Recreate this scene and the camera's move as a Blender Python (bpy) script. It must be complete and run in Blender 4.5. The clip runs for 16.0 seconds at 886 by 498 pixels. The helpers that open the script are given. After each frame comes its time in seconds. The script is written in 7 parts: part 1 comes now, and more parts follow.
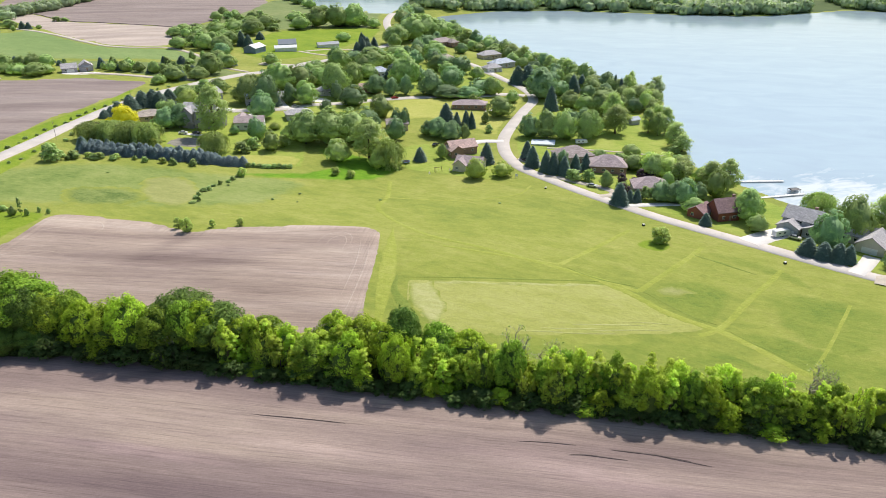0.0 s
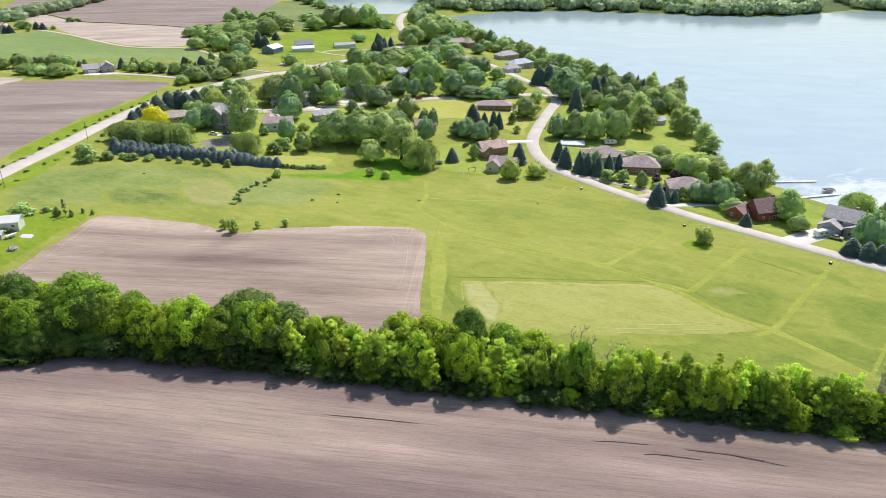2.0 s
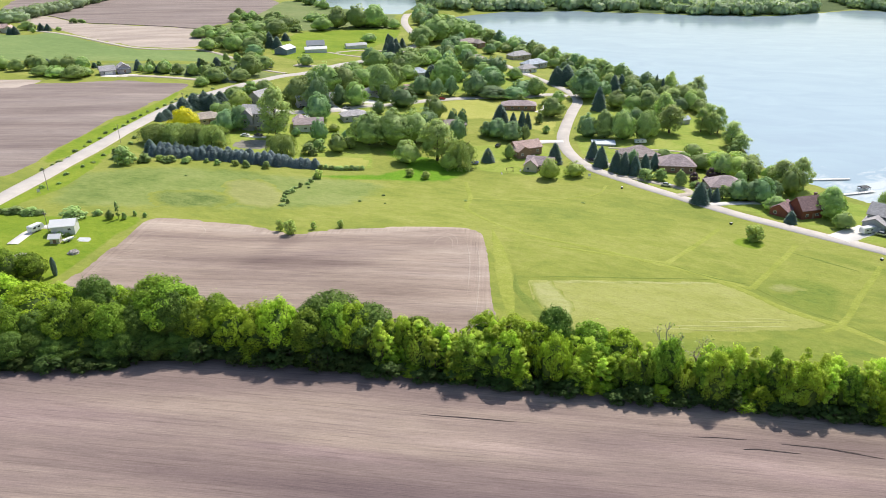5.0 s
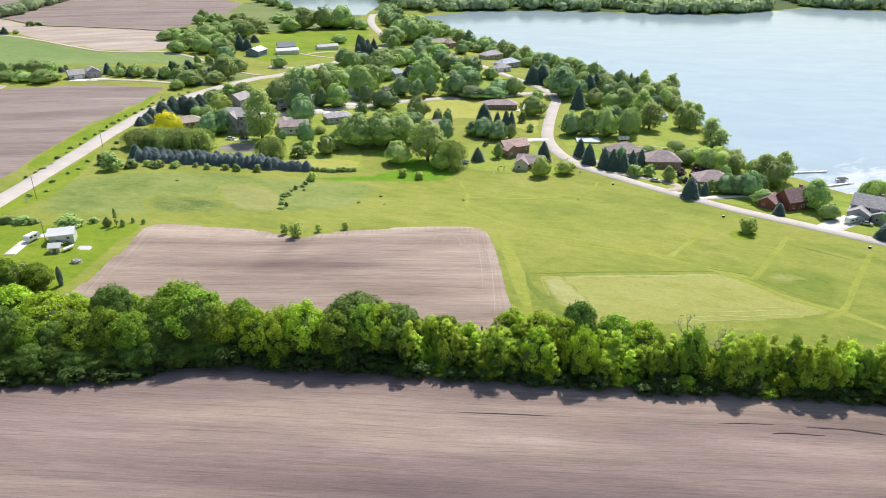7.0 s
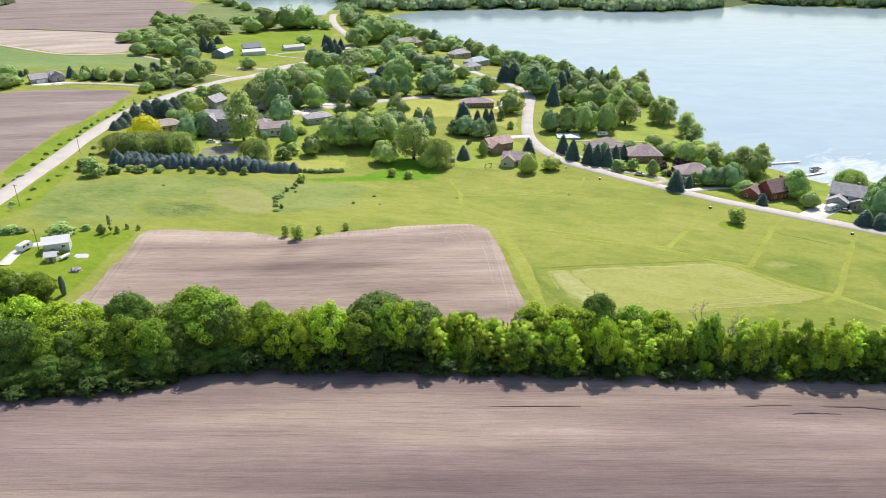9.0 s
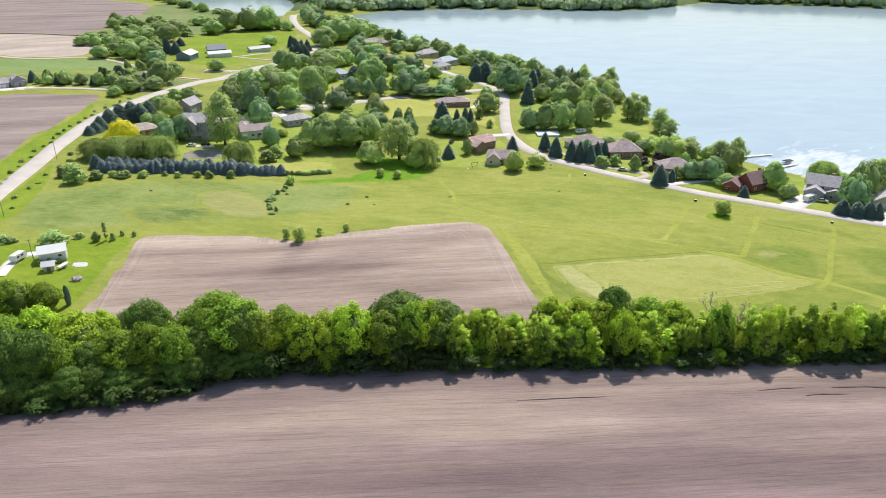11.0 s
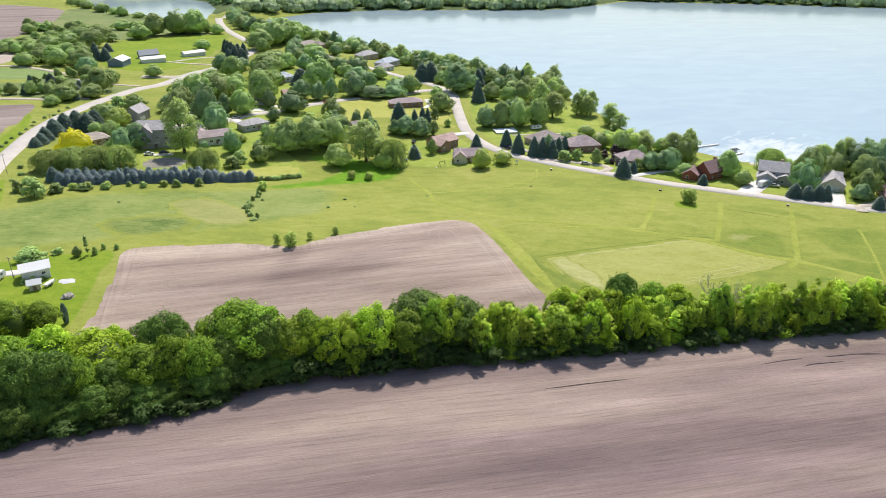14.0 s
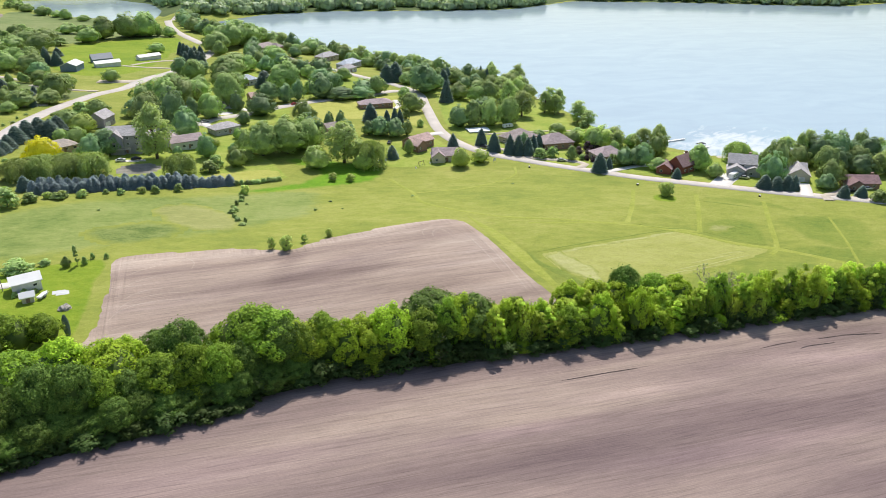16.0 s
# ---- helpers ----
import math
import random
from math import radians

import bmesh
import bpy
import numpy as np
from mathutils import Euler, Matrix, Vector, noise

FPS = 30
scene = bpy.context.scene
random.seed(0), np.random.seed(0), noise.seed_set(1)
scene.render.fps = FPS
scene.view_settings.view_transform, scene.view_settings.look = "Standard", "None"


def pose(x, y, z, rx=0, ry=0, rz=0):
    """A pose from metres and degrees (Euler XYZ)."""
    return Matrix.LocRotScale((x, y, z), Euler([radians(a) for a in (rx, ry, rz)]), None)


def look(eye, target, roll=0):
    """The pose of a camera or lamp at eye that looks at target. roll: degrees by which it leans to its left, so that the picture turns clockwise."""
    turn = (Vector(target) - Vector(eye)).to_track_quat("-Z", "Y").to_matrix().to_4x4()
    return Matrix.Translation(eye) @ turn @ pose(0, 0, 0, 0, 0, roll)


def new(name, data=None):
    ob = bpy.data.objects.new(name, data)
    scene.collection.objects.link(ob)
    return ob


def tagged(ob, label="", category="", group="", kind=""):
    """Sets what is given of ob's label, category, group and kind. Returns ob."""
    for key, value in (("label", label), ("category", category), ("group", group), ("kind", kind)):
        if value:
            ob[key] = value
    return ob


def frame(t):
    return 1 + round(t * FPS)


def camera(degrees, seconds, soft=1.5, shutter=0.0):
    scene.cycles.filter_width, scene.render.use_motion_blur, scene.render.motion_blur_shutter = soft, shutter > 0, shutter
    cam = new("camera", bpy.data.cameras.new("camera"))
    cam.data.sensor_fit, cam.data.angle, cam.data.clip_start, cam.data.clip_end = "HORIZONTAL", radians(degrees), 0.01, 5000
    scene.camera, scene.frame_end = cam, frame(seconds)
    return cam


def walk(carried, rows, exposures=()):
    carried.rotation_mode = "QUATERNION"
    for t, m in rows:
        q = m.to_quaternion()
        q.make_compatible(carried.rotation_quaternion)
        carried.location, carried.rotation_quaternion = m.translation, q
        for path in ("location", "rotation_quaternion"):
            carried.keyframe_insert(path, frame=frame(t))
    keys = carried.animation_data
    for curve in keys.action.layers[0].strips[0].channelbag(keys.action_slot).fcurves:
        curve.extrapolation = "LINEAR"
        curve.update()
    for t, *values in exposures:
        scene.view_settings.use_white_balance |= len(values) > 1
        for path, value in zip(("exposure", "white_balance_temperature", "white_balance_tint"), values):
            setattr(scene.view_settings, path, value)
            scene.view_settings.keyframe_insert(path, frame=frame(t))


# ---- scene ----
from mathutils.geometry import delaunay_2d_cdt

cam = camera(63.5, 16.0, 0.7)
PATH = [
    (0, (-0.201, 0.092, 105.092), (-2.65, 91.19, 63.94), -0.8),
    (0.5, (-4.169, -0.14, 105.197), (-6.52, 91.01, 64.05), -0.8),
    (1, (-8.207, -0.263, 105.33), (-10.51, 90.89, 64.18), -0.8),
    (1.5, (-12.164, -0.452, 105.517), (-14.46, 90.65, 64.37), -0.8),
    (2, (-16.176, -0.703, 105.692), (-18.38, 90.4, 64.54), -0.8),
    (2.5, (-20.21, -0.961, 105.849), (-22.36, 90.19, 64.7), -0.8),
    (3, (-24.257, -1.137, 105.963), (-26.36, 90.01, 64.81), -0.8),
    (3.5, (-28.288, -1.342, 106.078), (-30.34, 89.76, 64.93), -0.8),
    (4, (-32.346, -1.516, 106.188), (-34.1, 89.58, 65.04), -0.8),
    (6.5, (-52.722, -2.487, 106.992), (-48.62, 88.51, 65.74), -0.7),
    (7, (-56.869, -2.622, 107.07), (-51.12, 88.28, 65.82), -0.7),
    (7.5, (-60.971, -2.68, 107.125), (-53.52, 88.12, 65.87), -0.7),
    (8, (-65.035, -2.585, 107.186), (-56.08, 88.06, 65.89), -0.7),
    (8.5, (-69.1, -2.468, 107.22), (-58.6, 87.93, 65.87), -0.7),
    (9, (-73.1, -2.253, 107.264), (-61.05, 87.95, 65.86), -0.7),
    (11.5, (-93.296, -0.801, 107.858), (-73.25, 87.95, 66.36), -0.6),
    (12, (-97.277, -0.34, 107.926), (-75.48, 88.01, 66.43), -0.6),
    (12.5, (-101.201, 0.215, 107.993), (-77.5, 88.06, 66.49), -0.5),
    (13, (-105.107, 0.861, 108.061), (-79.51, 88.16, 66.56), -0.5),
    (13.5, (-109.025, 1.642, 108.107), (-81.72, 88.44, 66.61), -0.5),
    (14, (-112.905, 2.468, 108.18), (-83.91, 88.72, 66.68), -0.5),
    (14.5, (-116.757, 3.37, 108.277), (-86.11, 88.97, 66.73), -0.4),
    (15, (-120.548, 4.396, 108.355), (-88.25, 89.4, 66.86), -0.4),
    (15.5, (-124.405, 5.439, 108.427), (-90.4, 89.84, 66.93), -0.4),
    (16, (-128.177, 6.483, 108.468), (-92.43, 90.18, 66.97), -0.4),
]
walk(cam, [(t, look(eye, target, roll)) for t, eye, target, roll in PATH])

# ---- light ----
SUN_AZ, SUN_EL = 30.0, 53.5          # degrees to the right of straight ahead, and above the horizon
world = bpy.data.worlds.new("world")
scene.world = world
world.use_nodes = True
sky = world.node_tree.nodes.new("ShaderNodeTexSky")
sky.sky_type, sky.sun_disc = "NISHITA", False
sky.sun_elevation, sky.sun_rotation = radians(SUN_EL), radians(SUN_AZ)
sky.air_density, sky.dust_density, sky.ozone_density = 1.3, 1.6, 1.5
back = world.node_tree.nodes["Background"]
back.inputs["Strength"].default_value = 0.125
world.node_tree.links.new(sky.outputs["Color"], back.inputs["Color"])
lamp = bpy.data.lights.new("sun", "SUN")
lamp.energy, lamp.angle, lamp.color = 4.65, radians(0.6), (1.0, 0.935, 0.84)
sun = new("sun", lamp)
sun_from = Vector((math.sin(radians(SUN_AZ)) * math.cos(radians(SUN_EL)), math.cos(radians(SUN_AZ)) * math.cos(radians(SUN_EL)), math.sin(radians(SUN_EL))))
sun.matrix_basis = look(sun_from * 300, (0, 0, 0))

# ---- materials ----


class Nodes:
    """A short way to write a node material."""

    def __init__(self, name):
        self.mat = bpy.data.materials.new(name)
        self.mat.use_nodes = True
        self.tree = self.mat.node_tree
        self.bsdf = self.tree.nodes["Principled BSDF"]
        self.out = self.tree.nodes["Material Output"]

    def add(self, kind):
        return self.tree.nodes.new(kind)

    def link(self, a, b):
        self.tree.links.new(a, b)

    def coords(self, scale=(1, 1, 1), turn=0.0, source="Position"):
        if source == "Position":
            where = self.add("ShaderNodeNewGeometry").outputs["Position"]
        else:
            where = self.add("ShaderNodeTexCoord").outputs[source]
        if turn:  # turned first, then stretched
            turned = self.add("ShaderNodeMapping")
            turned.inputs["Rotation"].default_value = (0, 0, radians(turn))
            self.link(where, turned.inputs["Vector"])
            where = turned.outputs["Vector"]
        mapping = self.add("ShaderNodeMapping")
        mapping.inputs["Scale"].default_value = scale
        self.link(where, mapping.inputs["Vector"])
        return mapping.outputs["Vector"]

    def noise(self, vector, scale, detail=4.0, rough=0.55, warp=0.0):
        node = self.add("ShaderNodeTexNoise")
        node.inputs["Scale"].default_value = scale
        node.inputs["Detail"].default_value = detail
        node.inputs["Roughness"].default_value = rough
        node.inputs["Distortion"].default_value = warp
        self.link(vector, node.inputs["Vector"])
        return node.outputs["Fac"]

    def ramp(self, fac, *stops):
        node = self.add("ShaderNodeValToRGB")
        els = node.color_ramp.elements
        while len(els) < len(stops):
            els.new(0.5)
        for el, (at, colour) in zip(els, stops):
            el.position, el.color = at, (*colour, 1)
        self.link(fac, node.inputs["Fac"])
        return node.outputs["Color"]

    def mix(self, a, b, fac, mode="MIX"):
        node = self.add("ShaderNodeMix")
        node.data_type, node.blend_type = "RGBA", mode
        for value, index in ((fac, 0), (a, 6), (b, 7)):
            if isinstance(value, (int, float)):
                node.inputs[index].default_value = value
            elif isinstance(value, tuple):
                node.inputs[index].default_value = (*value, 1)
            else:
                self.link(value, node.inputs[index])
        return node.outputs[2]

    def math(self, op, a, b=0.0, c=0.0):
        node = self.add("ShaderNodeMath")
        node.operation = op
        for value, index in ((a, 0), (b, 1), (c, 2)):
            if isinstance(value, (int, float)):
                node.inputs[index].default_value = value
            else:
                self.link(value, node.inputs[index])
        return node.outputs[0]

    def bump(self, height, distance, strength=1.0):
        node = self.add("ShaderNodeBump")
        node.inputs["Distance"].default_value = distance
        node.inputs["Strength"].default_value = strength
        self.link(height, node.inputs["Height"])
        self.link(node.outputs["Normal"], self.bsdf.inputs["Normal"])

    def done(self, colour, rough=0.8, metal=0.0, spec=0.3):
        if isinstance(colour, tuple):
            self.bsdf.inputs["Base Color"].default_value = (*colour, 1)
        else:
            self.link(colour, self.bsdf.inputs["Base Color"])
        self.bsdf.inputs["Roughness"].default_value = rough
        self.bsdf.inputs["Metallic"].default_value = metal
        self.bsdf.inputs["Specular IOR Level"].default_value = spec
        return self.mat


GREY = lambda v: (v, v, v)


def soil(name, dark, mid, light, turn, bend, headland=False, damp=()):
    """Ploughed, harrowed earth: broad dry and damp bands, furrows along the working direction, clods."""
    n = Nodes(name)
    warp = n.coords((1, 1, 1), turn)
    broad = n.noise(n.coords((0.007, 0.06, 0), turn), 1.0, 5 if bend > 0.2 else 2, 0.6, bend * 0.5)
    patch = n.noise(n.coords((0.006, 0.055, 0), turn - 2), 1.0, 4 if bend > 0.2 else 2, 0.6, min(bend, 0.2))
    band = n.noise(n.coords((0.012, 0.5, 0), turn), 0.8, 4, 0.7, 0.25)
    furrow = n.noise(n.coords((0.030, 1, 0), turn), 1.4, 3, 0.75, 0.12)
    fine = n.noise(n.coords((0.05, 1, 0), turn - 1.5), 3.4, 2, 0.7, 0.1)
    clod = n.noise(warp, 1.9, 4, 0.75)
    mottle = n.noise(n.coords((0.022, 0.075, 0), turn), 1.0, 5, 0.62, 0.3)
    tone = n.math("ADD", n.math("MULTIPLY", broad, 0.62), n.math("MULTIPLY", patch, 0.38))
    base = n.ramp(tone, (0.38, dark), (0.50, mid), (0.62, light))
    wide = n.ramp(band, (0.32, GREY(0.90)), (0.5, GREY(0.99)), (0.72, GREY(1.09)))
    streak = n.ramp(furrow, (0.34, GREY(0.73)), (0.46, GREY(0.98)), (0.75, GREY(1.08)))
    lines = n.ramp(fine, (0.32, GREY(0.82)), (0.68, GREY(1.11)))
    grain = n.ramp(clod, (0.32, GREY(0.93)), (0.68, GREY(1.06)))
    if headland:  # the last rounds run along the border, and are paler
        border = n.add("ShaderNodeAttribute")
        border.attribute_name = "inward"
        round_lines = n.noise(n.coords((1, 0.02, 0), 4), 1.1, 3, 0.75, 0.12)
        rim = n.ramp(n.math("ADD", border.outputs["Fac"], n.math("MULTIPLY", n.math("SUBTRACT", patch, 0.5), 0.5)), (0.45, GREY(1)), (0.75, GREY(0)))
        streak = n.mix(streak, n.ramp(round_lines, (0.34, GREY(0.78)), (0.5, GREY(1.06)), (0.72, GREY(1.3))), n.math("MULTIPLY", rim, 0.75))
    worked = n.mix(n.mix(base, wide, 0.9, "MULTIPLY"), streak, 0.8, "MULTIPLY")
    colour = n.mix(n.mix(worked, lines, 0.8, "MULTIPLY"), grain, 1.0, "MULTIPLY")
    colour = n.mix(colour, n.ramp(mottle, (0.32, (0.90, 0.89, 0.92)), (0.5, GREY(1)), (0.68, (1.13, 1.13, 1.11))), 1.0, "MULTIPLY")
    for spot, reach, shade in damp:  # damp and dry spots, and painted slope shade in the mid field: (x, y), reach along and across and turn, tone
        here = n.add("ShaderNodeMapping")
        here.vector_type = "TEXTURE"
        here.inputs["Location"].default_value = (*spot, 0)
        here.inputs["Rotation"].default_value = (0, 0, radians(reach[2]))
        here.inputs["Scale"].default_value = (reach[0], reach[1], 1000)
        n.link(n.add("ShaderNodeNewGeometry").outputs["Position"], here.inputs["Vector"])
        off = n.add("ShaderNodeVectorMath")
        off.operation = "LENGTH"
        n.link(here.outputs["Vector"], off.inputs[0])
        spot_tone = n.ramp(n.math("ADD", off.outputs["Value"], n.math("MULTIPLY", n.math("SUBTRACT", n.math("ADD", n.math("MULTIPLY", broad, 0.5), n.math("MULTIPLY", band, 0.5)), 0.5), 2.0)), (0.25, (shade, shade * 0.985, shade * 1.015)), (1.0, GREY(1)))
        colour = n.mix(colour, spot_tone, 1.0, "MULTIPLY")
    n.bump(n.math("ADD", n.math("MULTIPLY", furrow, 0.7), n.math("MULTIPLY", clod, 0.5)), 0.22, 0.5)
    return n.done(colour, 0.95, 0, 0.1)


MEADOW_TONES = ((0.188, 0.238, 0.044), (0.264, 0.298, 0.058), (0.332, 0.342, 0.090))


def turf(n, tones, blot, tuft, turn):
    """The colour and relief of grass seen from above: large patches, streaks of taller growth and fine tufts."""
    big = n.noise(n.coords((1, 1.7, 1), turn), blot * 0.35, 5, 0.6, 0.6)
    mid = n.noise(n.coords((1, 2.2, 1), turn), blot * 2.2, 6, 0.68, 0.5)
    fine = n.noise(n.coords((1, 1.4, 1), turn), tuft * 1.3, 5, 0.78)
    weeds = n.noise(n.coords((1, 1.5, 1), -turn), blot * 5, 5, 0.7, 0.9)
    tone = n.math("ADD", n.math("MULTIPLY", big, 0.55), n.math("MULTIPLY", mid, 0.45))
    base = n.ramp(tone, (0.36, tones[0]), (0.5, tones[1]), (0.64, tones[2]))
    dark = n.ramp(weeds, (0.30, GREY(0.80)), (0.42, GREY(0.97)), (0.7, GREY(1.05)))
    grain = n.ramp(fine, (0.30, GREY(0.85)), (0.5, GREY(0.99)), (0.72, GREY(1.10)))
    colour = n.mix(n.mix(base, dark, 0.7, "MULTIPLY"), grain, 0.85, "MULTIPLY")
    return colour, n.math("ADD", fine, n.math("MULTIPLY", mid, 0.6))


def grass(name, a, b, c, blot=0.05, tuft=0.5, turn=20.0, inset=True):
    """Grass of its own kind that frays into the meadow round it towards its border."""
    n = Nodes(name)
    own, relief = turf(n, (a, b, c), blot, tuft, turn)
    n.bump(relief, 0.35, 0.6)
    if inset:
        around, _ = turf(n, MEADOW_TONES, 0.05, 0.5, 20.0)
        border = n.add("ShaderNodeAttribute")
        border.attribute_name = "inward"
        fray = n.noise(n.coords(), 0.22, 5, 0.7)
        amount = n.ramp(n.math("ADD", border.outputs["Fac"], n.math("MULTIPLY", n.math("SUBTRACT", fray, 0.5), 0.9)), (0.22, GREY(0)), (0.62, GREY(1)))
        own = n.mix(around, own, amount)
    return n.done(own, 0.9, 0, 0.15)


def worn(name, colour, spread=0.25, scale=0.4, rough=0.85, metal=0.0, relief=0.02, spec=0.3, turn=0.0, stretch=(1, 1, 1)):
    """A plain surface with stains and grain at two scales."""
    n = Nodes(name)
    big = n.noise(n.coords(stretch, turn), scale, 5, 0.6, 0.4)
    fine = n.noise(n.coords(stretch, turn), scale * 12, 3, 0.65)
    tone = n.math("ADD", n.math("MULTIPLY", big, 0.65), n.math("MULTIPLY", fine, 0.35))
    low = tuple(max(0, v * (1 - spread)) for v in colour)
    high = tuple(min(0.95, v * (1 + spread)) for v in colour)
    if relief:
        n.bump(fine, relief, 0.5)
    return n.done(n.ramp(tone, (0.32, low), (0.52, colour), (0.72, high)), rough, metal, spec)


def shingles(name, colour):
    """Roof shingles: courses across the slope and single tabs of uneven tone."""
    n = Nodes(name)
    tabs = n.add("ShaderNodeTexBrick")
    n.link(n.coords((1, 1, 1), 0, "Generated"), tabs.inputs["Vector"])
    tabs.inputs["Scale"].default_value = 9.0
    tabs.inputs["Mortar Size"].default_value = 0.015
    tabs.inputs["Color1"].default_value = (*[v * 0.82 for v in colour], 1)
    tabs.inputs["Color2"].default_value = (*[min(0.9, v * 1.2) for v in colour], 1)
    tabs.inputs["Mortar"].default_value = (*[v * 0.55 for v in colour], 1)
    stain = n.noise(n.coords(), 0.35, 5, 0.6)
    n.bump(tabs.outputs["Fac"], 0.02, 0.4)
    return n.done(n.mix(tabs.outputs["Color"], n.ramp(stain, (0.3, GREY(0.8)), (0.7, GREY(1.12))), 0.9, "MULTIPLY"), 0.85, 0, 0.25)


def siding(name, colour):
    """Lapped boards: level shadow lines and faint weathering."""
    n = Nodes(name)
    wave = n.add("ShaderNodeTexWave")
    wave.wave_type, wave.bands_direction, wave.wave_profile = "BANDS", "Z", "SAW"
    wave.inputs["Scale"].default_value = 1.6
    n.link(n.coords(), wave.inputs["Vector"])
    stain = n.noise(n.coords((1, 1, 0.4)), 0.7, 5, 0.6)
    n.bump(wave.outputs["Fac"], 0.02, 0.6)
    base = n.ramp(stain, (0.3, tuple(v * 0.86 for v in colour)), (0.7, tuple(min(0.92, v * 1.06) for v in colour)))
    return n.done(base, 0.6, 0, 0.35)


def foliage(name, low, high, through_part=0.38, vary=0.10, gloss=0.3, fleck=0.25):
    """Leaves: each one and each plant of its own tone; some light passes through."""
    n = Nodes(name)
    geo = n.add("ShaderNodeNewGeometry")
    info = n.add("ShaderNodeObjectInfo")
    patch = n.noise(n.coords(), 0.55, 3, 0.6)
    tone = n.math("ADD", n.math("MULTIPLY", geo.outputs["Random Per Island"], fleck), n.math("MULTIPLY", patch, 1 - fleck))
    base = n.ramp(tone, (0.2, low), (0.8, high))
    shift = n.add("ShaderNodeHueSaturation")
    n.link(n.math("ADD", n.math("MULTIPLY", info.outputs["Random"], vary * 0.16), 0.5 - vary * 0.09), shift.inputs["Hue"])
    n.link(n.math("ADD", n.math("MULTIPLY", info.outputs["Random"], vary * 4.4), 1 - vary * 2.2), shift.inputs["Value"])
    n.link(base, shift.inputs["Color"])
    colour = shift.outputs["Color"]
    n.done(colour, 0.6, 0, gloss)
    leaf = n.add("ShaderNodeBsdfTranslucent")
    passed = n.mix(colour, (through_part * 1.1, through_part * 1.15, through_part * 0.65), 1.0, "MULTIPLY")
    n.link(passed, leaf.inputs["Color"])
    both = n.add("ShaderNodeAddShader")
    n.link(n.bsdf.outputs[0], both.inputs[0])
    n.link(leaf.outputs[0], both.inputs[1])
    n.link(both.outputs[0], n.out.inputs["Surface"])
    return n.mat


def lake_water():
    """Shallow, turbid lake water: calm and rippled zones, pale growth drifting near the banks with its glare painted
    in.
    """
    n = Nodes("lake_water")
    zone = n.noise(n.coords((1, 2.0, 1), 15), 0.022, 5, 0.6, 0.8)
    drift = n.noise(n.coords((1, 2.2, 1), -25), 0.07, 4, 0.6, 0.7)
    ripple = n.noise(n.coords((1, 2.2, 1), 8), 0.7, 3, 0.6)
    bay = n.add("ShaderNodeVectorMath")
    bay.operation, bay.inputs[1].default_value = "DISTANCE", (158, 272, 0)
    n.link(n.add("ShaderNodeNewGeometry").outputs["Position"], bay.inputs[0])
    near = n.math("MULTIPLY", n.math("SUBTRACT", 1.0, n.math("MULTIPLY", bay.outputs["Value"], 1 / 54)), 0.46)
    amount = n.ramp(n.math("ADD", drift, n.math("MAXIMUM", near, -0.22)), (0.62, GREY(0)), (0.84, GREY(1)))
    # sky brightness and white glare are painted into the base colour here
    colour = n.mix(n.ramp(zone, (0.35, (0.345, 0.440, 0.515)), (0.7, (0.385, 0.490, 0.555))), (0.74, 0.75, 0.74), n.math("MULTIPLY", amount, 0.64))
    n.bump(ripple, 0.03, 0.12)
    n.done(colour, 0.12, 0, 0.5)
    n.link(n.math("ADD", n.math("MULTIPLY", zone, 0.07), 0.07), n.bsdf.inputs["Roughness"])
    n.bsdf.inputs["IOR"].default_value = 1.33
    return n.mat


SOIL_NEAR = soil("harrowed_soil", (0.204, 0.154, 0.148), (0.268, 0.205, 0.188), (0.350, 0.276, 0.236), 6, 0.12, False,
                 (((72, 92), (75, 22, -6), 0.84), ((48, 120), (42, 7, -8), 0.74), ((-82, 107), (46, 9, -3), 0.82), ((-8, 101), (26, 9, -10), 0.88), ((112, 112), (40, 9, -7), 0.82),
                  ((-30, 117), (30, 3.6, -6), 1.20), ((28, 112), (34, 5, -12), 1.22), ((-128, 124), (42, 8, -2), 1.14), ((-66, 114), (24, 2.6, -6), 1.18), ((-20, 92), (40, 4, -8), 1.16)))
# the three dark spots paint the shading of this field's dip into its colour
SOIL_MID = soil("dry_soil", (0.255, 0.196, 0.168), (0.36, 0.284, 0.240), (0.47, 0.386, 0.33), 2, 1.2, True, (((-84, 198), (34, 12, 28), 0.90), ((-93, 211), (17, 6, 62), 0.80), ((-84, 203), (22, 5, 20), 0.86)))
SOIL_FAR = soil("far_soil", (0.23, 0.183, 0.170), (0.29, 0.236, 0.218), (0.345, 0.287, 0.265), -8, 0.6)
SOIL_TAN = soil("tan_soil", (0.40, 0.335, 0.29), (0.46, 0.385, 0.335), (0.52, 0.44, 0.385), -20, 0.6)
MEADOW = grass("meadow_grass", *MEADOW_TONES, 0.05, 0.5, 20.0, False)
ROUGH_GRASS = grass("rough_grass", (0.140, 0.205, 0.048), (0.225, 0.280, 0.076), (0.285, 0.322, 0.108), 0.10, 0.5)
PALE_GRASS = grass("pale_grass", (0.280, 0.308, 0.074), (0.330, 0.346, 0.094), (0.380, 0.384, 0.130), 0.06, 0.6)
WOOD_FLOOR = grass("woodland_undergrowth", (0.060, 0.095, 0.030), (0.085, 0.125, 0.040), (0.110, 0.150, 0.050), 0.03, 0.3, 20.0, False)
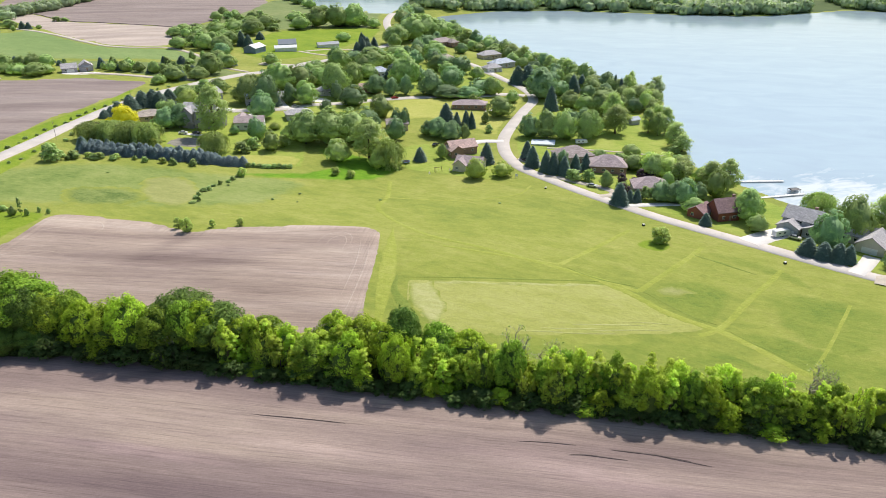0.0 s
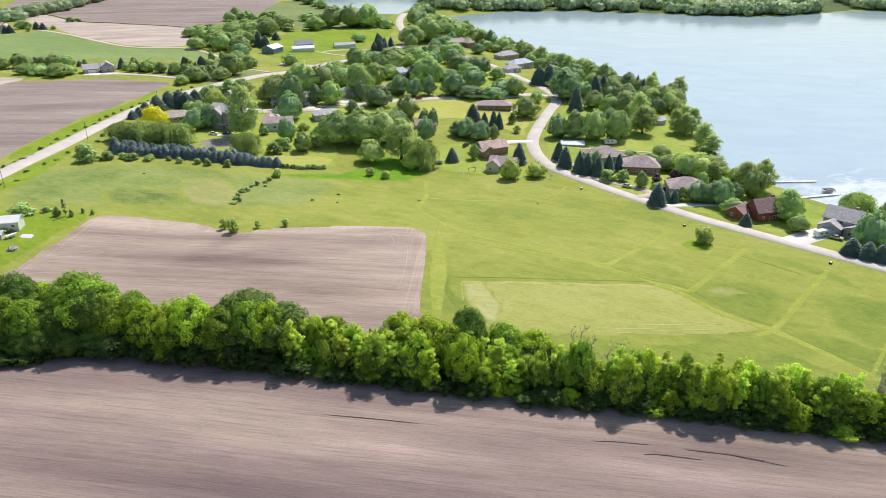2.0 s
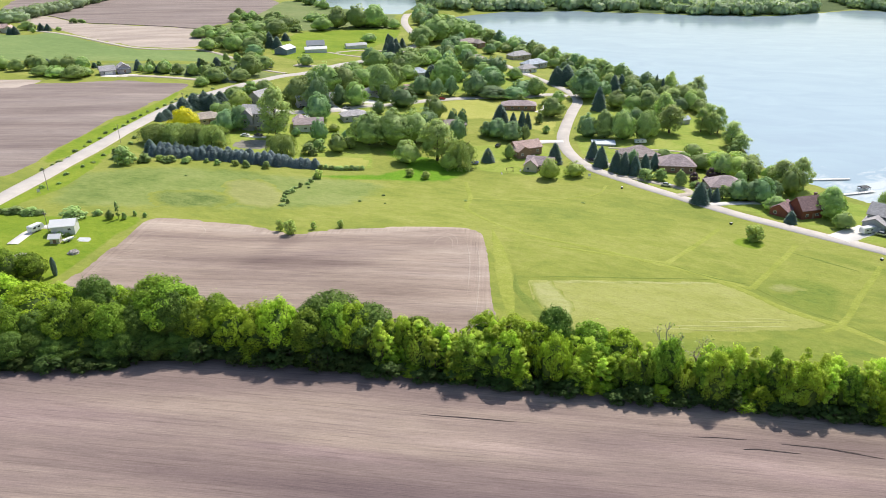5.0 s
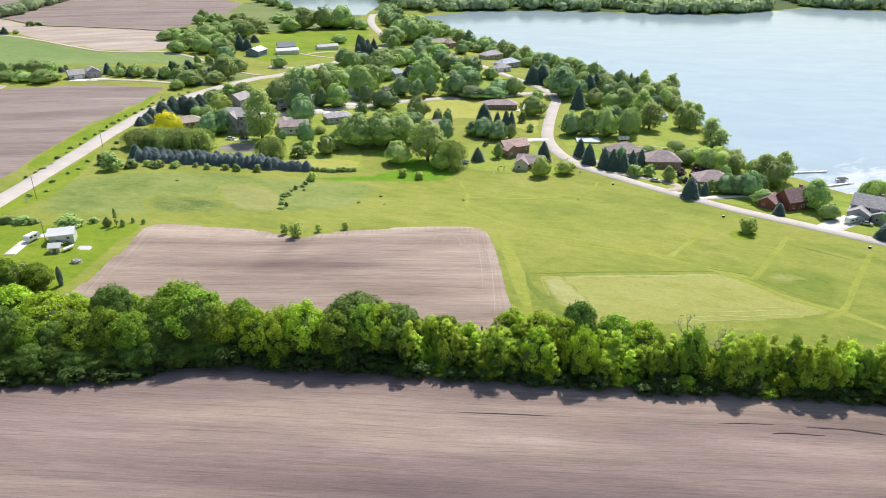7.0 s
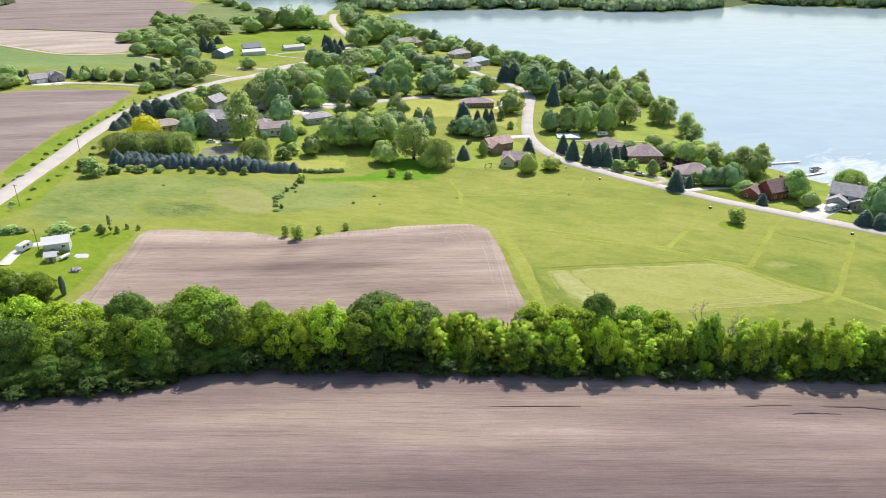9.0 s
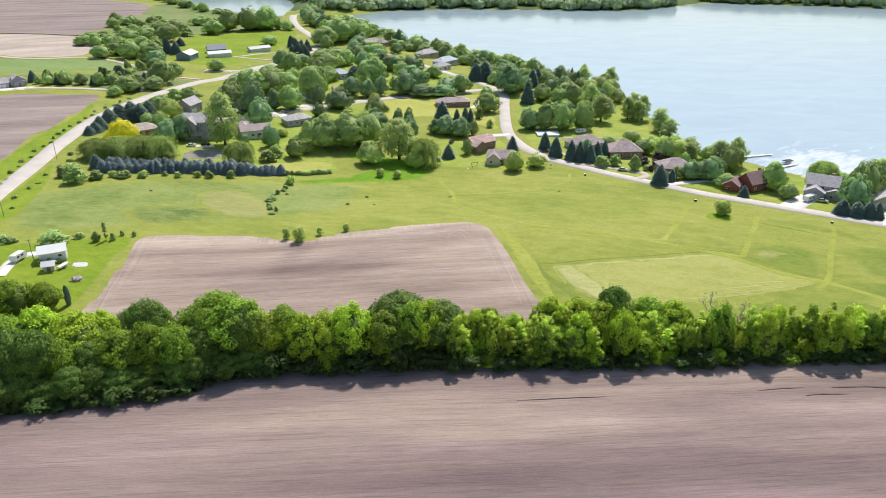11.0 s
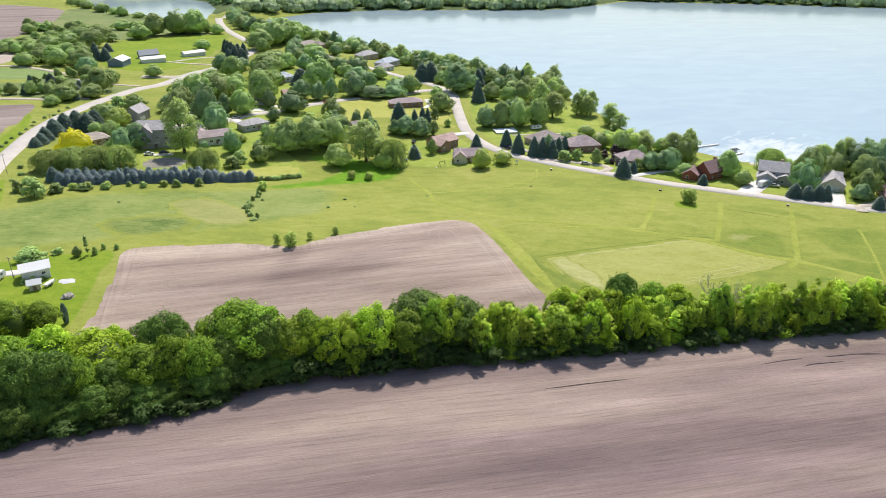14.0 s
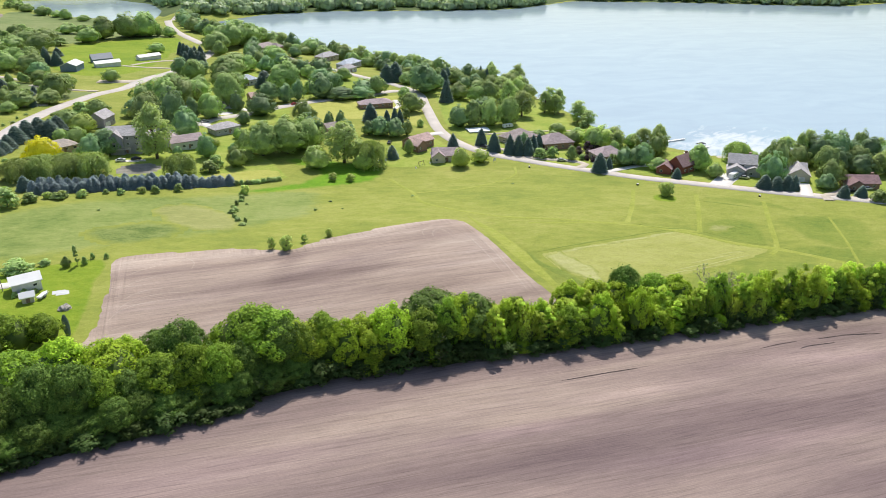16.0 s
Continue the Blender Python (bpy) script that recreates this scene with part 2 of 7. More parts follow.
# undergrowth darkened so that the strip carries the hedge's shade in its colour
SHADED_UNDERGROWTH = grass("shaded_hedge_undergrowth", (0.048, 0.066, 0.022), (0.070, 0.090, 0.028), (0.100, 0.118, 0.036), 0.25, 0.9, 20.0, False)
SWATH_GRASS = grass("bleached_grass", (0.33, 0.346, 0.116), (0.388, 0.396, 0.152), (0.455, 0.446, 0.208), 0.12, 0.6)
TRACK_GRASS = grass("mown_track_grass", (0.248, 0.294, 0.050), (0.302, 0.338, 0.062), (0.358, 0.375, 0.092), 0.15, 0.6)
LUSH_GRASS = grass("lush_grass", (0.148, 0.240, 0.018), (0.205, 0.288, 0.024), (0.265, 0.325, 0.038), 0.12, 0.6)
DAMP_GRASS = grass("damp_grass", (0.105, 0.240, 0.012), (0.150, 0.298, 0.017), (0.205, 0.335, 0.028), 0.12, 0.6)
LAWN = grass("lawn_grass", (0.205, 0.295, 0.045), (0.285, 0.352, 0.062), (0.358, 0.392, 0.100), 0.10, 0.7)
DRY_LAWN = grass("dry_lawn_grass", (0.320, 0.345, 0.070), (0.385, 0.395, 0.095), (0.440, 0.430, 0.125), 0.10, 0.7)
# crop green is paled and greyed, with distance haze painted into it
CROP = grass("green_crop", (0.165, 0.245, 0.080), (0.205, 0.285, 0.098), (0.255, 0.320, 0.118), 0.02, 0.2)
ROAD = worn("road_asphalt", (0.54, 0.495, 0.46), 0.14, 0.15, 0.9, relief=0.01)
CONCRETE = worn("driveway_concrete", (0.72, 0.685, 0.65), 0.12, 0.3, 0.85)
GRAVEL = worn("gravel", (0.50, 0.44, 0.37), 0.2, 0.4, 0.95, relief=0.05)
SAND = worn("shore_sand", (0.50, 0.47, 0.42), 0.2, 0.3, 0.9)
WATER = lake_water()
BARK = worn("bark", (0.13, 0.10, 0.075), 0.4, 3.0, 0.95, relief=0.05, stretch=(1, 1, 0.2))
PALE_BARK = worn("weathered_branches", (0.40, 0.35, 0.31), 0.25, 3.0, 0.9, relief=0.02)
LEAF = {
    # bright, mid and deep leaves are lightened and blued, painting haze into their colour
    "bright": foliage("bright_leaves", (0.250, 0.322, 0.082), (0.430, 0.505, 0.148), 0.44, 0.10, 0.15, 0.15),
    "mid": foliage("green_leaves", (0.186, 0.266, 0.094), (0.348, 0.455, 0.155), 0.34, 0.13, 0.15, 0.15),
    "deep": foliage("hazed_deep_green_leaves", (0.132, 0.218, 0.108), (0.262, 0.382, 0.174), 0.30, 0.13, 0.15, 0.15),
    "willow": foliage("willow_leaves", (0.225, 0.290, 0.112), (0.375, 0.448, 0.178), 0.62, 0.10, 0.15, 0.18),
    "needle": foliage("spruce_needles", (0.090, 0.145, 0.125), (0.195, 0.270, 0.225), 0.30, 0.06),
    "blue": foliage("blue_spruce_needles", (0.150, 0.205, 0.220), (0.275, 0.345, 0.365), 0.2, 0.06),
    "yellow": foliage("yellow_leaves", (0.42, 0.40, 0.012), (0.60, 0.56, 0.030), 0.5, 0.02, 0.2),
    "weeping": foliage("weeping_willow_leaves", (0.190, 0.255, 0.080), (0.335, 0.405, 0.130), 0.50, 0.10, 0.15, 0.25),
    "plum": foliage("plum_leaves", (0.050, 0.030, 0.042), (0.100, 0.062, 0.075), 0.4, 0.05),
    # distance haze is painted in: paler, bluer leaves for the far woods
    "far": foliage("hazed_far_leaves", (0.180, 0.245, 0.150), (0.275, 0.345, 0.205), 0.7, 0.08),
    "hedge_bright": foliage("hedge_bright_leaves", (0.145, 0.232, 0.020), (0.385, 0.505, 0.040), 0.44, 0.12, 0.10, 0.5),
    "hedge_pale": foliage("hedge_pale_leaves", (0.215, 0.305, 0.042), (0.445, 0.545, 0.070), 0.62, 0.12, 0.10, 0.5),
    "hedge_mid": foliage("hedge_green_leaves", (0.088, 0.162, 0.018), (0.262, 0.390, 0.040), 0.38, 0.12, 0.10, 0.5),
    # skirt leaves are darkened to paint the shade at the hedgerow's foot
    "hedge_skirt": foliage("shaded_skirt_leaves", (0.038, 0.070, 0.020), (0.092, 0.140, 0.034), 0.25, 0.12, 0.10),
    # dark leaf colour for the hedge crowns' cores, painting the shade in their gaps
    "inner": foliage("shaded_core_leaves", (0.050, 0.085, 0.020), (0.120, 0.180, 0.036), 0.0, 0.10, 0.1),
    "hedge_deep": foliage("hedge_deep_leaves", (0.056, 0.112, 0.020), (0.158, 0.252, 0.044), 0.22, 0.10, 0.12, 0.5),
}
CORE_SHADE = LEAF["inner"]
ROOFS = {
    # shingle colours from mauve to tan are lightened, painting distance haze into the roofs
    "mauve": shingles("mauve_shingles", (0.46, 0.37, 0.38)),
    "brown": shingles("brown_shingles", (0.42, 0.35, 0.335)),
    "grey": shingles("grey_shingles", (0.50, 0.475, 0.49)),
    "slate": shingles("slate_shingles", (0.54, 0.59, 0.67)),
    "pink": shingles("pink_shingles", (0.60, 0.43, 0.39)),
    "tan": shingles("tan_shingles", (0.50, 0.43, 0.38)),
    "wine": shingles("wine_shingles", (0.33, 0.215, 0.22)),
    "white": worn("white_metal_roof", (0.78, 0.78, 0.78), 0.06, 0.3, 0.4, relief=0.01),
    "pool": worn("pale_pool_cover", (0.66, 0.72, 0.80), 0.06, 0.5, 0.4, relief=0.01),
    "steel": worn("blue_grey_metal_roof", (0.31, 0.33, 0.37), 0.1, 0.3, 0.45, relief=0.01),
}
WALLS = {
    "white": siding("white_siding", (0.74, 0.73, 0.71)),
    "grey": siding("grey_siding", (0.45, 0.45, 0.475)),
    "lilac": siding("lilac_grey_siding", (0.40, 0.38, 0.42)),
    "tan": siding("tan_siding", (0.50, 0.42, 0.34)),
    "cedar": siding("red_cedar_boards", (0.26, 0.085, 0.055)),
    "brick": siding("brown_brick", (0.30, 0.19, 0.15)),
    "navy": siding("blue_metal_wall", (0.20, 0.26, 0.36)),
    "cream": siding("cream_siding", (0.62, 0.57, 0.48)),
}
TRIM = worn("white_paint", (0.80, 0.79, 0.77), 0.05, 0.8, 0.5, relief=0)
GLASS = Nodes("window_glass").done((0.03, 0.035, 0.045), 0.06, 0, 0.6)
TYRE = worn("tyre_rubber", (0.025, 0.025, 0.026), 0.2, 2, 0.9, relief=0)
STEEL = worn("galvanised_steel", (0.55, 0.56, 0.57), 0.1, 1.5, 0.4, 0.8, relief=0)
TIMBER = worn("weathered_timber", (0.46, 0.43, 0.40), 0.2, 0.8, 0.85, stretch=(0.3, 1, 1))
POLE = worn("creosoted_pole", (0.30, 0.265, 0.235), 0.25, 1.5, 0.9)
STONE = worn("field_stone", (0.36, 0.33, 0.30), 0.25, 1.0, 0.9, relief=0.05)
PAINT = {
    "white": worn("white_car_paint", (0.78, 0.78, 0.78), 0.04, 1, 0.25, relief=0, spec=0.5),
    "black": worn("black_car_paint", (0.03, 0.03, 0.035), 0.1, 1, 0.25, relief=0, spec=0.5),
    "silver": worn("silver_car_paint", (0.50, 0.51, 0.52), 0.05, 1, 0.3, 0.5, relief=0, spec=0.5),
    "red": worn("red_car_paint", (0.36, 0.03, 0.03), 0.08, 1, 0.25, relief=0, spec=0.5),
    "blue": worn("blue_car_paint", (0.08, 0.13, 0.30), 0.08, 1, 0.25, relief=0, spec=0.5),
}

# ---- the lie of the land ----
LAKE = [(620, 40), (400, 110), (290, 175), (235, 212), (203, 230), (189, 240), (178, 248), (165, 256), (152, 263), (140, 270),
        (133, 277), (127, 291), (121, 302), (113, 318), (110, 331), (114, 355), (117, 375), (119, 392), (119, 418), (125, 442),
        (131, 462), (122, 482), (92, 522), (74, 562), (55, 619), (28, 668), (3, 756), (-19, 837), (-29, 901), (-28, 948), (42, 999),
        (139, 997), (254, 948), (356, 912), (446, 944), (492, 966), (651, 856), (734, 780), (790, 735), (880, 742), (1400, 500)]
INLET = [(-251, 1175), (-213, 1093), (-190, 1066), (-178, 996), (-160, 990), (-140, 974), (-128, 1030), (-120, 970), (-108, 938),
         (-95, 945), (-89, 1026), (-72, 1100), (-80, 1215), (-150, 1350), (-300, 1380)]


def to_outline(x, y, outline):
    """The distance to a closed outline, negative inside it."""
    x, y = np.asarray(x, float), np.asarray(y, float)
    best, inside = np.full(x.shape, 1e9), np.zeros(x.shape, bool)
    for (ax, ay), (bx, by) in zip(outline, outline[1:] + outline[:1]):
        dx, dy = bx - ax, by - ay
        t = np.clip(((x - ax) * dx + (y - ay) * dy) / (dx * dx + dy * dy), 0, 1)
        best = np.minimum(best, np.hypot(x - ax - t * dx, y - ay - t * dy))
        if dy:
            inside ^= ((ay > y) != (by > y)) & (x < dx * (y - ay) / dy + ax)
    return np.where(inside, -best, best)


def knoll(x, y, cx, cy, sx, sy, high):
    return high * np.exp(-((x - cx) / sx) ** 2 / 2 - ((y - cy) / sy) ** 2 / 2)


def height(x, y):
    """The ground's height: it falls to the lake on the right, with knolls under the ploughed field."""
    x, y = np.asarray(x, float), np.asarray(y, float)
    b = 5.8 - 0.045 * x
    b = np.where(b < 3.0, 3.0 - 1.6 * (1 - np.exp(-np.maximum(3.0 - b, 0) / 1.6)), b)
    b = np.where(b > 16, 16 + 5.4 * (1 - np.exp(-np.maximum(b - 16, 0) / 5.4)), b)
    b = b + knoll(x, y, -27, 209, 57, 38, 4.3) + knoll(x, y, -146, 227, 38, 46, 2.2) + knoll(x, y, -65, 305, 74, 43, -3.1)
    b = b + 0.12 * np.sin(x / 7.3 + 0.6 * np.sin(y / 11)) * np.sin(y / 8.1) + 0.25 * np.sin(x / 21 + y / 34) * np.sin(y / 27 - x / 50)
    d = np.minimum(to_outline(x, y, LAKE), to_outline(x, y, INLET))
    f = np.clip(d / 45, 0, 1)
    f = f * f * (3 - 2 * f)
    return np.where(d > 0, 0.3 * np.clip(d / 1.5, 0, 1) + (b - 0.3) * f, np.maximum(d * 0.15, -3))


def ground_at(x, y):
    return float(height(np.array([x]), np.array([y]))[0])


def mesh_of(name, verts, faces, *materials, smooth=False):
    me = bpy.data.meshes.new(name)
    me.from_pydata([tuple(map(float, v)) for v in verts], [], [tuple(map(int, f)) for f in faces])
    for m in materials:
        me.materials.append(m)
    if smooth:
        me.polygons.foreach_set("use_smooth", [True] * len(me.polygons))
    me.update()
    return me


def steps(*stretches):
    """Grid lines: (from, to, step) stretches joined."""
    out = []
    for a, b, s in stretches:
        out += list(np.arange(a, b, s))
    return np.array(out + [stretches[-1][1]])


GX = steps((-3000, -1000, 250), (-1000, -480, 20), (-480, -280, 8), (-280, 270, 4), (270, 500, 8), (500, 1000, 20), (1000, 3000, 250))
GY = steps((-1500, -160, 134), (-160, 80, 5), (80, 560, 4), (560, 800, 7), (800, 1100, 12), (1100, 1500, 40), (1500, 4000, 250))
gx, gy = np.meshgrid(GX, GY)
gz = height(gx, gy)
nx, ny = len(GX), len(GY)
idx = np.arange(nx * ny).reshape(ny, nx)
quads = np.stack([idx[:-1, :-1], idx[:-1, 1:], idx[1:, 1:], idx[1:, :-1]], -1).reshape(-1, 4)
ground = new("ground", mesh_of("ground", np.stack([gx, gy, gz], -1).reshape(-1, 3), quads, MEADOW, smooth=True))
tagged(ground, "wide yellow-green meadow sloping gently to the lake", "meadow", kind="structure")
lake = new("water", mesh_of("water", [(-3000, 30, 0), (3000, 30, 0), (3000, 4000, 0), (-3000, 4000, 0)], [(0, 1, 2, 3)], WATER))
tagged(lake, "calm pale blue lake reflecting a bright sky", "lake", kind="structure")


def smooth_line(points, step, closed=False, straight=False):
    """A curve through the points, cut into pieces about step long."""
    p = [Vector((*q, 0)) for q in points]
    n = len(p)
    out = []
    for i in range(n if closed else n - 1):
        a, b = p[i], p[(i + 1) % n]
        before = p[i - 1] if closed or i else a * 2 - b
        after = p[(i + 2) % n] if closed or i + 2 < n else b * 2 - a
        cuts = max(1, round((b - a).length / step))
        for k in range(cuts):
            t = k / cuts
            q = a.lerp(b, t) if straight else 0.5 * (2 * a + (b - before) * t + (2 * before - 5 * a + 4 * b - after) * t * t + (3 * a - before - 3 * b + after) * t ** 3)
            out.append((q.x, q.y))
    if not closed:
        out.append((p[-1].x, p[-1].y))
    return out


def border_depth(me, values):
    me.attributes.new("inward", "FLOAT", "POINT").data.foreach_set("value", [float(v) for v in values])


def drape(name, points, material, lift, step=4.0, ragged=0.4, label="", category="", soft=3.0, straight=False):
    """A patch of other ground cover laid over the land, with an uneven edge."""
    edge = [(x + ragged * noise.noise((x * 0.4, y * 0.4, 3)), y + ragged * noise.noise((x * 0.4, y * 0.4, 9))) for x, y in smooth_line(points, step * 0.6, True, straight)]
    xs, ys = [e[0] for e in edge], [e[1] for e in edge]
    px, py = np.meshgrid(np.arange(min(xs), max(xs), step), np.arange(min(ys), max(ys), step))
    px, py = px.ravel(), py.ravel()
    keep = to_outline(px, py, edge) < -step * 0.35
    pts = [Vector(e) for e in edge] + [Vector((a, b)) for a, b in zip(px[keep], py[keep])]
    k = len(edge)
    verts, _, faces, _, _, _ = delaunay_2d_cdt(pts, [(i, (i + 1) % k) for i in range(k)], [], 1, 1e-4)
    v = np.array([(a.x, a.y) for a in verts])
    inward = -to_outline(v[:, 0], v[:, 1], edge)
    z = height(v[:, 0], v[:, 1]) + np.where(inward < 0.02, -0.06, lift)
    faces = [f if (v[f[1]][0] - v[f[0]][0]) * (v[f[2]][1] - v[f[0]][1]) - (v[f[1]][1] - v[f[0]][1]) * (v[f[2]][0] - v[f[0]][0]) > 0 else f[::-1] for f in faces]
    ob = new(name, mesh_of(name, np.c_[v, z], faces, material, smooth=True))
    border_depth(ob.data, np.clip(inward / soft, 0, 1))
    return tagged(ob, label, category or name.replace("_", " "), kind="structure")


def lane(name, points, width, material, lift, label="", category="", ragged=0.15, step=4.0, fade=False, edge=-0.06):
    """A road, drive or mown track along a line, slightly crowned."""
    line = smooth_line(points, step)
    crown = 0.06 if lift > 0.12 else 0.01
    verts, faces, across = [], [], 5
    for i, (x, y) in enumerate(line):
        a, b = line[max(i - 1, 0)], line[min(i + 1, len(line) - 1)]
        d = Vector((b[0] - a[0], b[1] - a[1])).normalized()
        for j in range(across):
            s = (-0.5, -0.46, 0, 0.46, 0.5)[j] if lift > 0.12 else j / (across - 1) - 0.5
            w = width * (1 + ragged * 0.5 * noise.noise((x * 0.15, y * 0.15, 5.0 if j < 2 else 8.0)))
            w *= (math.sin(math.pi * (i + 0.3) / (len(line) - 0.4)) if fade else 1)
            qx, qy = x - d.y * s * -w, y + d.x * s * -w
            verts.append((qx, qy, ground_at(qx, qy) + (lift + crown if j in (1, 2, 3) else edge)))
    for i in range(len(line) - 1):
        for j in range(across - 1):
            k = i * across + j
            faces.append((k, k + across, k + across + 1, k + 1))
    ob = new(name, mesh_of(name, verts, faces, material, smooth=True))
    border_depth(ob.data, [(0, 0.7, 1, 0.7, 0)[i % across] for i in range(len(verts))])
    ob.data.flip_normals()
    if sum(p.normal.z for p in ob.data.polygons) < 0:
        ob.data.flip_normals()
    return tagged(ob, label, category or name.replace("_", " "), kind="structure")


# fields and grass
drape("ploughed_field", [(-260, -140), (260, -140), (260, 120), (170, 126), (89, 132), (23, 138), (-22, 141), (-70, 147), (-110, 150), (-140, 147), (-200, 141), (-260, 136)],
      SOIL_NEAR, 0.10, 5.0, 0.8, "bare harrowed brown field with fine furrows", "field")
drape("ploughed_field", [(-158, 165), (-151, 183), (-148, 192), (-145.5, 211), (-144.5, 227), (-139, 232.5), (-121, 231), (-105, 228), (-97, 223.5), (-89, 221), (-82, 224.5),
                         (-70, 227.3), (-47, 229.6), (-31, 228), (-27, 222), (-26, 203), (-26.5, 178), (-28, 158), (-60, 156), (-110, 160)],
      SOIL_MID, 0.10, 3.0, 0.5, "dry ploughed field with rounded headland edges", "field", 9.0)
drape("hay_plot", [(-16.7, 189), (14, 191.7), (43, 194), (52, 187.7), (58, 178.7), (67.5, 173.1), (67, 170.0), (52.5, 166.3), (38, 164.6), (27, 163.6), (12, 161.6), (-7, 160), (-11, 169), (-16, 177)],
      PALE_GRASS, 0.06, 2.0, 0.4, "pale mown plot of dry grass", "grass plot", 1.2, True)
drape("hay_plot", [(-16.4, 188.6), (-8, 189.6), (-3, 176), (-5, 162), (-7, 160.5), (-11, 169), (-15.7, 177)], SWATH_GRASS, 0.10, 2.0, 0.4, "bleached strip of mown grass", "grass plot", 4.0, True)
drape("hay_plot", [(-10, 189.2), (14, 191.5), (43, 193.8), (42, 191), (14, 188.5), (-8, 186.4)], SWATH_GRASS, 0.10, 1.5, 0.4, "bleached strip of mown grass", "grass plot", 1.5, True)
drape("rough_meadow", [(-195, 262), (-196, 285), (-172, 299), (-140, 302), (-105, 299), (-75, 296), (-62, 285), (-66, 262), (-78, 248), (-120, 240), (-150, 238), (-185, 240)],
      ROUGH_GRASS, 0.05, 4.0, 3.0, "rough grey-green grassland with weeds", "grassland", 14.0)
drape("lush_strip", [(-106, 298), (-70, 304), (-60, 318), (-72, 334), (-60, 338), (-30, 318), (-28, 305), (-40, 292), (-62, 290), (-90, 291)],
      DAMP_GRASS, 0.08, 3.0, 1.5, "lush bright green damp grass", "grass", 7.0)
drape("lawn", [(-120, 309), (-75, 309), (-72, 316), (-76, 345), (-82, 370), (-70, 392), (-102, 398), (-128, 392), (-150, 350), (-138, 322)],
      LAWN, 0.14, 3.0, 0.6, "green back lawns of the houses", "lawn")
drape("lawn", [(-112, 310), (-78, 310), (-74, 313), (-77, 325), (-98, 327), (-110, 322)], DRY_LAWN, 0.18, 3.0, 0.8, "sun-dried yellow patch of lawn", "lawn")
drape("lawn", [(-26, 312), (-8, 305), (12, 298), (21, 306), (15, 325), (14, 350), (-10, 352), (-28, 345), (-30, 325)], LAWN, 0.13, 3.0, 0.5, "green lawn round the pink house", "lawn")
drape("lawn", [(-44, 388), (-16, 398), (14, 372), (17, 352), (24, 390), (34, 428), (38, 455), (0, 450), (-40, 436)], DRY_LAWN, 0.13, 4.0, 0.5, "sunny yellow-green lawn inside the road bend", "lawn")
drape("lawn", [(28, 330), (27, 350), (32, 382), (46, 424), (54, 455), (70, 470), (96, 460), (108, 430), (112, 400), (108, 365), (103, 335), (106, 312), (116, 296), (124, 284),
               (131, 272), (146, 262), (170, 249), (200, 226), (205, 200), (180, 178), (150, 196), (118, 222), (70, 268), (40, 302)],
      LAWN, 0.12, 4.0, 0.5, "green lakeside lawns between the road and the water", "lawn")
drape("lawn", [(-205, 236), (-175, 233), (-146, 232), (-147.5, 212), (-150.5, 192), (-156, 172), (-175, 166), (-215, 172)], LUSH_GRASS, 0.12, 3.0, 0.4, "mown green yard beside the ploughed field", "lawn")
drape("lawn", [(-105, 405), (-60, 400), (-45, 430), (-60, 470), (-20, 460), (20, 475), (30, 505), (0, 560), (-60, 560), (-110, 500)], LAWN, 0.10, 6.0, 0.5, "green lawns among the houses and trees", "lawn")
drape("ploughed_field", [(-520, 470), (-380, 462), (-295, 457), (-254, 471), (-222, 468), (-202, 463), (-205, 415), (-213, 367), (-215, 320), (-218, 280), (-240, 230), (-340, 190), (-560, 200)],
      SOIL_FAR, 0.12, 7.0, 0.8, "bare mauve-brown field beside the road", "field")
drape("ploughed_field", [(-520, 860), (-405, 762), (-350, 745), (-276, 717), (-250, 680), (-244, 613), (-293, 607), (-364, 663), (-458, 754), (-560, 800)],
      SOIL_TAN, 0.16, 10.0, 0.8, "pale tan bare field on the rise", "field")
drape("ploughed_field", [(-560, 884), (-478, 826), (-405, 760), (-350, 743), (-270, 716), (-262, 760), (-245, 860), (-262, 1010), (-400, 1100), (-620, 1100)],
      SOIL_FAR, 0.20, 12.0, 1.0, "large bare mauve field in the distance", "field")
drape("ploughed_field", [(-520, 470), (-380, 468), (-329, 466), (-302, 466), (-296, 458), (-311, 436), (-420, 428), (-520, 424)], SOIL_TAN, 0.22, 7.0, 0.8, "pale tan strip of bare soil", "field")
drape("crop_field", [(-560, 720), (-425, 676), (-406, 697), (-336, 634), (-290, 598), (-238, 595), (-196, 560), (-217, 543), (-280, 538), (-340, 534), (-560, 540)],
      CROP, 0.14, 9.0, 0.8, "green crop field below the bare rise", "crop field")
drape("barn_meadow", [(-167, 573), (-190, 630), (-186, 670), (-173, 721), (-124, 752), (-80, 756), (-84, 690), (-98, 640), (-112, 600), (-130, 566)],
      LUSH_GRASS, 0.12, 7.0, 0.8, "smooth green pasture round the farm buildings", "pasture")
MARSH = grass("marsh_grass", (0.130, 0.185, 0.060), (0.190, 0.240, 0.085), (0.245, 0.275, 0.115), 0.03, 0.3)
drape("marsh", [(-258, 690), (-205, 640), (-190, 690), (-176, 724), (-126, 755), (-90, 762), (-90, 900), (-95, 1000), (-240, 1015), (-256, 860)], MARSH, 0.10, 9.0, 1.5, "rough grey-green marsh grass behind the farm", "marsh", 8.0)
drape("marsh", [(-240, 590), (-196, 556), (-170, 520), (-150, 506), (-168, 484), (-200, 480), (-250, 500), (-285, 505), (-280, 534), (-217, 540)], MARSH, 0.10, 7.0, 1.2, "rough grass with scrub beside the road", "rough grass", 5.0)
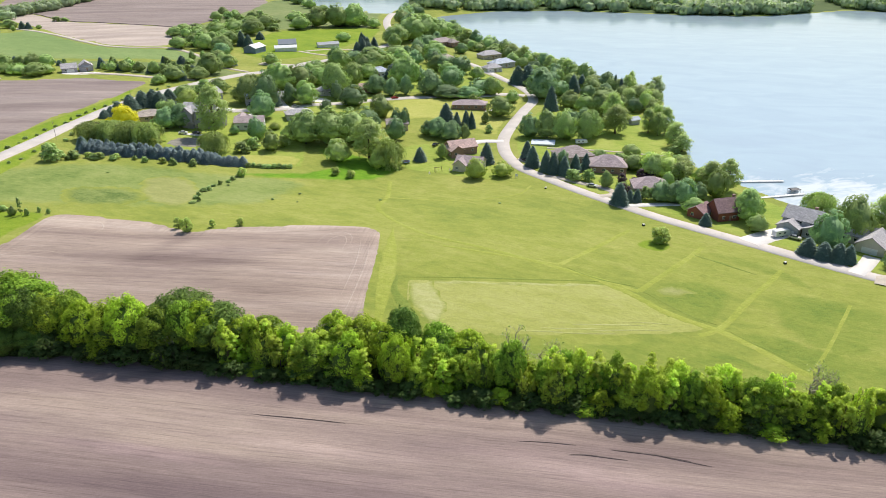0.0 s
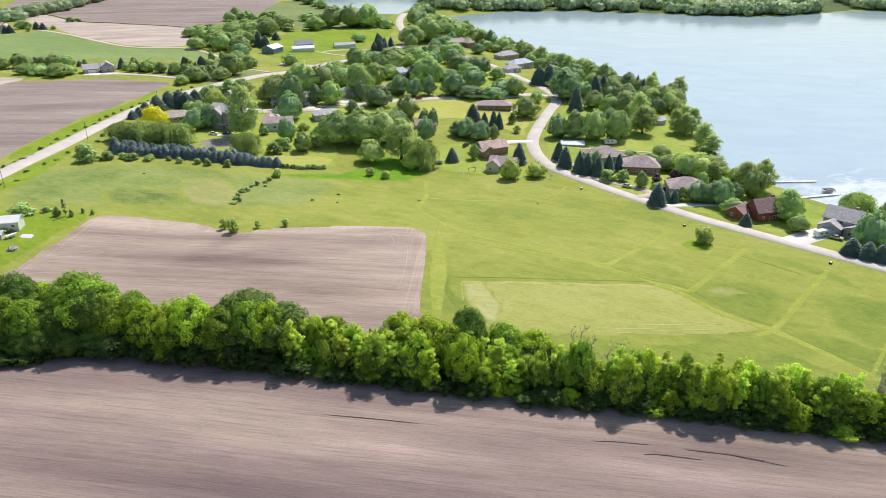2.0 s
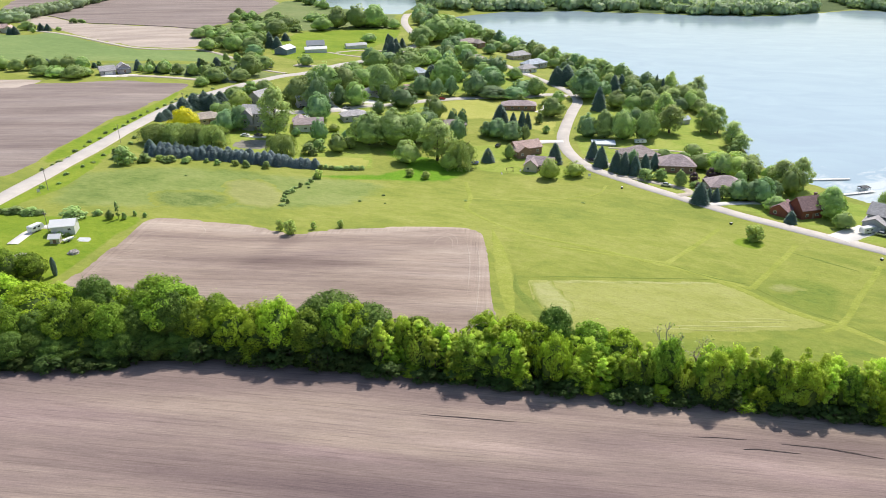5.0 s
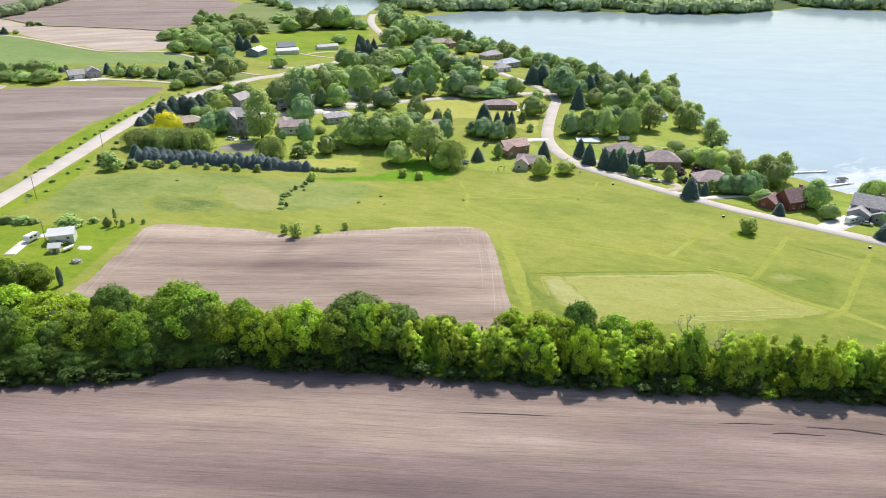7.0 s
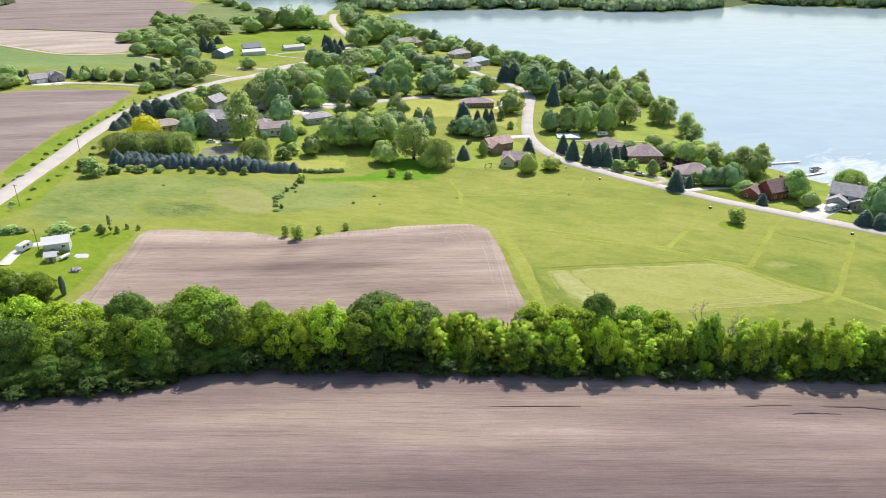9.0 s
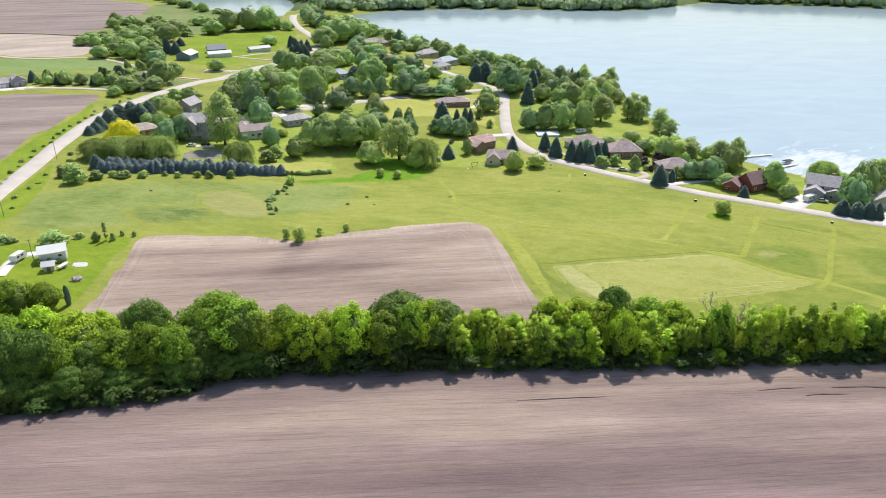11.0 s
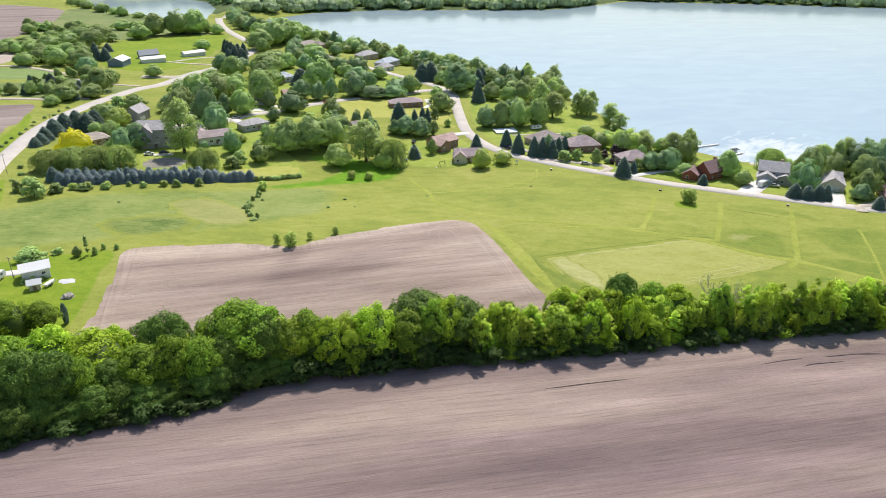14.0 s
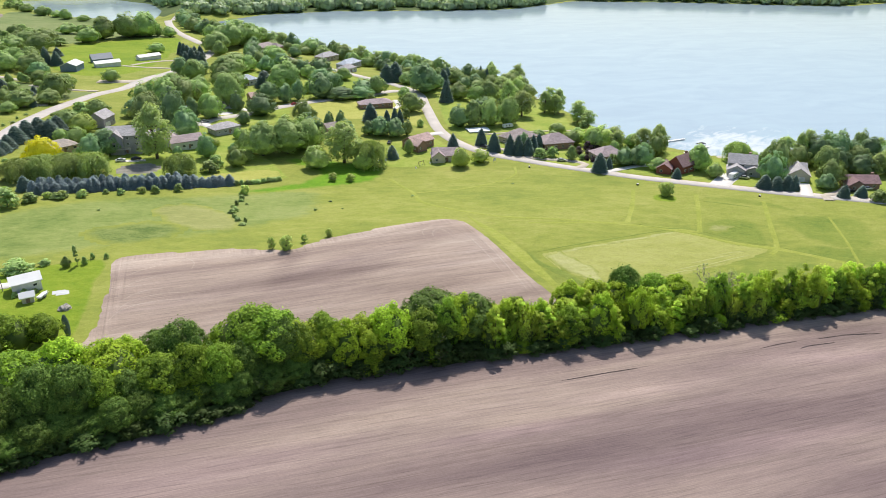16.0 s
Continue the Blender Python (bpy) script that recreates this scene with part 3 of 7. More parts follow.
drape("forecourt", [(-268, 487), (-250, 492), (-244, 487), (-256, 481), (-268, 482)], CONCRETE, 0.3, 3.0, 0.2, "pale concrete forecourt of the farmhouse", "forecourt")
drape("verge", [(-216, 300), (-208, 300), (-200, 345), (-199, 385), (-198, 420), (-205, 455), (-206, 415), (-214, 367), (-217, 330)], LUSH_GRASS, 0.15, 3.0, 0.5, "bright green roadside verge", "verge")
drape("verge", [(-212, 180), (-204, 240), (-199, 300), (-196, 330), (-190, 310), (-188, 270), (-196, 240), (-204, 200)], LUSH_GRASS, 0.14, 3.0, 0.8, "bright green roadside verge", "verge")
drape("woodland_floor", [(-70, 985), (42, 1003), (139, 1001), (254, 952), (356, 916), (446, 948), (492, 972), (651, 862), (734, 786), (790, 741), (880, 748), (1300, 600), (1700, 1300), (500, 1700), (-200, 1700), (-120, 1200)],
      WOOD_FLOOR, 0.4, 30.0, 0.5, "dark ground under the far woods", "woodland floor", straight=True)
drape("beach", [(134, 270), (139, 274), (148, 268), (160, 261), (175, 252), (188, 243), (186, 239), (170, 248), (150, 259), (140, 265)], SAND, 0.14, 2.0, 0.4, "pale sandy edge of the lake", "beach")

# roads and drives
lane("road", [(205, 150), (165, 180), (133.4, 203.9), (112, 222), (97, 236), (81, 250.3), (64, 268), (54.5, 279), (42.5, 294), (29.5, 312), (24, 326), (21.5, 344), (22.5, 363), (28.5, 389), (38.5, 425),
              (45.5, 449), (46, 470), (40.5, 491), (34, 509), (26, 530), (13, 565), (2.5, 583), (-11.5, 607)], 6.6, ROAD, 0.22, "pale asphalt road winding along the lake", "road", 0.05)
lane("road", [(42, 465), (31, 468), (13, 460), (-12, 452.5), (-33, 445.5), (-48, 438), (-70, 425), (-90, 418), (-99.5, 408), (-117, 401.5), (-129, 397)], 7.0, ROAD, 0.20, "side street between the houses", "road", 0.05)
lane("road", [(-214, 150), (-208, 210), (-205.6, 259), (-204.5, 279), (-203, 302), (-201, 328), (-199.5, 358), (-195.5, 390), (-189, 421), (-178, 452), (-166, 475), (-150, 500), (-135, 516), (-119, 547),
              (-103, 567), (-89, 594), (-69, 641), (-58, 687), (-67, 726), (-80, 812), (-81.5, 888), (-76, 934), (-62, 1000)], 8.2, ROAD, 0.24, "two-lane country road with pale gravel shoulders", "road", 0.05)
lane("driveway", [(63, 266.5), (73, 269.5), (87, 271), (95, 267), (101, 261)], 3.6, CONCRETE, 0.24, "curved pale concrete drive", "driveway")
lane("driveway", [(101, 233), (109, 238), (118, 243)], 9.0, CONCRETE, 0.26, "wide bright concrete drive before the grey house", "driveway")
lane("driveway", [(126, 208), (132, 214), (138, 221)], 5.4, CONCRETE, 0.26, "straight bright concrete drive", "driveway")
lane("driveway", [(37, 303), (44, 301), (52.5, 295), (61, 289), (64, 282), (57, 278)], 4.0, GRAVEL, 0.24, "looping gravel drive", "driveway")
lane("driveway", [(27, 328), (37, 321), (43, 307)], 3.6, GRAVEL, 0.24, "gravel drive behind the spruces", "driveway")
lane("driveway", [(22, 357), (10, 356), (1.5, 349), (-4, 345)], 5.0, CONCRETE, 0.24, "pale concrete drive", "driveway")
lane("driveway", [(130, 200), (133, 205), (143, 206), (152, 210), (163, 216)], 4.2, GRAVEL, 0.24, "curved grey drive", "driveway")
lane("driveway", [(15, 416), (21, 424), (24, 440)], 3.6, CONCRETE, 0.24, "short concrete drive", "driveway")
lane("driveway", [(-258, 484), (-249, 486), (-227, 484), (-197, 478), (-176, 477)], 5.0, GRAVEL, 0.24, "pale gravel farm drive", "driveway")
lane("driveway", [(-134, 605), (-118, 594), (-106, 588), (-97, 585)], 3.6, GRAVEL, 0.22, "gravel drive to the barns", "driveway")
lane("driveway", [(-128, 606), (-113, 618), (-100, 623), (-82, 618)], 3.6, GRAVEL, 0.22, "gravel drive to the sheds", "driveway")
lane("driveway", [(-178, 207), (-177.5, 216), (-176, 221), (-170, 221)], 4.0, CONCRETE, 0.24, "pale drive beside the white shed", "driveway")
lane("driveway", [(-64, 424), (-74, 440), (-82, 446)], 4.0, CONCRETE, 0.22, "pale drive between trees", "driveway")
lane("driveway", [(26, 530), (20, 545), (30, 553)], 6.0, CONCRETE, 0.22, "pale drive under trees", "driveway")
lane("field_track", [(-430, 700), (-417, 697), (-364, 660), (-290, 600), (-239, 598), (-192, 555)], 4.5, GRAVEL, 0.24, "pale dirt track between two fields", "track")
lane("field_track", [(-190, 540), (-177, 526), (-150, 510)], 3.5, GRAVEL, 0.22, "pale dirt track joining the road", "track")
lane("field_track", [(-150, 545), (-130, 540), (-112, 545)], 9, GRAVEL, 0.20, "bare gravel yard beside the road", "gravel yard")
DITCH_GRASS = grass("ditch_grass", (0.140, 0.205, 0.034), (0.185, 0.240, 0.044), (0.230, 0.272, 0.060), 0.2, 0.7)
lane("ditch", [(-17, 190.2), (14, 193), (43, 195.2)], 1.2, DITCH_GRASS, 0.05, "thin line of dark rank grass along the plot", "ditch", 1.2, 3.0, True)
lane("ditch", [(94, 206), (86, 214), (78, 221)], 1.8, DITCH_GRASS, 0.05, "dark rank grass in a shallow swale", "ditch", 1.2, 3.0, True)
for q, w in (([(33.3, 203.1), (38.7, 198.8), (43.4, 196.2), (52.5, 194)], 1.2), ([(54.6, 191), (60.3, 183.6), (65.4, 177.6), (71, 174)], 1.3), ([(73.5, 170.6), (79.5, 163.4), (87, 154)], 1.2)):
    lane("ditch", q, w, DITCH_GRASS, 0.065, "dark rank grass along the edge of a mown track", "ditch", 1.6, 2.0, True)
for q in ([(21, 166.8), (29, 167.4), (38, 168.4)], [(30, 169.6), (41, 170.8), (54, 171.4)], [(34, 167.0), (46, 168.6), (57, 169.4)], [(24, 165.0), (33, 165.6), (42, 166.6)], [(44, 172.6), (51, 173.0), (59, 172.6)], [(14, 164.4), (20, 165.0), (27, 165.8)]):
    lane("hay_swath", q, 0.9, SWATH_GRASS, 0.10, "thin pale swath of cut grass", "swath", 1.2, 2.0, True)
lane("lush_strip", [(-19, 192), (-19, 182), (-14.5, 170), (-10, 158)], 4.4, DITCH_GRASS, 0.05, "dark green rank grass beside the plot", "grass", 1.2, 3.0, True)
lane("lush_strip", [(-23.5, 228), (-22.5, 205), (-22.5, 180), (-22, 158)], 6.5, TRACK_GRASS, 0.045, "bright green strip beside the ploughed field", "grass", 0.8, 4.0, True)
drape("lush_strip", [(60, 229), (66, 233), (73, 231), (72, 224), (66, 221), (61, 224)], LUSH_GRASS, 0.05, 2.0, 1.0, "bright green grass round the lone bush", "grass", 2.5)
drape("canal_bank", [(58.5, 340), (82, 341), (92, 340), (91, 335), (80, 334), (60, 333)], DITCH_GRASS, 0.16, 2.0, 0.3, "olive grassy channel across the lawn", "channel", 1.0)
RANK_GRASS = grass("rank_meadow_grass", (0.150, 0.215, 0.036), (0.212, 0.262, 0.046), (0.268, 0.300, 0.064), 0.12, 0.6)
drape("rank_meadow", [(55, 193), (63, 200), (75, 201), (83, 194), (76, 179), (69, 172), (62, 177), (56, 186)], RANK_GRASS, 0.04, 3.0, 1.5, "darker rank grass in the swale", "grass", 6.0)
drape("rank_meadow", [(80, 226), (96, 219), (108, 205), (109, 192), (98, 204), (86, 215)], RANK_GRASS, 0.04, 3.0, 1.5, "darker rank grass along the swale", "grass", 5.0)
drape("rank_meadow", [(-14, 158), (12, 160), (33, 162), (55, 165), (68, 163), (80, 153), (100, 145), (100, 136), (60, 142), (20, 148), (-12, 152)], RANK_GRASS, 0.04, 3.0, 1.2, "darker rank grass between the plot and the hedgerow", "grass", 4.0)
TUSSOCK = grass("tussock_grass", (0.085, 0.140, 0.030), (0.178, 0.232, 0.062), (0.255, 0.295, 0.092), 0.35, 0.8)
drape("tussock_patch", [(-154, 262), (-140, 267), (-126, 265), (-119, 256), (-122, 246), (-134, 241), (-146, 243), (-153, 252)], TUSSOCK, 0.09, 2.0, 2.0, "mottled dark green tussocks in the rough grass", "tussocks", 9.0)
DRY_MEADOW = grass("dry_meadow_grass", (0.238, 0.262, 0.082), (0.300, 0.312, 0.108), (0.350, 0.352, 0.142), 0.10, 0.5)
for q in ([(-131, 283), (-113, 285), (-101, 264), (-102, 246), (-117, 248), (-128, 262)], [(56, 193.6), (62, 197), (70, 197), (73, 192), (65, 187.6), (58, 186.6)]):
    drape("dry_meadow", q, DRY_MEADOW, 0.075, 3.0, 2.0, "thin sun-dried grass in the meadow", "grass", 8.0)
drape("rank_meadow", [(70, 168), (82, 172), (100, 162), (116, 150), (112, 134), (96, 137), (84, 150)], RANK_GRASS, 0.045, 3.0, 1.5, "dull rank grass behind the young end of the hedgerow", "grass", 6.0)
drape("rank_meadow", [(88, 190), (104, 196), (124, 180), (112, 160), (97, 154), (87, 168)], RANK_GRASS, 0.04, 3.0, 1.5, "darker rank grass near the road", "grass", 9.0)
lane("gravel_strip", [(43, 347), (54, 347.4), (66, 346), (82, 344), (95, 342), (103, 341)], 1.8, GRAVEL, 0.2, "pale gravel strip across the lawn", "path", 0.3)
lane("mown_track", [(-30.5, 294), (-29.5, 268), (-31, 251), (-15, 226), (15, 210), (42, 197), (53, 191)], 2.6, TRACK_GRASS, 0.05, "faint mown track through the meadow", "mown track", 0.6)
lane("mown_track", [(40, 198), (50.7, 188.6), (56.5, 181.2), (63.2, 175.4), (70, 171.2), (75.5, 165.6), (80, 159.5), (86, 151)], 4.0, TRACK_GRASS, 0.055, "wide mown track along the edge of the pale plot", "mown track", 0.5)
lane("mown_track", [(83, 227), (70, 211), (53, 191)], 2.8, TRACK_GRASS, 0.05, "yellow mown track through the meadow", "mown track", 0.6)
lane("mown_track", [(103.5, 210), (86, 189.5), (71, 172), (64, 168)], 2.8, TRACK_GRASS, 0.05, "yellow mown track through the meadow", "mown track", 0.6)
lane("mown_track", [(114, 187), (98, 165), (86, 150)], 1.7, TRACK_GRASS, 0.05, "yellow mown track through the meadow", "mown track", 0.6)
lane("mown_track", [(61, 241), (46, 222), (31, 205)], 2.6, TRACK_GRASS, 0.05, "faint mown track through the meadow", "mown track", 0.6)
lane("mown_track", [(-29, 268), (0, 268), (22, 277), (30, 290)], 1.6, TRACK_GRASS, 0.05, "faint mown track through the meadow", "mown track", 0.6)
lane("mown_track", [(31, 205), (12, 209), (-6, 214)], 1.8, TRACK_GRASS, 0.05, "faint mown track through the meadow", "mown track", 0.6)

# ---- plants ----


def ball_points(rng, n):
    v = rng.normal(size=(n, 3))
    return v / np.linalg.norm(v, axis=1)[:, None]


def leaves(name, rng, at, normal, size, material, slim=0.55, tangent=None, core=None, mass=None):
    """One mesh of many small leaf sprays, each a single pointed blade, over a solid core that stops light passing
    through.
    mass: the way that the leaf mass faces at each spray; the sprays take its soft shading."""
    n = len(at)
    normal = normal / np.linalg.norm(normal, axis=1)[:, None]
    if mass is not None:
        mass = mass / np.linalg.norm(mass, axis=1)[:, None]
        normal = np.where(np.sum(mass * normal, 1)[:, None] < 0, -normal, normal)
    if tangent is None:
        tangent = rng.normal(size=(n, 3))
    tangent = tangent - normal * np.sum(tangent * normal, 1)[:, None]
    tangent = tangent / (np.linalg.norm(tangent, axis=1)[:, None] + 1e-9)
    side = np.cross(normal, tangent)
    length = (size * 1.25 * rng.uniform(0.55, 1.5, n))[:, None]
    wide = length * slim * 1.25
    v = np.stack([at - tangent * length * 0.4 + side * wide * 0.5, at - tangent * length * 0.4 - side * wide * 0.5, at + tangent * length * 0.6 + normal * length * 0.12], 1).reshape(-1, 3)
    f = np.arange(3 * n).reshape(n, 3)
    if core is not None:
        v, f = np.concatenate([v, core[0]]), np.concatenate([f, core[1] + 3 * n])
    me = mesh_of(name, v, f, material)
    if core is not None and core[2]:
        me.materials.append(core[2])
        me.polygons.foreach_set("material_index", np.where(np.arange(len(f)) < n, 0, 1).astype(np.int32))
    if mass is not None:
        soft = np.repeat(mass, 3, axis=0)
        if core is not None:
            out = core[0] - core[0].mean(0)
            soft = np.concatenate([soft, out / np.linalg.norm(out, axis=1)[:, None]])
        me.polygons.foreach_set("use_smooth", [True] * len(f))
        me.normals_split_custom_set_from_vertices(soft.tolist())
    return me


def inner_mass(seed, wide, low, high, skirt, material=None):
    """A rough closed lump added in a crown to block light, knobbly all over; dark in hedge crowns to paint shaded gaps.
    """
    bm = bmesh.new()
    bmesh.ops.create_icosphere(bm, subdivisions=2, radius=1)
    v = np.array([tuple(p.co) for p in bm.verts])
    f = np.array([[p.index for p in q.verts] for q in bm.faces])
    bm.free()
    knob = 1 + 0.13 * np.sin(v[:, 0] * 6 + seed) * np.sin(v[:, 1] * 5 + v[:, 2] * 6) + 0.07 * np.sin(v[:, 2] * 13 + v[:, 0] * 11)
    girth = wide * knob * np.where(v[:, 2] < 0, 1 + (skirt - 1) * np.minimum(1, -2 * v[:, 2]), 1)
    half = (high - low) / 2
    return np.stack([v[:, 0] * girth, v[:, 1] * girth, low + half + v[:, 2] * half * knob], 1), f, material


def limb(verts, faces, a, b, ra, rb, sides=6):
    """A tapered round limb from a to b, added to a list of corners and faces."""
    a, b = Vector(a), Vector(b)
    turn = (b - a).to_track_quat("Z", "Y").to_matrix()
    k = len(verts)
    for p, r in ((a, ra), (b, rb)):
        for i in range(sides):
            w = 2 * math.pi * i / sides
            verts.append(p + turn @ Vector((math.cos(w) * r, math.sin(w) * r, 0)))
    for i in range(sides):
        j = (i + 1) % sides
        faces.append((k + i, k + j, k + sides + j, k + sides + i))


def trunk_mesh(name, rng, top, girth, limbs, spread, low=0.35, material=BARK):
    verts, faces = [], []
    bend = Vector((rng.normal() * 0.06, rng.normal() * 0.06, 0))
    spots = [Vector((0, 0, -0.05))] + [Vector((bend.x * t * t, bend.y * t * t, top * t)) for t in (0.3, 0.6, 1.0)]
    widths = [girth * 1.35, girth, girth * 0.7, girth * 0.3]
    for i in range(3):
        limb(verts, faces, spots[i], spots[i + 1], widths[i], widths[i + 1], 7)
    for i in range(limbs):
        t = low + (0.9 - low) * i / max(limbs - 1, 1)
        w = i * 2.4 + rng.uniform(0, 0.8)
        a = Vector((bend.x * t * t, bend.y * t * t, top * t))
        reach = spread * rng.uniform(0.6, 1.0)
        b = a + Vector((math.cos(w) * reach * 0.6, math.sin(w) * reach * 0.6, reach * 0.45))
        c = b + Vector((math.cos(w + 0.3) * reach * 0.4, math.sin(w + 0.3) * reach * 0.4, reach * 0.35))
        limb(verts, faces, a, b, girth * 0.45, girth * 0.25, 5)
        limb(verts, faces, b, c, girth * 0.25, girth * 0.08, 4)
    return mesh_of(name, verts, faces, material, smooth=True)


def broadleaf(seed, leaf, n, size, tall=2.4, foot=0.30, clumps=34, taper=0.25, open_top=0.0, up=0.6, core_shade=None):
    """Crown of leaf clumps, one wide and `tall` high, and its trunk."""
    rng = np.random.default_rng(seed)
    t = np.sort(rng.uniform(0.0, 1.0, clumps))
    girth = np.sin(math.pi * (t * 0.90 + 0.08) ** (1.05 - taper)) ** 0.62 * (1 + 0.14 * np.sin(t * 9 + seed))
    w = np.arange(clumps) * 2.4 + rng.uniform(-0.6, 0.6, clumps)
    q = girth * np.sqrt(rng.uniform(0.10, 0.78, clumps))
    r = rng.uniform(0.14, 0.40, clumps) * (1 - 0.2 * open_top) * (40 / clumps) ** 0.25
    c = np.stack([np.cos(w) * q, np.sin(w) * q, foot + 0.2 + (tall - foot - 0.42) * t], 1) + rng.normal(size=(clumps, 3)) * 0.07
    flat = rng.uniform(0.55, 0.95, clumps)
    pick = rng.choice(clumps, n, p=r ** 2 / np.sum(r ** 2))
    e = ball_points(rng, n)
    e[:, 2] = np.where(e[:, 2] < -0.5, -e[:, 2], e[:, 2])
    deep = rng.uniform(0.55, 1.05, n) ** 0.5
    deep = np.where(rng.uniform(0, 1, n) < 0.14, rng.uniform(1.0, 1.45, n), deep)[:, None]
    knob = 1 + 0.22 * np.sin(e[:, :1] * 7 + pick[:, None]) * np.sin(e[:, 1:2] * 6 + e[:, 2:] * 5)
    at = c[pick] + e * r[pick][:, None] * deep * knob * np.stack([np.ones(n), np.ones(n), flat[pick]], 1)
    at[:, 2] = np.maximum(at[:, 2], 0.04 + foot * 0.5)
    crown = leaves("crown", rng, at, e * 0.7 + rng.normal(size=(n, 3)) * 0.45 + np.array([0, 0, up]), size, LEAF[leaf], mass=e * 0.8 + (at - np.array([0, 0, tall * 0.45])) * 0.5 + np.array([0, 0, 0.2]) + rng.normal(size=(n, 3)) * (0.45 if core_shade else 0.2),
                   core=inner_mass(seed, 0.58, -0.05, tall * 0.66, 1.1, core_shade) if core_shade else None)
    return trunk_mesh("trunk", rng, tall * 0.72, 0.07, 7, 0.75), crown


def dome(seed, leaf, n, size, tall=2.4, foot=0.10, lumps=60, point=0.0, bulk=1.0, up=0.25, skirt=1.28, core_shade=None):
    """A rounded crown: bulging leaf masses close over one another on a domed outline; and its trunk."""
    rng = np.random.default_rng(seed)
    e = ball_points(rng, lumps)
    if core_shade:  # dense above, thinner below
        e[:, 2] = np.where((e[:, 2] < -0.1) & (rng.uniform(0, 1, lumps) < 0.42), -e[:, 2], np.maximum(e[:, 2], -0.8))
    else:
        e[:, 2] = np.where((e[:, 2] > 0.2) & (rng.uniform(0, 1, lumps) < 0.35), -0.5 * e[:, 2], np.maximum(e[:, 2], -0.8))
    half = (tall - foot) / 2
    mid = foot + half
    lean = rng.normal(size=2) * 0.06
    swell = 1 + 0.10 * np.sin(np.arctan2(e[:, 1], e[:, 0]) * 2 + seed) + 0.08 * rng.normal(size=lumps)
    slim = (1 - (0.14 + point) * np.maximum(e[:, 2], 0)) * np.where(e[:, 2] < -0.2, skirt, 1.0)
    r = rng.uniform(0.20, 0.40, lumps) * (60 / lumps) ** 0.4 * bulk
    out = (1 - r * 0.8)[:, None] * np.stack([swell * slim, swell * slim, half * (0.98 + 0.10 * rng.normal(size=lumps))], 1)
    c = e * out
    c[:, :2] += lean * (c[:, 2:] + half)
    pick = rng.choice(lumps, n, p=r ** 2 / np.sum(r ** 2))
    k = ball_points(rng, n)
    inward = np.sum(k * e[pick], 1) < -0.25
    k = np.where(inward[:, None], -k, k)
    deep = np.where(rng.uniform(0, 1, n) < 0.06, rng.uniform(1.0, 1.22, n), rng.uniform(0.72, 1.04, n) ** 0.5)[:, None]
    at = c[pick] + k * r[pick][:, None] * deep * np.array([1, 1, 0.85])
    if core_shade:  # loose shoots stand above the rounded masses
        shoot = (rng.uniform(0, 1, n) < 0.09) & (e[pick][:, 2] > -0.2)
        at[:, 2] += np.where(shoot, rng.uniform(0, 1, n) ** 2 * 0.22, 0)
    at[:, 2] = np.maximum(at[:, 2] + mid, 0.03 + foot * 0.4)
    normal = k * 0.8 + e[pick] * 0.55 + rng.normal(size=(n, 3)) * (0.28 if core_shade else 0.16) + np.array([0, 0, up])
    return trunk_mesh("trunk", rng, tall * 0.7, 0.055, 6, 0.6), leaves("crown", rng, at, normal, size, LEAF[leaf], core=inner_mass(seed, 0.76 if core_shade else 0.70, foot - 0.02, tall * (0.84 if core_shade else 0.86), min(skirt, 1.1), core_shade),
        mass=k * (0.8 if core_shade else 0.5) + e[pick] * (0.65 if core_shade else 0.8) + np.array([0, 0, 0.15]) + rng.normal(size=(n, 3)) * (0.48 if core_shade else 0.14))


def weeping(seed, n, size):
    """A willow: a rounded top from which long strands hang nearly to the ground."""
    rng = np.random.default_rng(seed)
    k = n // 9
    w, q = rng.uniform(0, 2 * math.pi, k), np.sqrt(rng.uniform(0.05, 1, k))
    lump = 1 + 0.16 * np.sin(w * 5 + seed) + 0.08 * np.sin(w * 11)
    x, y = np.cos(w) * q * 0.92 * lump, np.sin(w) * q * 0.92 * lump
    top = 0.95 + 0.85 * np.sqrt(np.maximum(0, 1 - (q * 0.95) ** 2)) * rng.uniform(0.85, 1.0, k)
    drop = rng.uniform(0.35, 1.0, k) * (0.45 + 1.15 * q)
    at, tan = [], []
    for i in range(9):
        t = (i + rng.uniform(0, 1, k)) / 9
        z = np.maximum(top - drop * t, 0.08)
        out = 1 + 0.10 * np.sin(t * 2)
        at.append(np.stack([x * out, y * out, z], 1))
        tan.append(np.stack([x * 0.15 * (1 - t), y * 0.15 * (1 - t), -np.ones(k) * (0.3 + t)], 1))
    at, tan = np.concatenate(at), np.concatenate(tan)
    at += rng.normal(size=at.shape) * 0.035
    nor = np.stack([at[:, 0], at[:, 1], np.full(len(at), 0.5)], 1) + rng.normal(size=at.shape) * 0.45
    crown = leaves("crown", rng, at, nor, size, LEAF["weeping"], 0.38, tan, mass=nor + rng.normal(size=at.shape) * 0.1)
    return trunk_mesh("trunk", rng, 1.35, 0.09, 6, 0.8), crown


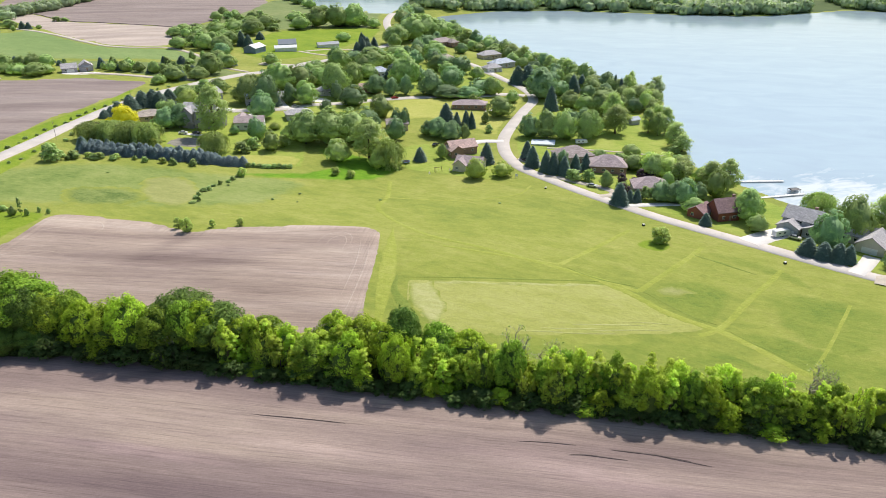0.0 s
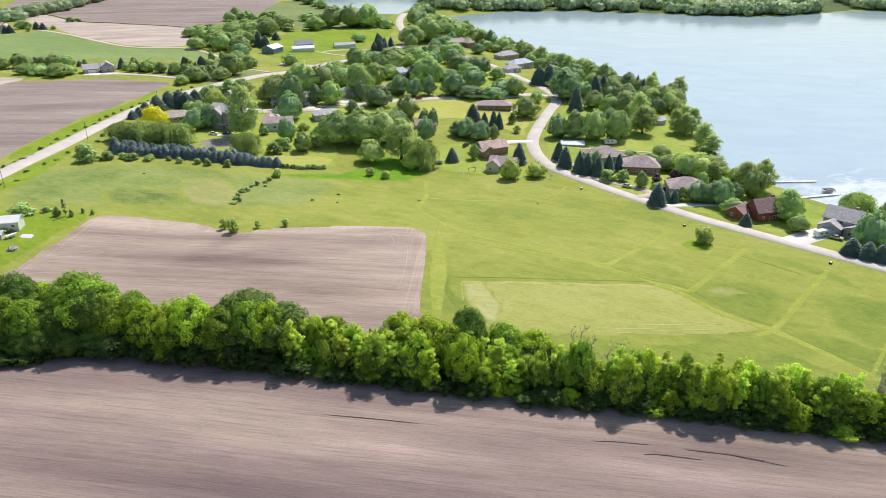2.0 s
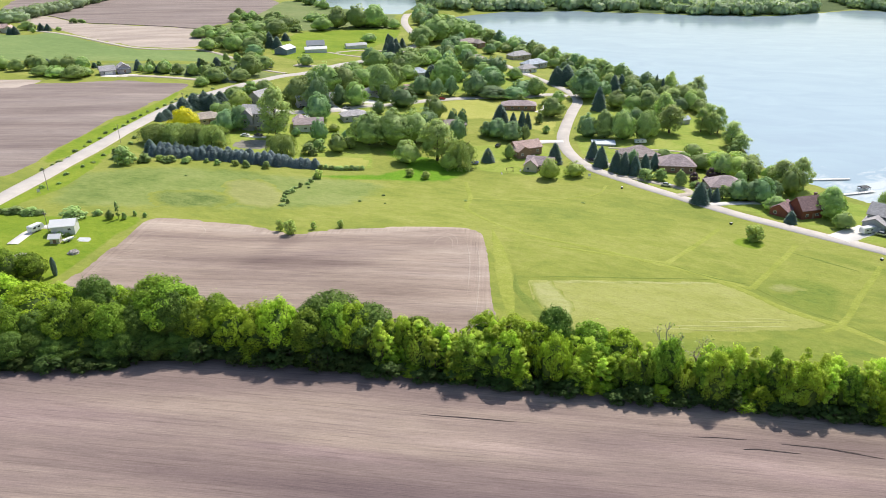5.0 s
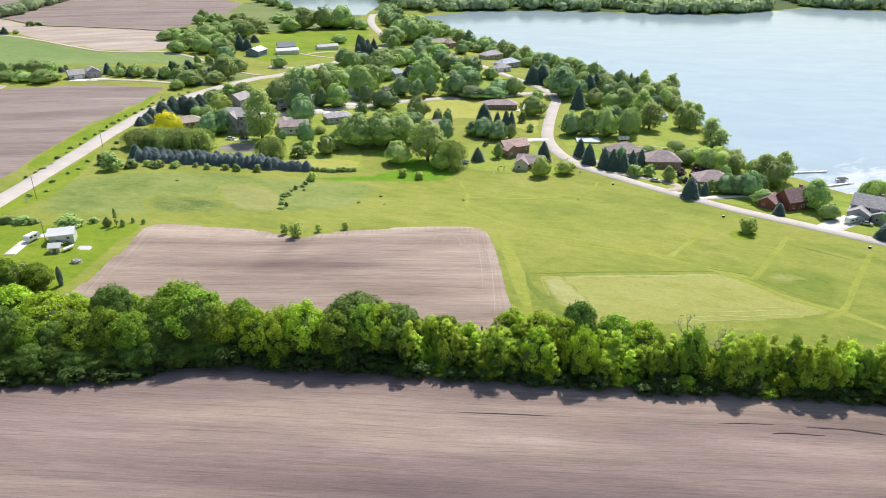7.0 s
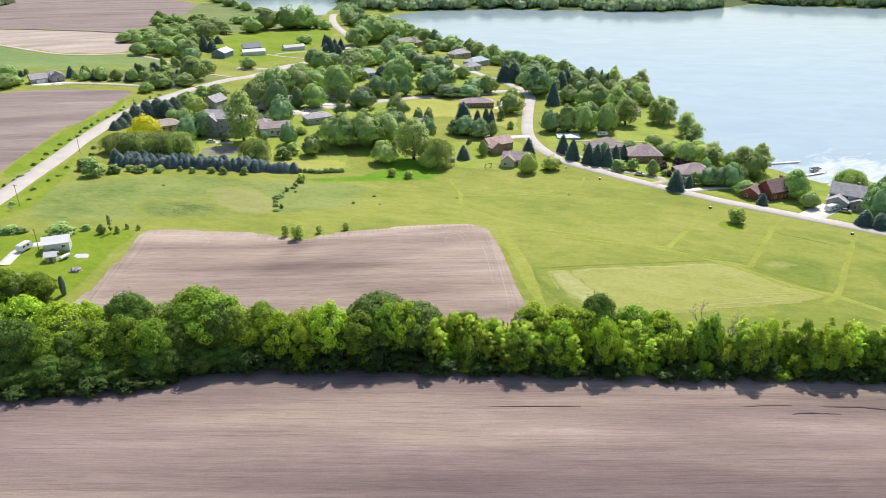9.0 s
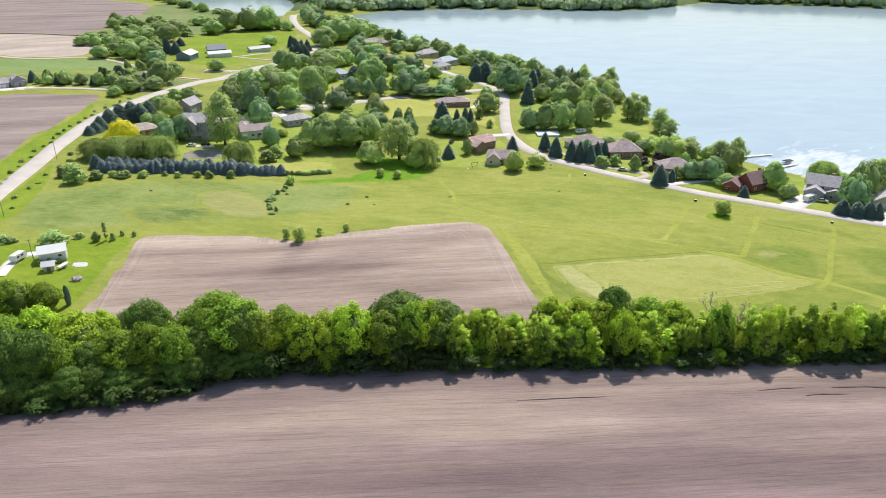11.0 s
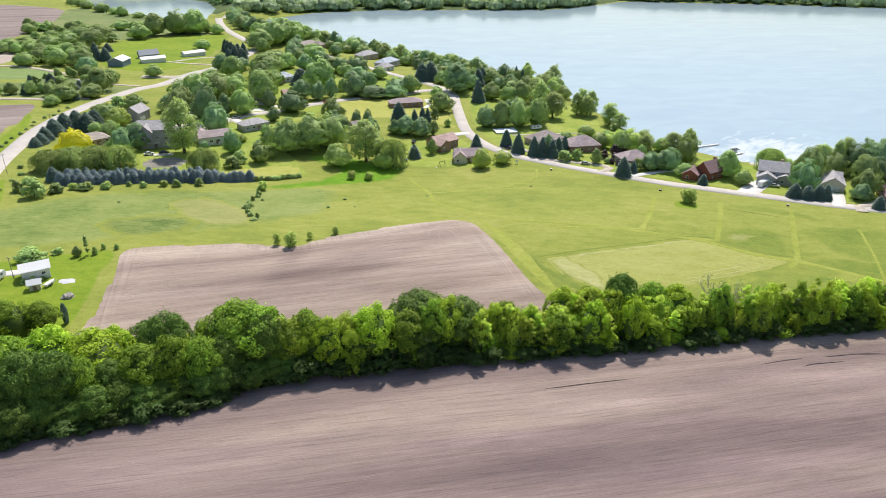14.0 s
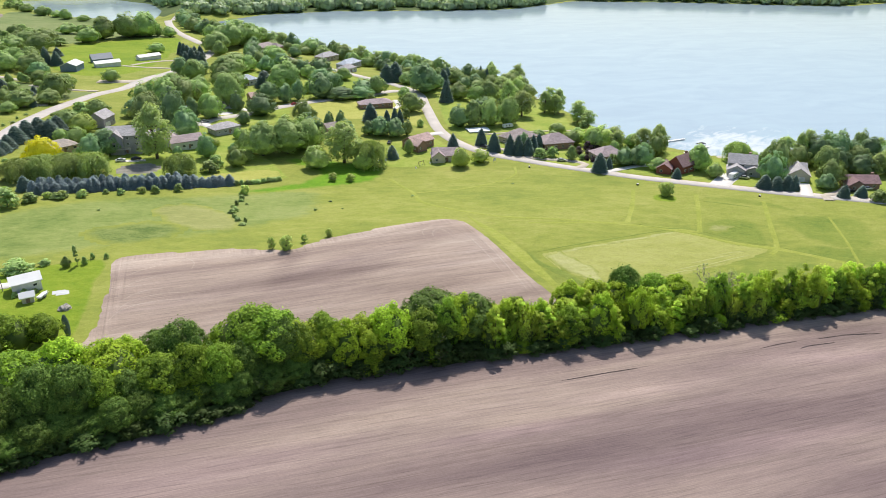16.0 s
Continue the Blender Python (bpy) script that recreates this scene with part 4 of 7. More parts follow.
def conifer(seed, leaf, n, size, tall=3.2):
    """A spruce: drooping whorls of needle sprays on a straight stem, tiers uneven."""
    rng = np.random.default_rng(seed)
    tiers = 13
    t = 1 - np.sqrt(rng.uniform(0.0, 1, n))
    step = np.floor(t * tiers) / tiers
    t = np.minimum(step + (t - step) * 0.9 + 0.02, 0.99)
    w = rng.uniform(0, 2 * math.pi, n)
    arms = 0.88 + 0.14 * np.sin(w * 7 + step * 40 + seed)
    reach = (1 - t) ** 0.62 * arms * rng.uniform(0.45, 1.0, n) ** 0.5 + 0.02
    z = 0.16 + (tall - 0.16) * t - reach * 0.22
    at = np.stack([np.cos(w) * reach, np.sin(w) * reach, z], 1)
    tan = np.stack([np.cos(w), np.sin(w), np.full(n, -0.28)], 1) + rng.normal(size=(n, 3)) * 0.25
    nor = np.stack([np.cos(w) * 0.5, np.sin(w) * 0.5, np.full(n, 0.9)], 1) + rng.normal(size=(n, 3)) * 0.3
    crown = leaves("crown", rng, at, nor, size, LEAF[leaf], 0.42, tan, mass=nor)
    verts, faces = [], []
    limb(verts, faces, (0, 0, -0.05), (0, 0, tall * 0.96), 0.06, 0.012, 6)
    return mesh_of("trunk", verts, faces, BARK, smooth=True), crown


def columnar(seed, n, size):
    rng = np.random.default_rng(seed)
    t, w = rng.uniform(0, 1, n), rng.uniform(0, 2 * math.pi, n)
    reach = np.sin(np.clip(t * 0.94 + 0.06, 0, 1) * math.pi) ** 0.45 * rng.uniform(0.7, 1.05, n)
    at = np.stack([np.cos(w) * reach, np.sin(w) * reach, 0.1 + t * 5.4], 1)
    nor = np.stack([np.cos(w), np.sin(w), np.full(n, 0.3)], 1) + rng.normal(size=(n, 3)) * 0.4
    verts, faces = [], []
    limb(verts, faces, (0, 0, -0.05), (0, 0, 5.0), 0.16, 0.03, 6)
    return mesh_of("trunk", verts, faces, BARK), leaves("crown", rng, at, nor, size, LEAF["needle"], 0.45, np.tile([0.0, 0, 1], (n, 1)))


def bare(seed, sparse):
    """A half-dead tree: forked bare branches with a few leaves."""
    rng = np.random.default_rng(seed)
    verts, faces, tips = [], [], []

    def fork(a, way, long, r, deep):
        b = a + way * long
        limb(verts, faces, a, b, r, r * 0.7, 5 if deep < 2 else 3)
        if deep == 7:
            tips.append(b)
            return
        for _ in range(2 if deep else 4):
            side = Vector(rng.normal(size=3)) * 0.50
            fork(b, (way + side + Vector((0, 0, 0.16))).normalized(), long * rng.uniform(0.62, 0.84), r * 0.64, deep + 1)

    fork(Vector((0, 0, -0.05)), Vector((0, 0, 1)), 0.62, 0.10, 0)
    tips = np.array([tuple(t) for t in tips])
    at = tips[rng.integers(0, len(tips), sparse)] + rng.normal(size=(sparse, 3)) * 0.07
    crown = leaves("crown", rng, at, rng.normal(size=(sparse, 3)) + np.array([0, 0, 0.5]), 0.08, LEAF["willow"])
    return mesh_of("trunk", verts, faces, PALE_BARK), crown


def plume(seed, leaf, n, size, tall=2.6, stems=22):
    """A thicket tree of many upright shoots, each a feathery plume of small leaves, ragged along its top."""
    rng = np.random.default_rng(seed)
    w = np.arange(stems) * 2.4 + rng.uniform(-0.5, 0.5, stems)
    q = np.sqrt(rng.uniform(0.02, 0.95, stems))
    root = np.stack([np.cos(w) * q * 0.35, np.sin(w) * q * 0.35, np.full(stems, -0.05)], 1)
    tip = np.stack([np.cos(w) * q * 0.85, np.sin(w) * q * 0.85, tall * (1 - 0.30 * q) * rng.uniform(0.72, 1.04, stems)], 1)
    pick = rng.integers(0, stems, n)
    t = rng.uniform(0.08, 1.0, n) ** 0.8
    girth = (0.05 + 0.22 * np.sin(math.pi * t ** 0.85) * (1 + 0.35 * np.sin(t * 17 + pick * 2.1))) * rng.uniform(0.35, 1.0, n) ** 0.5
    e = ball_points(rng, n)
    at = root[pick] + (tip - root)[pick] * t[:, None] + e * girth[:, None] * np.array([1, 1, 0.7])
    at[:, 2] = np.maximum(at[:, 2], 0.03)
    out = np.stack([np.cos(w), np.sin(w), np.zeros(stems)], 1)[pick]
    crown = leaves("crown", rng, at, e * 0.8 + out * 0.3 + rng.normal(size=(n, 3)) * 0.35 + np.array([0, 0, 0.2]), size, LEAF[leaf], 0.5,
                   np.array([0, 0, 0.8]) + e * 0.6 + rng.normal(size=(n, 3)) * 0.35, inner_mass(seed, 0.50, 0.0, tall * 0.60, 1.1, CORE_SHADE),
                   e * 0.6 + out * 0.35 + np.array([0, 0, 0.25]) + rng.normal(size=(n, 3)) * 0.3)
    verts, faces = [], []
    for a, b in zip(root, tip):
        limb(verts, faces, a, a + (b - a) * 0.55, 0.035, 0.02, 5)
        limb(verts, faces, a + (b - a) * 0.55, b, 0.02, 0.006, 4)
    return mesh_of("trunk", verts, faces, BARK, smooth=True), crown


KINDS = {  # name, label, category, unit height, meshes
    "d": ("broadleaf_tree", "leafy green broadleaf tree standing in grass", "tree", 2.4, [dome(10 + i, "mid", 4600, 0.090, foot=0.06, lumps=100 + 10 * i, point=0.06 * i) for i in range(6)]),
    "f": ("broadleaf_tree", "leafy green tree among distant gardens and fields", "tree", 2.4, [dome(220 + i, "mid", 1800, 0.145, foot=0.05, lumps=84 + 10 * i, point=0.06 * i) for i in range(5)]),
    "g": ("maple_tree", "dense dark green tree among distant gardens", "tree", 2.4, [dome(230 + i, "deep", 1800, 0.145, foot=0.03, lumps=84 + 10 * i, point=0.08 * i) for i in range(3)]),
    "b": ("broadleaf_tree", "bright yellow-green broadleaf tree in full leaf", "tree", 2.4, [dome(20 + i, "bright", 4600, 0.090, foot=0.04, lumps=100 + 8 * i, point=0.05 * i) for i in range(3)]),
    "m": ("maple_tree", "dense dark green round-crowned tree", "tree", 2.4, [dome(30 + i, "deep", 4600, 0.090, foot=0.03, lumps=110 + 10 * i, point=0.06 * i) for i in range(4)]),
    "l": ("willow_tree", "tall pale green willow with loose foliage", "tree", 2.6, [broadleaf(40 + i, "willow", 6800, 0.080, 2.6, 0.12, 90, 0.2, -0.6, 0.35) for i in range(4)]),
    "o": ("willow_tree", "rounded pale grey-green willow near the water", "tree", 2.2, [dome(240 + i, "willow", 5200, 0.085, 2.2, 0.02, 70 + 8 * i, 0.05 * i) for i in range(3)]),
    "w": ("weeping_willow", "broad weeping willow with hanging strands", "tree", 1.8, [weeping(50 + i, 13500, 0.078) for i in range(3)]),
    "c": ("spruce_tree", "dark pointed spruce with tiered branches", "conifer", 3.2, [conifer(60 + i, "needle", 3400, 0.22) for i in range(3)]),
    "u": ("blue_spruce", "small blue-green spruce in a planted row", "conifer", 3.2, [conifer(65 + i, "blue", 2800, 0.24) for i in range(3)]),
    "p": ("pine_tree", "small open pine on the lawn", "conifer", 3.2, [conifer(70, "needle", 1600, 0.24)]),
    "s": ("shrub", "rounded leafy green shrub", "shrub", 2.0, [broadleaf(80 + i, "mid", 1000, 0.21, 2.0, 0.0, 28, 0.35) for i in range(4)]),
    "v": ("meadow_bush", "bright yellow-green bush of upright shoots in the grass", "shrub", 2.0, [broadleaf(86 + i, "bright", 1800, 0.15, 2.0, 0.0, 30, -0.2) for i in range(3)]),
    "y": ("golden_tree", "golden yellow broad tree beside the willows", "tree", 1.7, [dome(90, "yellow", 6000, 0.072, 1.7, 0.05, 80)]),
    "q": ("plum_shrub", "dark plum-leaved shrub in a garden", "shrub", 2.0, [broadleaf(92, "plum", 1500, 0.18, 2.0, 0.0, 28, 0.35)]),
    "e": ("columnar_cedar", "narrow dark columnar cedar", "conifer", 5.5, [columnar(95, 1600, 0.36)]),
    "k": ("young_poplar", "thin upright young poplar", "tree", 5.5, [broadleaf(96, "mid", 700, 0.36, 5.5, 0.5, 18)]),
    "x": ("dead_tree", "half-dead grey tree with bare forked branches", "tree", 2.7, [bare(97, 260), bare(98, 120), bare(99, 200)]),
    "B": ("hedgerow_tree", "bright green hedgerow tree in full leaf", "tree", 2.4, [dome(110 + i, "hedge_bright", 9000, 0.055, 2.4, 0.06, 72 + 10 * i, 0.05 * i, 0.80, 0.10, 1.0, CORE_SHADE) for i in range(5)]),
    "D": ("hedgerow_tree", "green hedgerow tree in full leaf", "tree", 2.4, [dome(120 + i, "hedge_mid", 9000, 0.055, 2.4, 0.06, 72 + 10 * i, 0.05 * i, 0.80, 0.10, 1.0, CORE_SHADE) for i in range(4)]),
    "M": ("hedgerow_oak", "large dark green hedgerow tree with a domed crown", "tree", 2.2, [dome(130 + i, "hedge_deep", 11000, 0.052, 2.2, 0.08, 120, 0.0, 0.88, 0.12, 1.0, CORE_SHADE) for i in range(3)]),
    "F": ("hedgerow_thicket_tree", "feathery pale green hedgerow tree with loose foliage", "tree", 2.6, [broadleaf(150 + i, "hedge_pale", 9000, 0.055, 2.6, 0.04, 84 + 8 * i, 0.1, 0.6, 0.3, CORE_SHADE) for i in range(4)] + [plume(160 + 2 * i, "hedge_pale", 7000, 0.064, 2.6, 20) for i in range(3)]),
    "G": ("hedgerow_thicket_tree", "slender green hedgerow tree with loose foliage", "tree", 2.6, [broadleaf(170 + i, "hedge_mid", 9000, 0.055, 2.6, 0.04, 84 + 8 * i, 0.0, 0.6, 0.3, CORE_SHADE) for i in range(4)] + [plume(161 + 2 * i, "hedge_mid", 7000, 0.064, 2.6, 22) for i in range(2)]),
    "W": ("hedgerow_sapling", "thin pale green sapling with loose ragged foliage", "tree", 5.5, [broadleaf(190 + i, "hedge_pale", 2000, 0.145, 5.5, 0.2, 40, 0.1, 0.5, 0.3) for i in range(4)]),
    "V": ("hedgerow_sapling", "thin green sapling with loose ragged foliage", "tree", 5.5, [broadleaf(195 + i, "hedge_bright", 2000, 0.145, 5.5, 0.2, 40, 0.1, 0.5, 0.3) for i in range(3)]),
    "S": ("hedge_shrub", "leafy bright shrub at the hedgerow's foot", "shrub", 2.2, [broadleaf(140 + i, "hedge_bright", 2600, 0.096, 2.2, 0.0, 46, 0.1, 0.3, 0.4) for i in range(4)]),
    "T": ("hedge_shrub", "leafy shrub at the hedgerow's foot, its leaves darkened as shade", "shrub", 2.2, [broadleaf(145 + i, "hedge_skirt", 1500, 0.125, 2.2, 0.0, 40, 0.1, 0.3, 0.4) for i in range(3)]),
}
planted = random.Random(7)
STANDING = []


def plant(kind, x, y, tall, wide, group=""):
    """A tree or shrub: an Empty at its foot with its trunk and crown."""
    if y > 455:  # lighter meshes where the camera stays far off
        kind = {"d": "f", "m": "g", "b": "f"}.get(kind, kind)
    name, label, category, unit, meshes = KINDS[kind]
    trunk, crown = planted.choice(meshes)
    ob = tagged(new(name), label, category, group)
    ob.empty_display_size = 0.2
    STANDING.append((x, y, wide))
    turn = planted.uniform(0, 360)
    wide *= 1.3 if kind in "cup" else 1.0
    tall *= 0.94 if kind == "c" else 1.0
    ob.matrix_basis = pose(x, y, ground_at(x, y) - 0.05, 0, 0, turn) @ Matrix.Diagonal((wide, wide * planted.uniform(0.9, 1.1), tall / unit, 1))
    new("trunk", trunk).parent = ob
    new("crown", crown).parent = ob
    return ob


def plant_all(group, rows):
    for kind, x, y, tall, wide in rows:
        plant(kind, x, y, tall, wide, group)

plant_all("trees of the western gardens", [
    ("y", -171, 353, 12.2, 7.4), ("w", -178, 334, 8.8, 7), ("w", -169, 335, 9.4, 8), ("w", -160, 335, 9.6, 8), ("w", -151, 333, 9.8, 7.2), ("c", -187, 384, 7, 3.6), ("c", -184, 393, 8.5, 4.2),
    ("c", -180, 400, 9.5, 4.4), ("c", -175, 403, 10, 4.6), ("c", -170, 400, 9.6, 4.4), ("c", -167, 407, 9.4, 4), ("c", -190, 374, 4.6, 2.6), ("c", -188, 378, 5.6, 3), ("m", -169, 414, 6.5, 4),
    ("d", -163, 418, 9.2, 6.5), ("m", -151, 358, 11, 5.6), ("m", -145, 362, 12.4, 5.8), ("l", -124, 351, 25.3, 8.4), ("w", -116, 324, 10.2, 6.4), ("d", -158, 384, 8.4, 5.2), ("b", -156, 404, 10, 6),
    ("d", -165, 392, 6, 3.6), ("d", -150, 440, 9.5, 6), ("d", -166, 446, 3.5, 5.7), ("d", -125, 418, 17, 8.5), ("m", -112, 409, 20.8, 7.2), ("m", -108, 384, 15.3, 6.8), ("c", -107, 414, 8.8, 2.4),
    ("l", -86, 338, 6.5, 3.4),
])
plant_all("trees along the side street", [
    ("m", -101, 422, 12.3, 4.2), ("d", -91, 421, 14.6, 6.6), ("d", -113, 455, 18.3, 8.7), ("d", -102, 461, 16.4, 8), ("d", -77, 448, 20.8, 8.4), ("d", -71, 477, 14.7, 5.8),
    ("m", -54, 454, 13.1, 6.6), ("m", -44, 450, 12.3, 4.7), ("m", -35, 455, 13.5, 4.1), ("m", -64, 421, 12.3, 7.9), ("m", -75, 435, 11.3, 3.9), ("d", -44, 396, 13.6, 5.8),
    ("d", -65, 540, 16.3, 12.2), ("d", -39, 483, 21.1, 10.1), ("d", -89, 535, 15, 7), ("d", -91, 477, 11.8, 6.6), ("d", -104, 525, 8, 6.4), ("m", -102, 348, 11.7, 4.1),
    ("m", -35, 381, 9.9, 2.8), ("m", -30, 375, 11.6, 2.8), ("m", -33, 355, 12.2, 4.7), ("d", -21, 599, 13.5, 8.6), ("d", -53, 598, 9, 9.6), ("d", -72, 531, 10.9, 6.4),
])
plant_all("trees behind the meadow", [
    ("l", -43, 324, 20.5, 8.6), ("w", -33, 314, 13, 7), ("b", -38, 312, 9, 4.4), ("o", -57, 320, 11, 6.0), ("d", -77, 345, 17, 9), ("d", -65, 345, 18, 9),
    ("d", -54, 350, 17, 9), ("m", -49, 366, 13.4, 6.9), ("d", -84, 352, 11.5, 4.4), ("d", -91, 332, 9.9, 4), ("s", -100, 334, 5.6, 3.1), ("s", -104, 327, 5.5, 3.7),
    ("p", -19, 324, 6.8, 2.7), ("d", -9, 328, 7.7, 2.3), ("m", -12, 363, 10.1, 5.9), ("m", -5, 358, 10, 5.3), ("m", -17, 366, 7.8, 3.6), ("d", 2, 359, 8.6, 2.5),
    ("c", -8, 391, 11.3, 3.8), ("c", -2, 380, 9.6, 2.3), ("c", 3, 381, 10.5, 2.3), ("c", 6, 381, 9.6, 2), ("b", 7, 300, 9.5, 4.2), ("b", 18, 303, 7, 4),
])
plant_all("trees inside the road bend", [
    ("c", 12, 321, 10.8, 2.8), ("m", -18, 458, 16.4, 7.8), ("m", -6, 483, 13.8, 7.4), ("m", 13, 468, 9.9, 7.9), ("m", -9, 453, 8.5, 9.5), ("m", 6, 452, 8.5, 8),
    ("d", 20, 464, 12, 6.4), ("d", 23, 407, 12, 7), ("d", 32, 444, 7.7, 4), ("c", 54, 426, 15.5, 3.7), ("d", 66, 434, 11, 6.8), ("m", 53, 460, 20, 10.1),
    ("c", 40, 501, 13.5, 5.3), ("c", 47, 502, 14.7, 5.3), ("s", 8, 440, 5.9, 2.8), ("m", 0, 534, 14.2, 7.7), ("m", -13, 543, 12.4, 7), ("d", 12, 515, 8.7, 5.4),
    ("s", 14, 392, 6.3, 2.6), ("s", 15, 373, 4.6, 2), ("d", 82, 421, 14, 7.3), ("d", 74, 423, 11.7, 5.9), ("c", 75, 479, 13, 3.5), ("c", 82, 488, 12.1, 3.2),
])
plant_all("trees of the lakeside gardens", [
    ("m", 36, 367, 12.6, 5.4), ("d", 45, 366, 14.6, 6.3), ("d", 54, 364, 16.3, 6.6), ("d", 65, 364, 16.5, 6.4), ("d", 71, 373, 12.7, 4.3), ("l", 83, 379, 16, 7.2),
    ("l", 102, 384, 13.5, 4.6), ("l", 107, 387, 15.5, 4.8), ("l", 111, 383, 14.5, 4.6), ("l", 106, 379, 13, 4.4), ("s", 106, 347, 4, 3), ("c", 31.5, 329, 9.5, 2.5), ("c", 33, 317.6, 10.5, 2.7),
    ("m", 45.5, 311, 11, 3.0), ("c", 46, 306, 9.5, 2.6), ("c", 51.7, 310.6, 9, 2.3), ("c", 57, 314, 8.5, 2.1), ("s", 49, 299, 5.1, 3.3),
    ("s", 56, 299, 5.7, 3), ("d", 62, 291, 7.3, 2.7), ("c", 63, 269, 9.9, 2.9), ("c", 68, 273, 5.7, 1.5), ("c", 71, 273, 6.2, 1.5), ("s", 75, 276, 5.8, 2.6),
])
plant("v", 69.3, 230, 6.2, 3.3, "meadow bush")
plant("v", 68.2, 229.2, 3.6, 1.6, "meadow bush")
plant_all("plum shrubs and spruces by the lakeside houses", [
    ("q", 70, 297, 4.2, 2.4), ("q", 79.8, 303.5, 4.5, 2.5), ("q", 84, 302.5, 4, 2.2), ("c", 38.5, 311, 10.5, 2.7), ("c", 41.6, 308, 10.5, 2.6),
])
plant_all("trees of the lower lakeside gardens", [
    ("m", 80.5, 275, 9.5, 3.8), ("m", 85.5, 273.5, 10, 4.0), ("m", 89, 272, 10.9, 4.8), ("m", 97, 278, 7.2, 3.4), ("d", 105, 281, 12.7, 4.5), ("l", 113, 290, 14.7, 4.9), ("d", 106, 303, 7.2, 4),
    ("b", 92, 307, 11.5, 6), ("l", 99, 308, 10.4, 5.1), ("b", 86, 310, 11, 5.3), ("d", 79, 317, 8, 4.9), ("d", 91, 261, 6.4, 4.4),
    ("c", 91, 249, 5.3, 1.9), ("d", 108, 244, 6.9, 3.6), ("d", 109, 256, 12.9, 5.9), ("w", 138, 261, 9.8, 6.2), ("m", 126, 228, 14.2, 5.4), ("c", 117, 223, 6.8, 2.9),
    ("c", 121, 220, 6.6, 2.7), ("c", 125, 218, 7.1, 2.7), ("c", 128, 217, 7, 2.1), ("d", 144, 249, 8.6, 4.1), ("l", 157, 250, 13.5, 5.4), ("m", 141, 212, 7, 3.6),
])
plant_all("trees along the eastern shore", [
    ("d", 140, 238, 17.2, 6.1), ("d", 158, 242, 10.9, 5.5), ("m", 168, 240, 15, 6.2), ("m", 176, 236, 16.8, 6.9), ("m", 183, 233, 13.6, 5.7), ("m", 188, 229, 14.6, 6),
    ("m", 192, 223, 13.9, 5.4), ("d", 147, 215, 11.5, 5.4), ("c", 139, 201, 6.1, 2.1), ("c", 147, 199, 5.4, 2.1), ("s", 150, 192, 5.3, 4.2),
    ("d", 146, 259, 5.1, 4), ("s", 172, 232, 5.7, 4), ("l", 96, 302, 9.5, 5), ("l", 108, 296, 11.8, 5.5), ("d", 85, 306, 11, 4.5),
    ("l", 86, 402, 17, 6.3), ("l", 109, 470, 15.2, 5.5),
])
plant_all("bushes by the white shed and field edge", [
    ("d", -156, 229, 3.6, 1.3), ("k", -153, 229, 6.8, 0.8), ("s", -151, 229, 2.8, 0.8), ("s", -149, 233, 2, 0.7), ("s", -145, 232, 2, 0.8), ("s", -169, 230, 4, 3.9),
    ("s", -162, 233, 2, 1.9), ("s", -186, 234, 2.6, 2.6), ("s", -192, 235, 2.6, 3), ("e", -154, 186, 5.9, 0.8), ("D", -165, 182, 10.7, 5.5), ("D", -159, 184, 8.4, 4.6),
    ("v", -96, 223, 4.1, 1.4), ("v", -92, 220, 5.3, 2.1), ("v", -85, 225, 2.9, 1.1), ("v", -76, 227, 2.9, 1.2), ("v", -94, 292, 4, 1.9), ("v", -55, 300, 3.7, 2.3),
    ("v", -48, 297, 3.6, 2), ("s", -186, 307, 4.5, 2.5), ("s", -179, 299, 7.8, 4), ("s", -172, 303, 3.5, 3), ("s", -162, 304, 3, 3.5), ("s", -154, 303, 2.8, 2.1),
])
plant_all("trees round the farm", [
    ("d", -229, 598, 9.8, 7.1), ("d", -222, 612, 10.9, 7.8), ("d", -208, 597, 14.6, 9.1), ("d", -194, 589, 14, 8.4), ("d", -195, 625, 12.9, 7.8), ("d", -253, 680, 10, 8.7),
    ("d", -241, 683, 10, 9.2), ("d", -226, 686, 11.1, 9.8), ("d", -213, 698, 11.2, 8.7), ("d", -195, 687, 15.1, 10.2), ("c", -185, 621, 13.8, 3.9), ("c", -178, 616, 11, 3.8),
    ("c", -180, 662, 7.3, 3.5), ("d", -142, 543, 8.6, 5.4), ("d", -172, 497, 15.1, 7.6), ("d", -176, 480, 8.1, 6.1), ("d", -190, 474, 9.8, 7), ("d", -195, 462, 6.4, 4.8),
    ("d", -209, 732, 11.7, 9.1), ("d", -194, 736, 13.4, 10.3), ("d", -160, 737, 13.9, 10.2), ("d", -146, 758, 20.8, 10.4), ("d", -125, 764, 23.2, 11.1), ("d", -111, 768, 24.4, 12.3),
])
